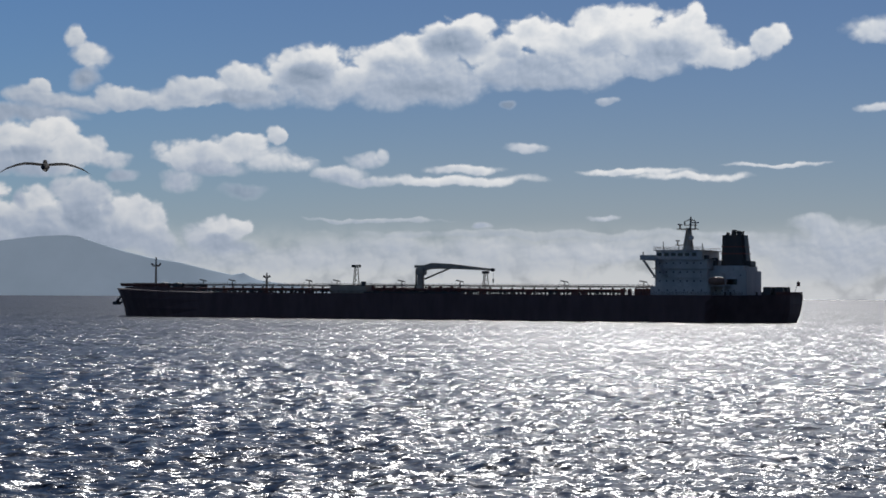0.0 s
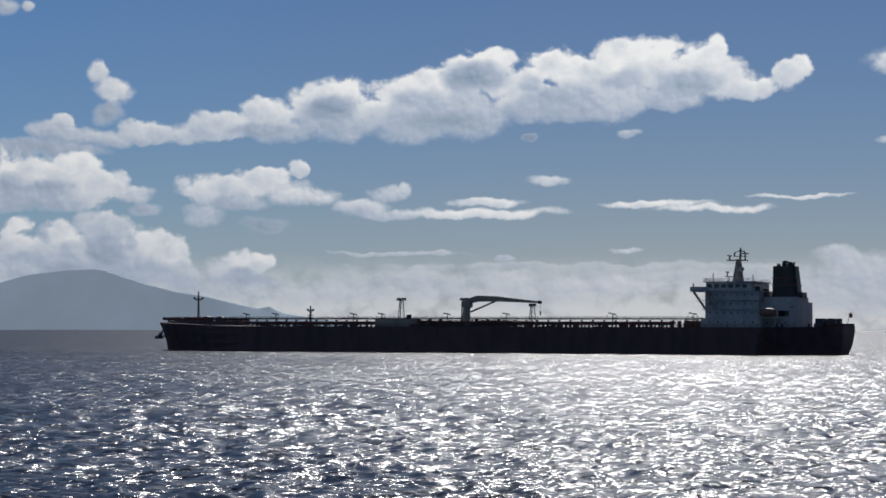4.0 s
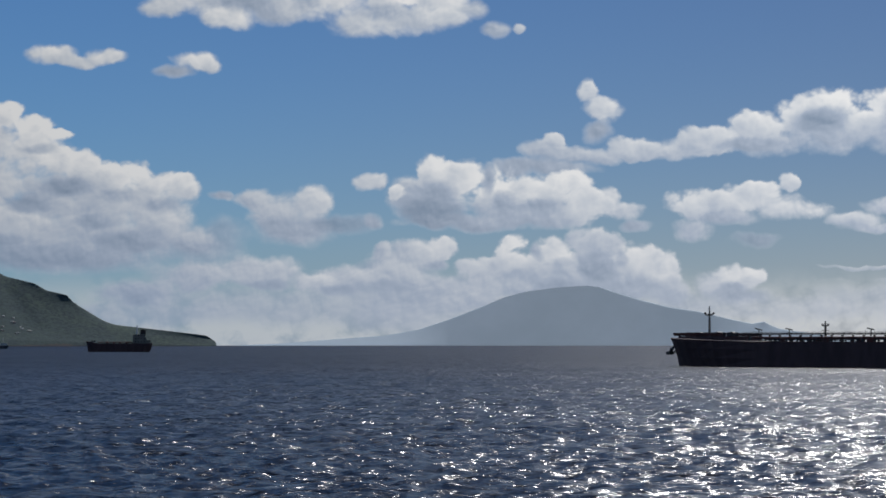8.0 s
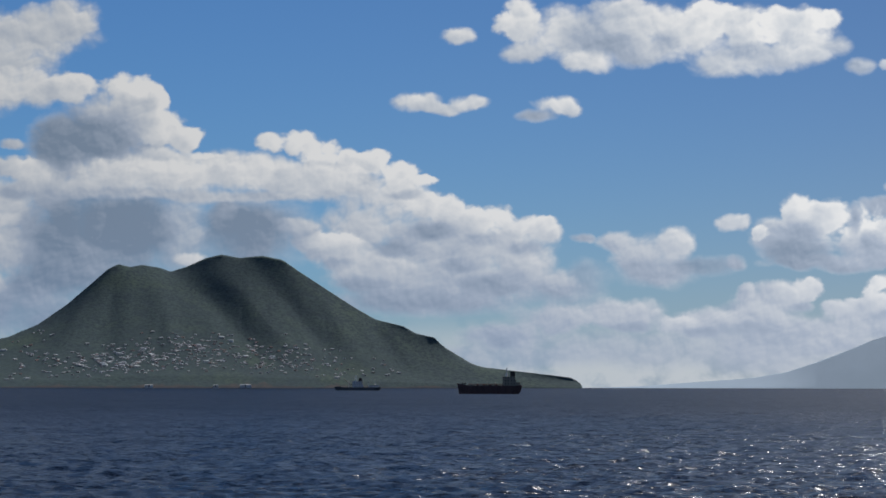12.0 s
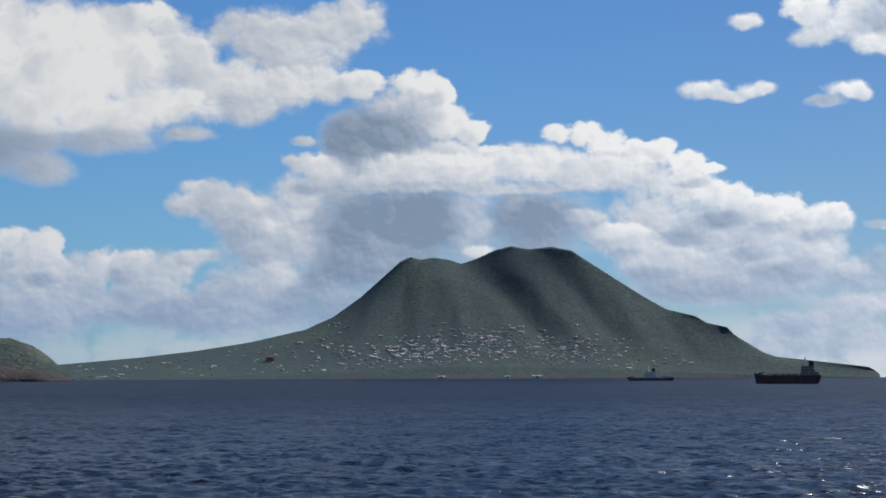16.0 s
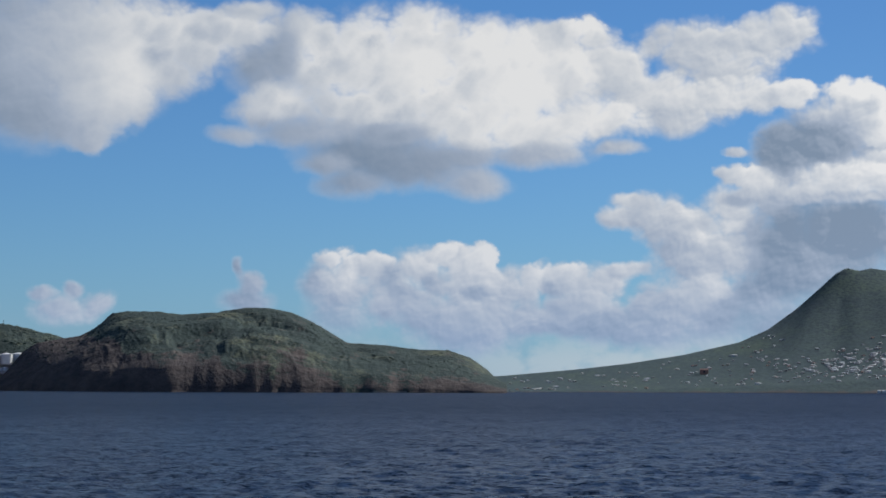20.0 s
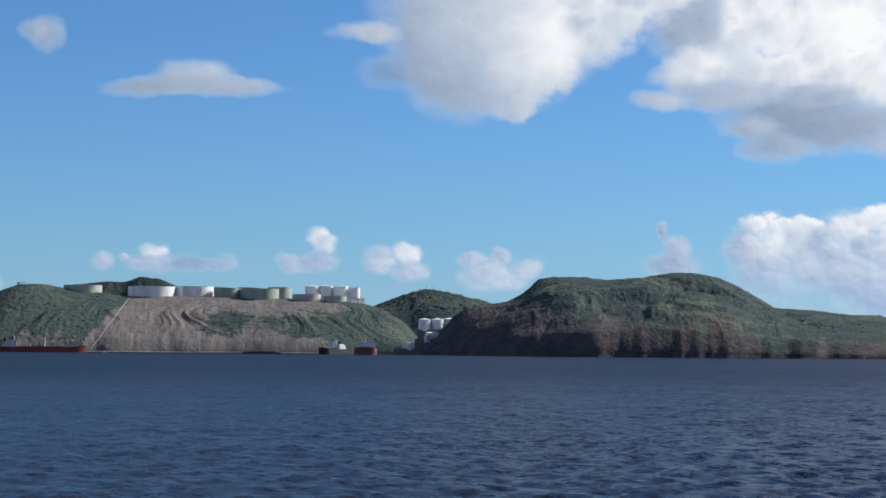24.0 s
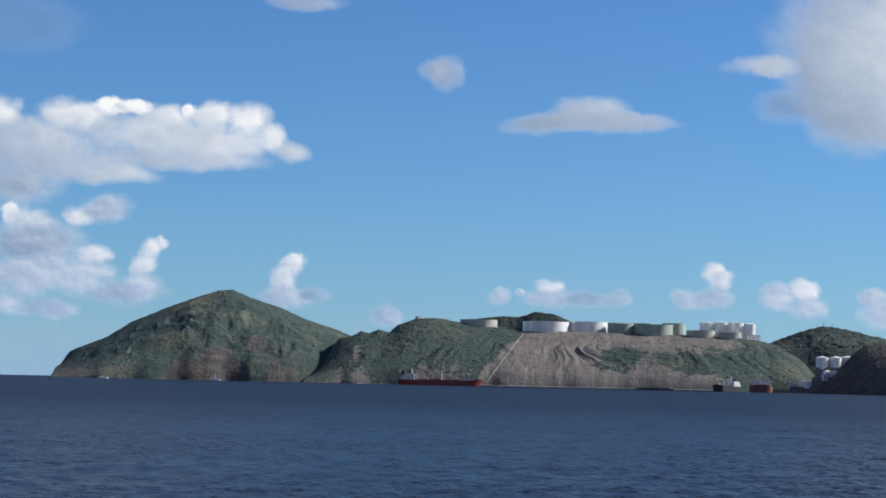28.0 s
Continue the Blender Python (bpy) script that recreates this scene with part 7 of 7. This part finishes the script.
def scrub(hill, count, turns, us, sizes, mat, label, seed, keep=None, squat=(0.24, 0.42)):
    """Bushes and low trees scattered over a hill, as one object."""
    rng = np.random.RandomState(seed)
    bm = B()
    bmesh.ops.create_icosphere(bm, subdivisions=1, radius=1)
    base = np.array([v.co[:] for v in bm.verts])
    tris = np.array([[v.index for v in f.verts] for f in bm.faces])
    bm.free()
    co, faces = [], []
    made = 0
    while made < count:
        turn, u = rng.uniform(*turns), rng.uniform(*us)
        if keep and rng.rand() > keep(turn, u):
            continue
        p = on_hill(hill, turn, u)
        if p.z < 1:
            continue
        size = rng.uniform(*sizes) * (0.6 + 0.8 * rng.rand() ** 3)
        shape = base * (1 + 0.35 * rng.uniform(-1, 1, (len(base), 1))) * np.array([size, size, size * rng.uniform(*squat)])
        co.append(shape + np.array([p.x, p.y, p.z - size * 0.4 * squat[0]]))
        faces.append(tris + made * len(base))
        made += 1
    me = bpy.data.meshes.new(hill + "_scrub")
    me.from_pydata(np.concatenate(co).tolist(), [], np.concatenate(faces).tolist())
    me.shade_smooth()
    me.materials.append(mat)
    return tagged(new("scrub", me), label, "vegetation", kind="stuff")


HEAD_LEAF, TOWN_LEAF = leafy("scrub_leaf", (0.076, 0.106, 0.088)), leafy("town_leaf", (0.096, 0.142, 0.118))
scrub("headland", 1700, (45.2, 58.0), (0.3, 1.04), (1.2, 2.9), HEAD_LEAF, "dense dark green scrub covering the headland", 31, lambda t, u: 0.25 + u)
scrub("terminal_hill", 1100, (59.3, 72.3), (0.08, 1.0), (1.3, 3.2), HEAD_LEAF, "dark green scrub on the terminal hill", 32, lambda t, u: (1 if u < 0.8 or t > 67.6 or t < 60.2 else 0) - min(1, float(quarried(np.array([t]), np.array([u]))[0]) * 1.5))
scrub("north_hill", 800, (69.5, 80.0), (0.3, 1.03), (1.2, 2.8), HEAD_LEAF, "green scrub on the conical hill", 33, lambda t, u: 0.2 + u * 0.8)
scrub("back_hill", 500, (55.6, 61.4), (0.1, 1.05), (2.0, 4.5), HEAD_LEAF, "dark scrub on the back hill", 34)
scrub("volcano", 500, (24.0, 38.0), (0.985, 1.03), (1.2, 2.6), TOWN_LEAF, "forest along the crater rim", 36, None, (0.2, 0.4))

# ---- the bird ----


def make_bird():
    bird = thing("seabird", pose(0, 36, 10), "dark brown seabird gliding past on long narrow wings", "bird")
    feather = paint("dark_feather", (0.030, 0.024, 0.022), 0.8, much=0.0, size=6, gloss=0.1)
    bill = paint("pale_bill", (0.20, 0.19, 0.17), 0.5, much=0.0, size=6)
    bm = B()
    bmesh.ops.create_uvsphere(bm, u_segments=16, v_segments=12, radius=1)
    for v in bm.verts:
        x = v.co.x
        fat = 1 - 0.35 * max(0, -x) - 0.25 * max(0, x)
        v.co = Vector((x * 0.30, v.co.y * 0.075 * fat, v.co.z * 0.072 * fat))
    part("body", bm, feather, bird, "", True)
    neck = B()
    rod(neck, (0.22, 0, 0.005), (0.40, 0, 0.012), 0.045, 0.034, 12)
    bmesh.ops.create_uvsphere(neck, u_segments=12, v_segments=8, radius=0.042, matrix=Matrix.Translation((0.40, 0, 0.012)) @ Matrix.Diagonal((1.35, 1, 1, 1)))
    head = part("head", neck, feather, bird, "", True)
    part("bill", rod(B(), (0.44, 0, 0.008), (0.545, 0, -0.002), 0.02, 0.003, 8), bill, head)
    tail = B()
    v = [tail.verts.new(p) for p in ((-0.24, -0.045, 0.01), (-0.24, 0.045, 0.01), (-0.47, 0.03, 0.012), (-0.54, 0, 0.012), (-0.47, -0.03, 0.012))]
    tail.faces.new(v)
    bmesh.ops.solidify(tail, geom=tail.faces[:], thickness=0.012)
    part("tail", tail, feather, bird)
    wings = []
    for s in (1, -1):
        w = B()
        lead = [(0.13, 0.0), (0.17, 0.16), (0.19, 0.30), (0.13, 0.46), (0.03, 0.62), (-0.10, 0.74)]
        trail = [(-0.10, 0.0), (-0.07, 0.16), (-0.03, 0.30), (-0.05, 0.46), (-0.08, 0.62), (-0.14, 0.75)]
        lift = [0.0, 0.030, 0.045, 0.035, 0.005, -0.045]
        a = [w.verts.new((x, s * y, z)) for (x, y), z in zip(lead, lift)]
        b = [w.verts.new((x, s * y, z - 0.006)) for (x, y), z in zip(trail, lift)]
        for i in range(5):
            q = (a[i], b[i], b[i + 1], a[i + 1])
            w.faces.new(q if s > 0 else tuple(reversed(q)))
        bmesh.ops.solidify(w, geom=w.faces[:], thickness=0.016)
        wing = part("wing", w, feather, bird, "long narrow dark wing", True)
        wing.location = (0.04, s * 0.05, 0.03)
        wings.append((wing, s))
    return bird, wings


BIRD, WINGS = make_bird()


def motions():
    """All that moves: the bird in flight, its wings, and the drifting sea."""
    def at(t, turn, height, far):
        d = way(turn, height) * far
        return Vector(deck(t)) + d
    rows = []
    for t, turn, height, far, rx, ry, rz in BIRD_PATH:
        p = at(t, turn, height, far)
        rows.append((t, pose(p.x, p.y, p.z, rx, ry, rz)))
    walk(BIRD, rows)
    for wing, s in WINGS:
        walk(wing, [(t, pose(0.04, s * 0.05, 0.03, s * flap, 0, 0)) for t, flap in BIRD_FLAP])
    walk(SEA, [(0, pose(0, 0, 0)), (14, pose(-7, -9, 0)), (28, pose(-14, -18, 0))])


BIRD_FLAP = [(0, -7), (0.6, -8), (1.2, -5), (1.8, -6), (2.1, -7), (2.5, -7), (4, -6), (6, 8), (9, -6), (13, 8), (18, -6), (23, 6), (28, 0)]
BIRD_PATH = [(0, 10.56, 3.59, 35, 0, -14, 101), (0.6, 9.2, 2.73, 35, -7, -7, 116), (1.2, 8.21, 1.54, 35.5, -13, -2, 132), (1.5, 8.42, 1.71, 35.5, -17, -1, 138), (1.8, 8.86, 2.01, 35.5, -21, 0, 144), (2.1, 9.75, 2.63, 35.5, -25, 3, 150), (2.4, 10.76, 3.22, 35, -30, 4, 158), (2.6, 11.73, 3.71, 35, -32, 4, 165), (3.2, 21, 9, 36, -40, 0, 200), (4.2, 55, 12, 40, -25, 0, 225), (6, 110, 14, 60, -10, 0, 260), (9, 160, 14, 110, 0, 0, 290), (16, 185, 12, 260, 0, 0, 300), (28, 195, 10, 520, 0, 0, 300)]
motions()
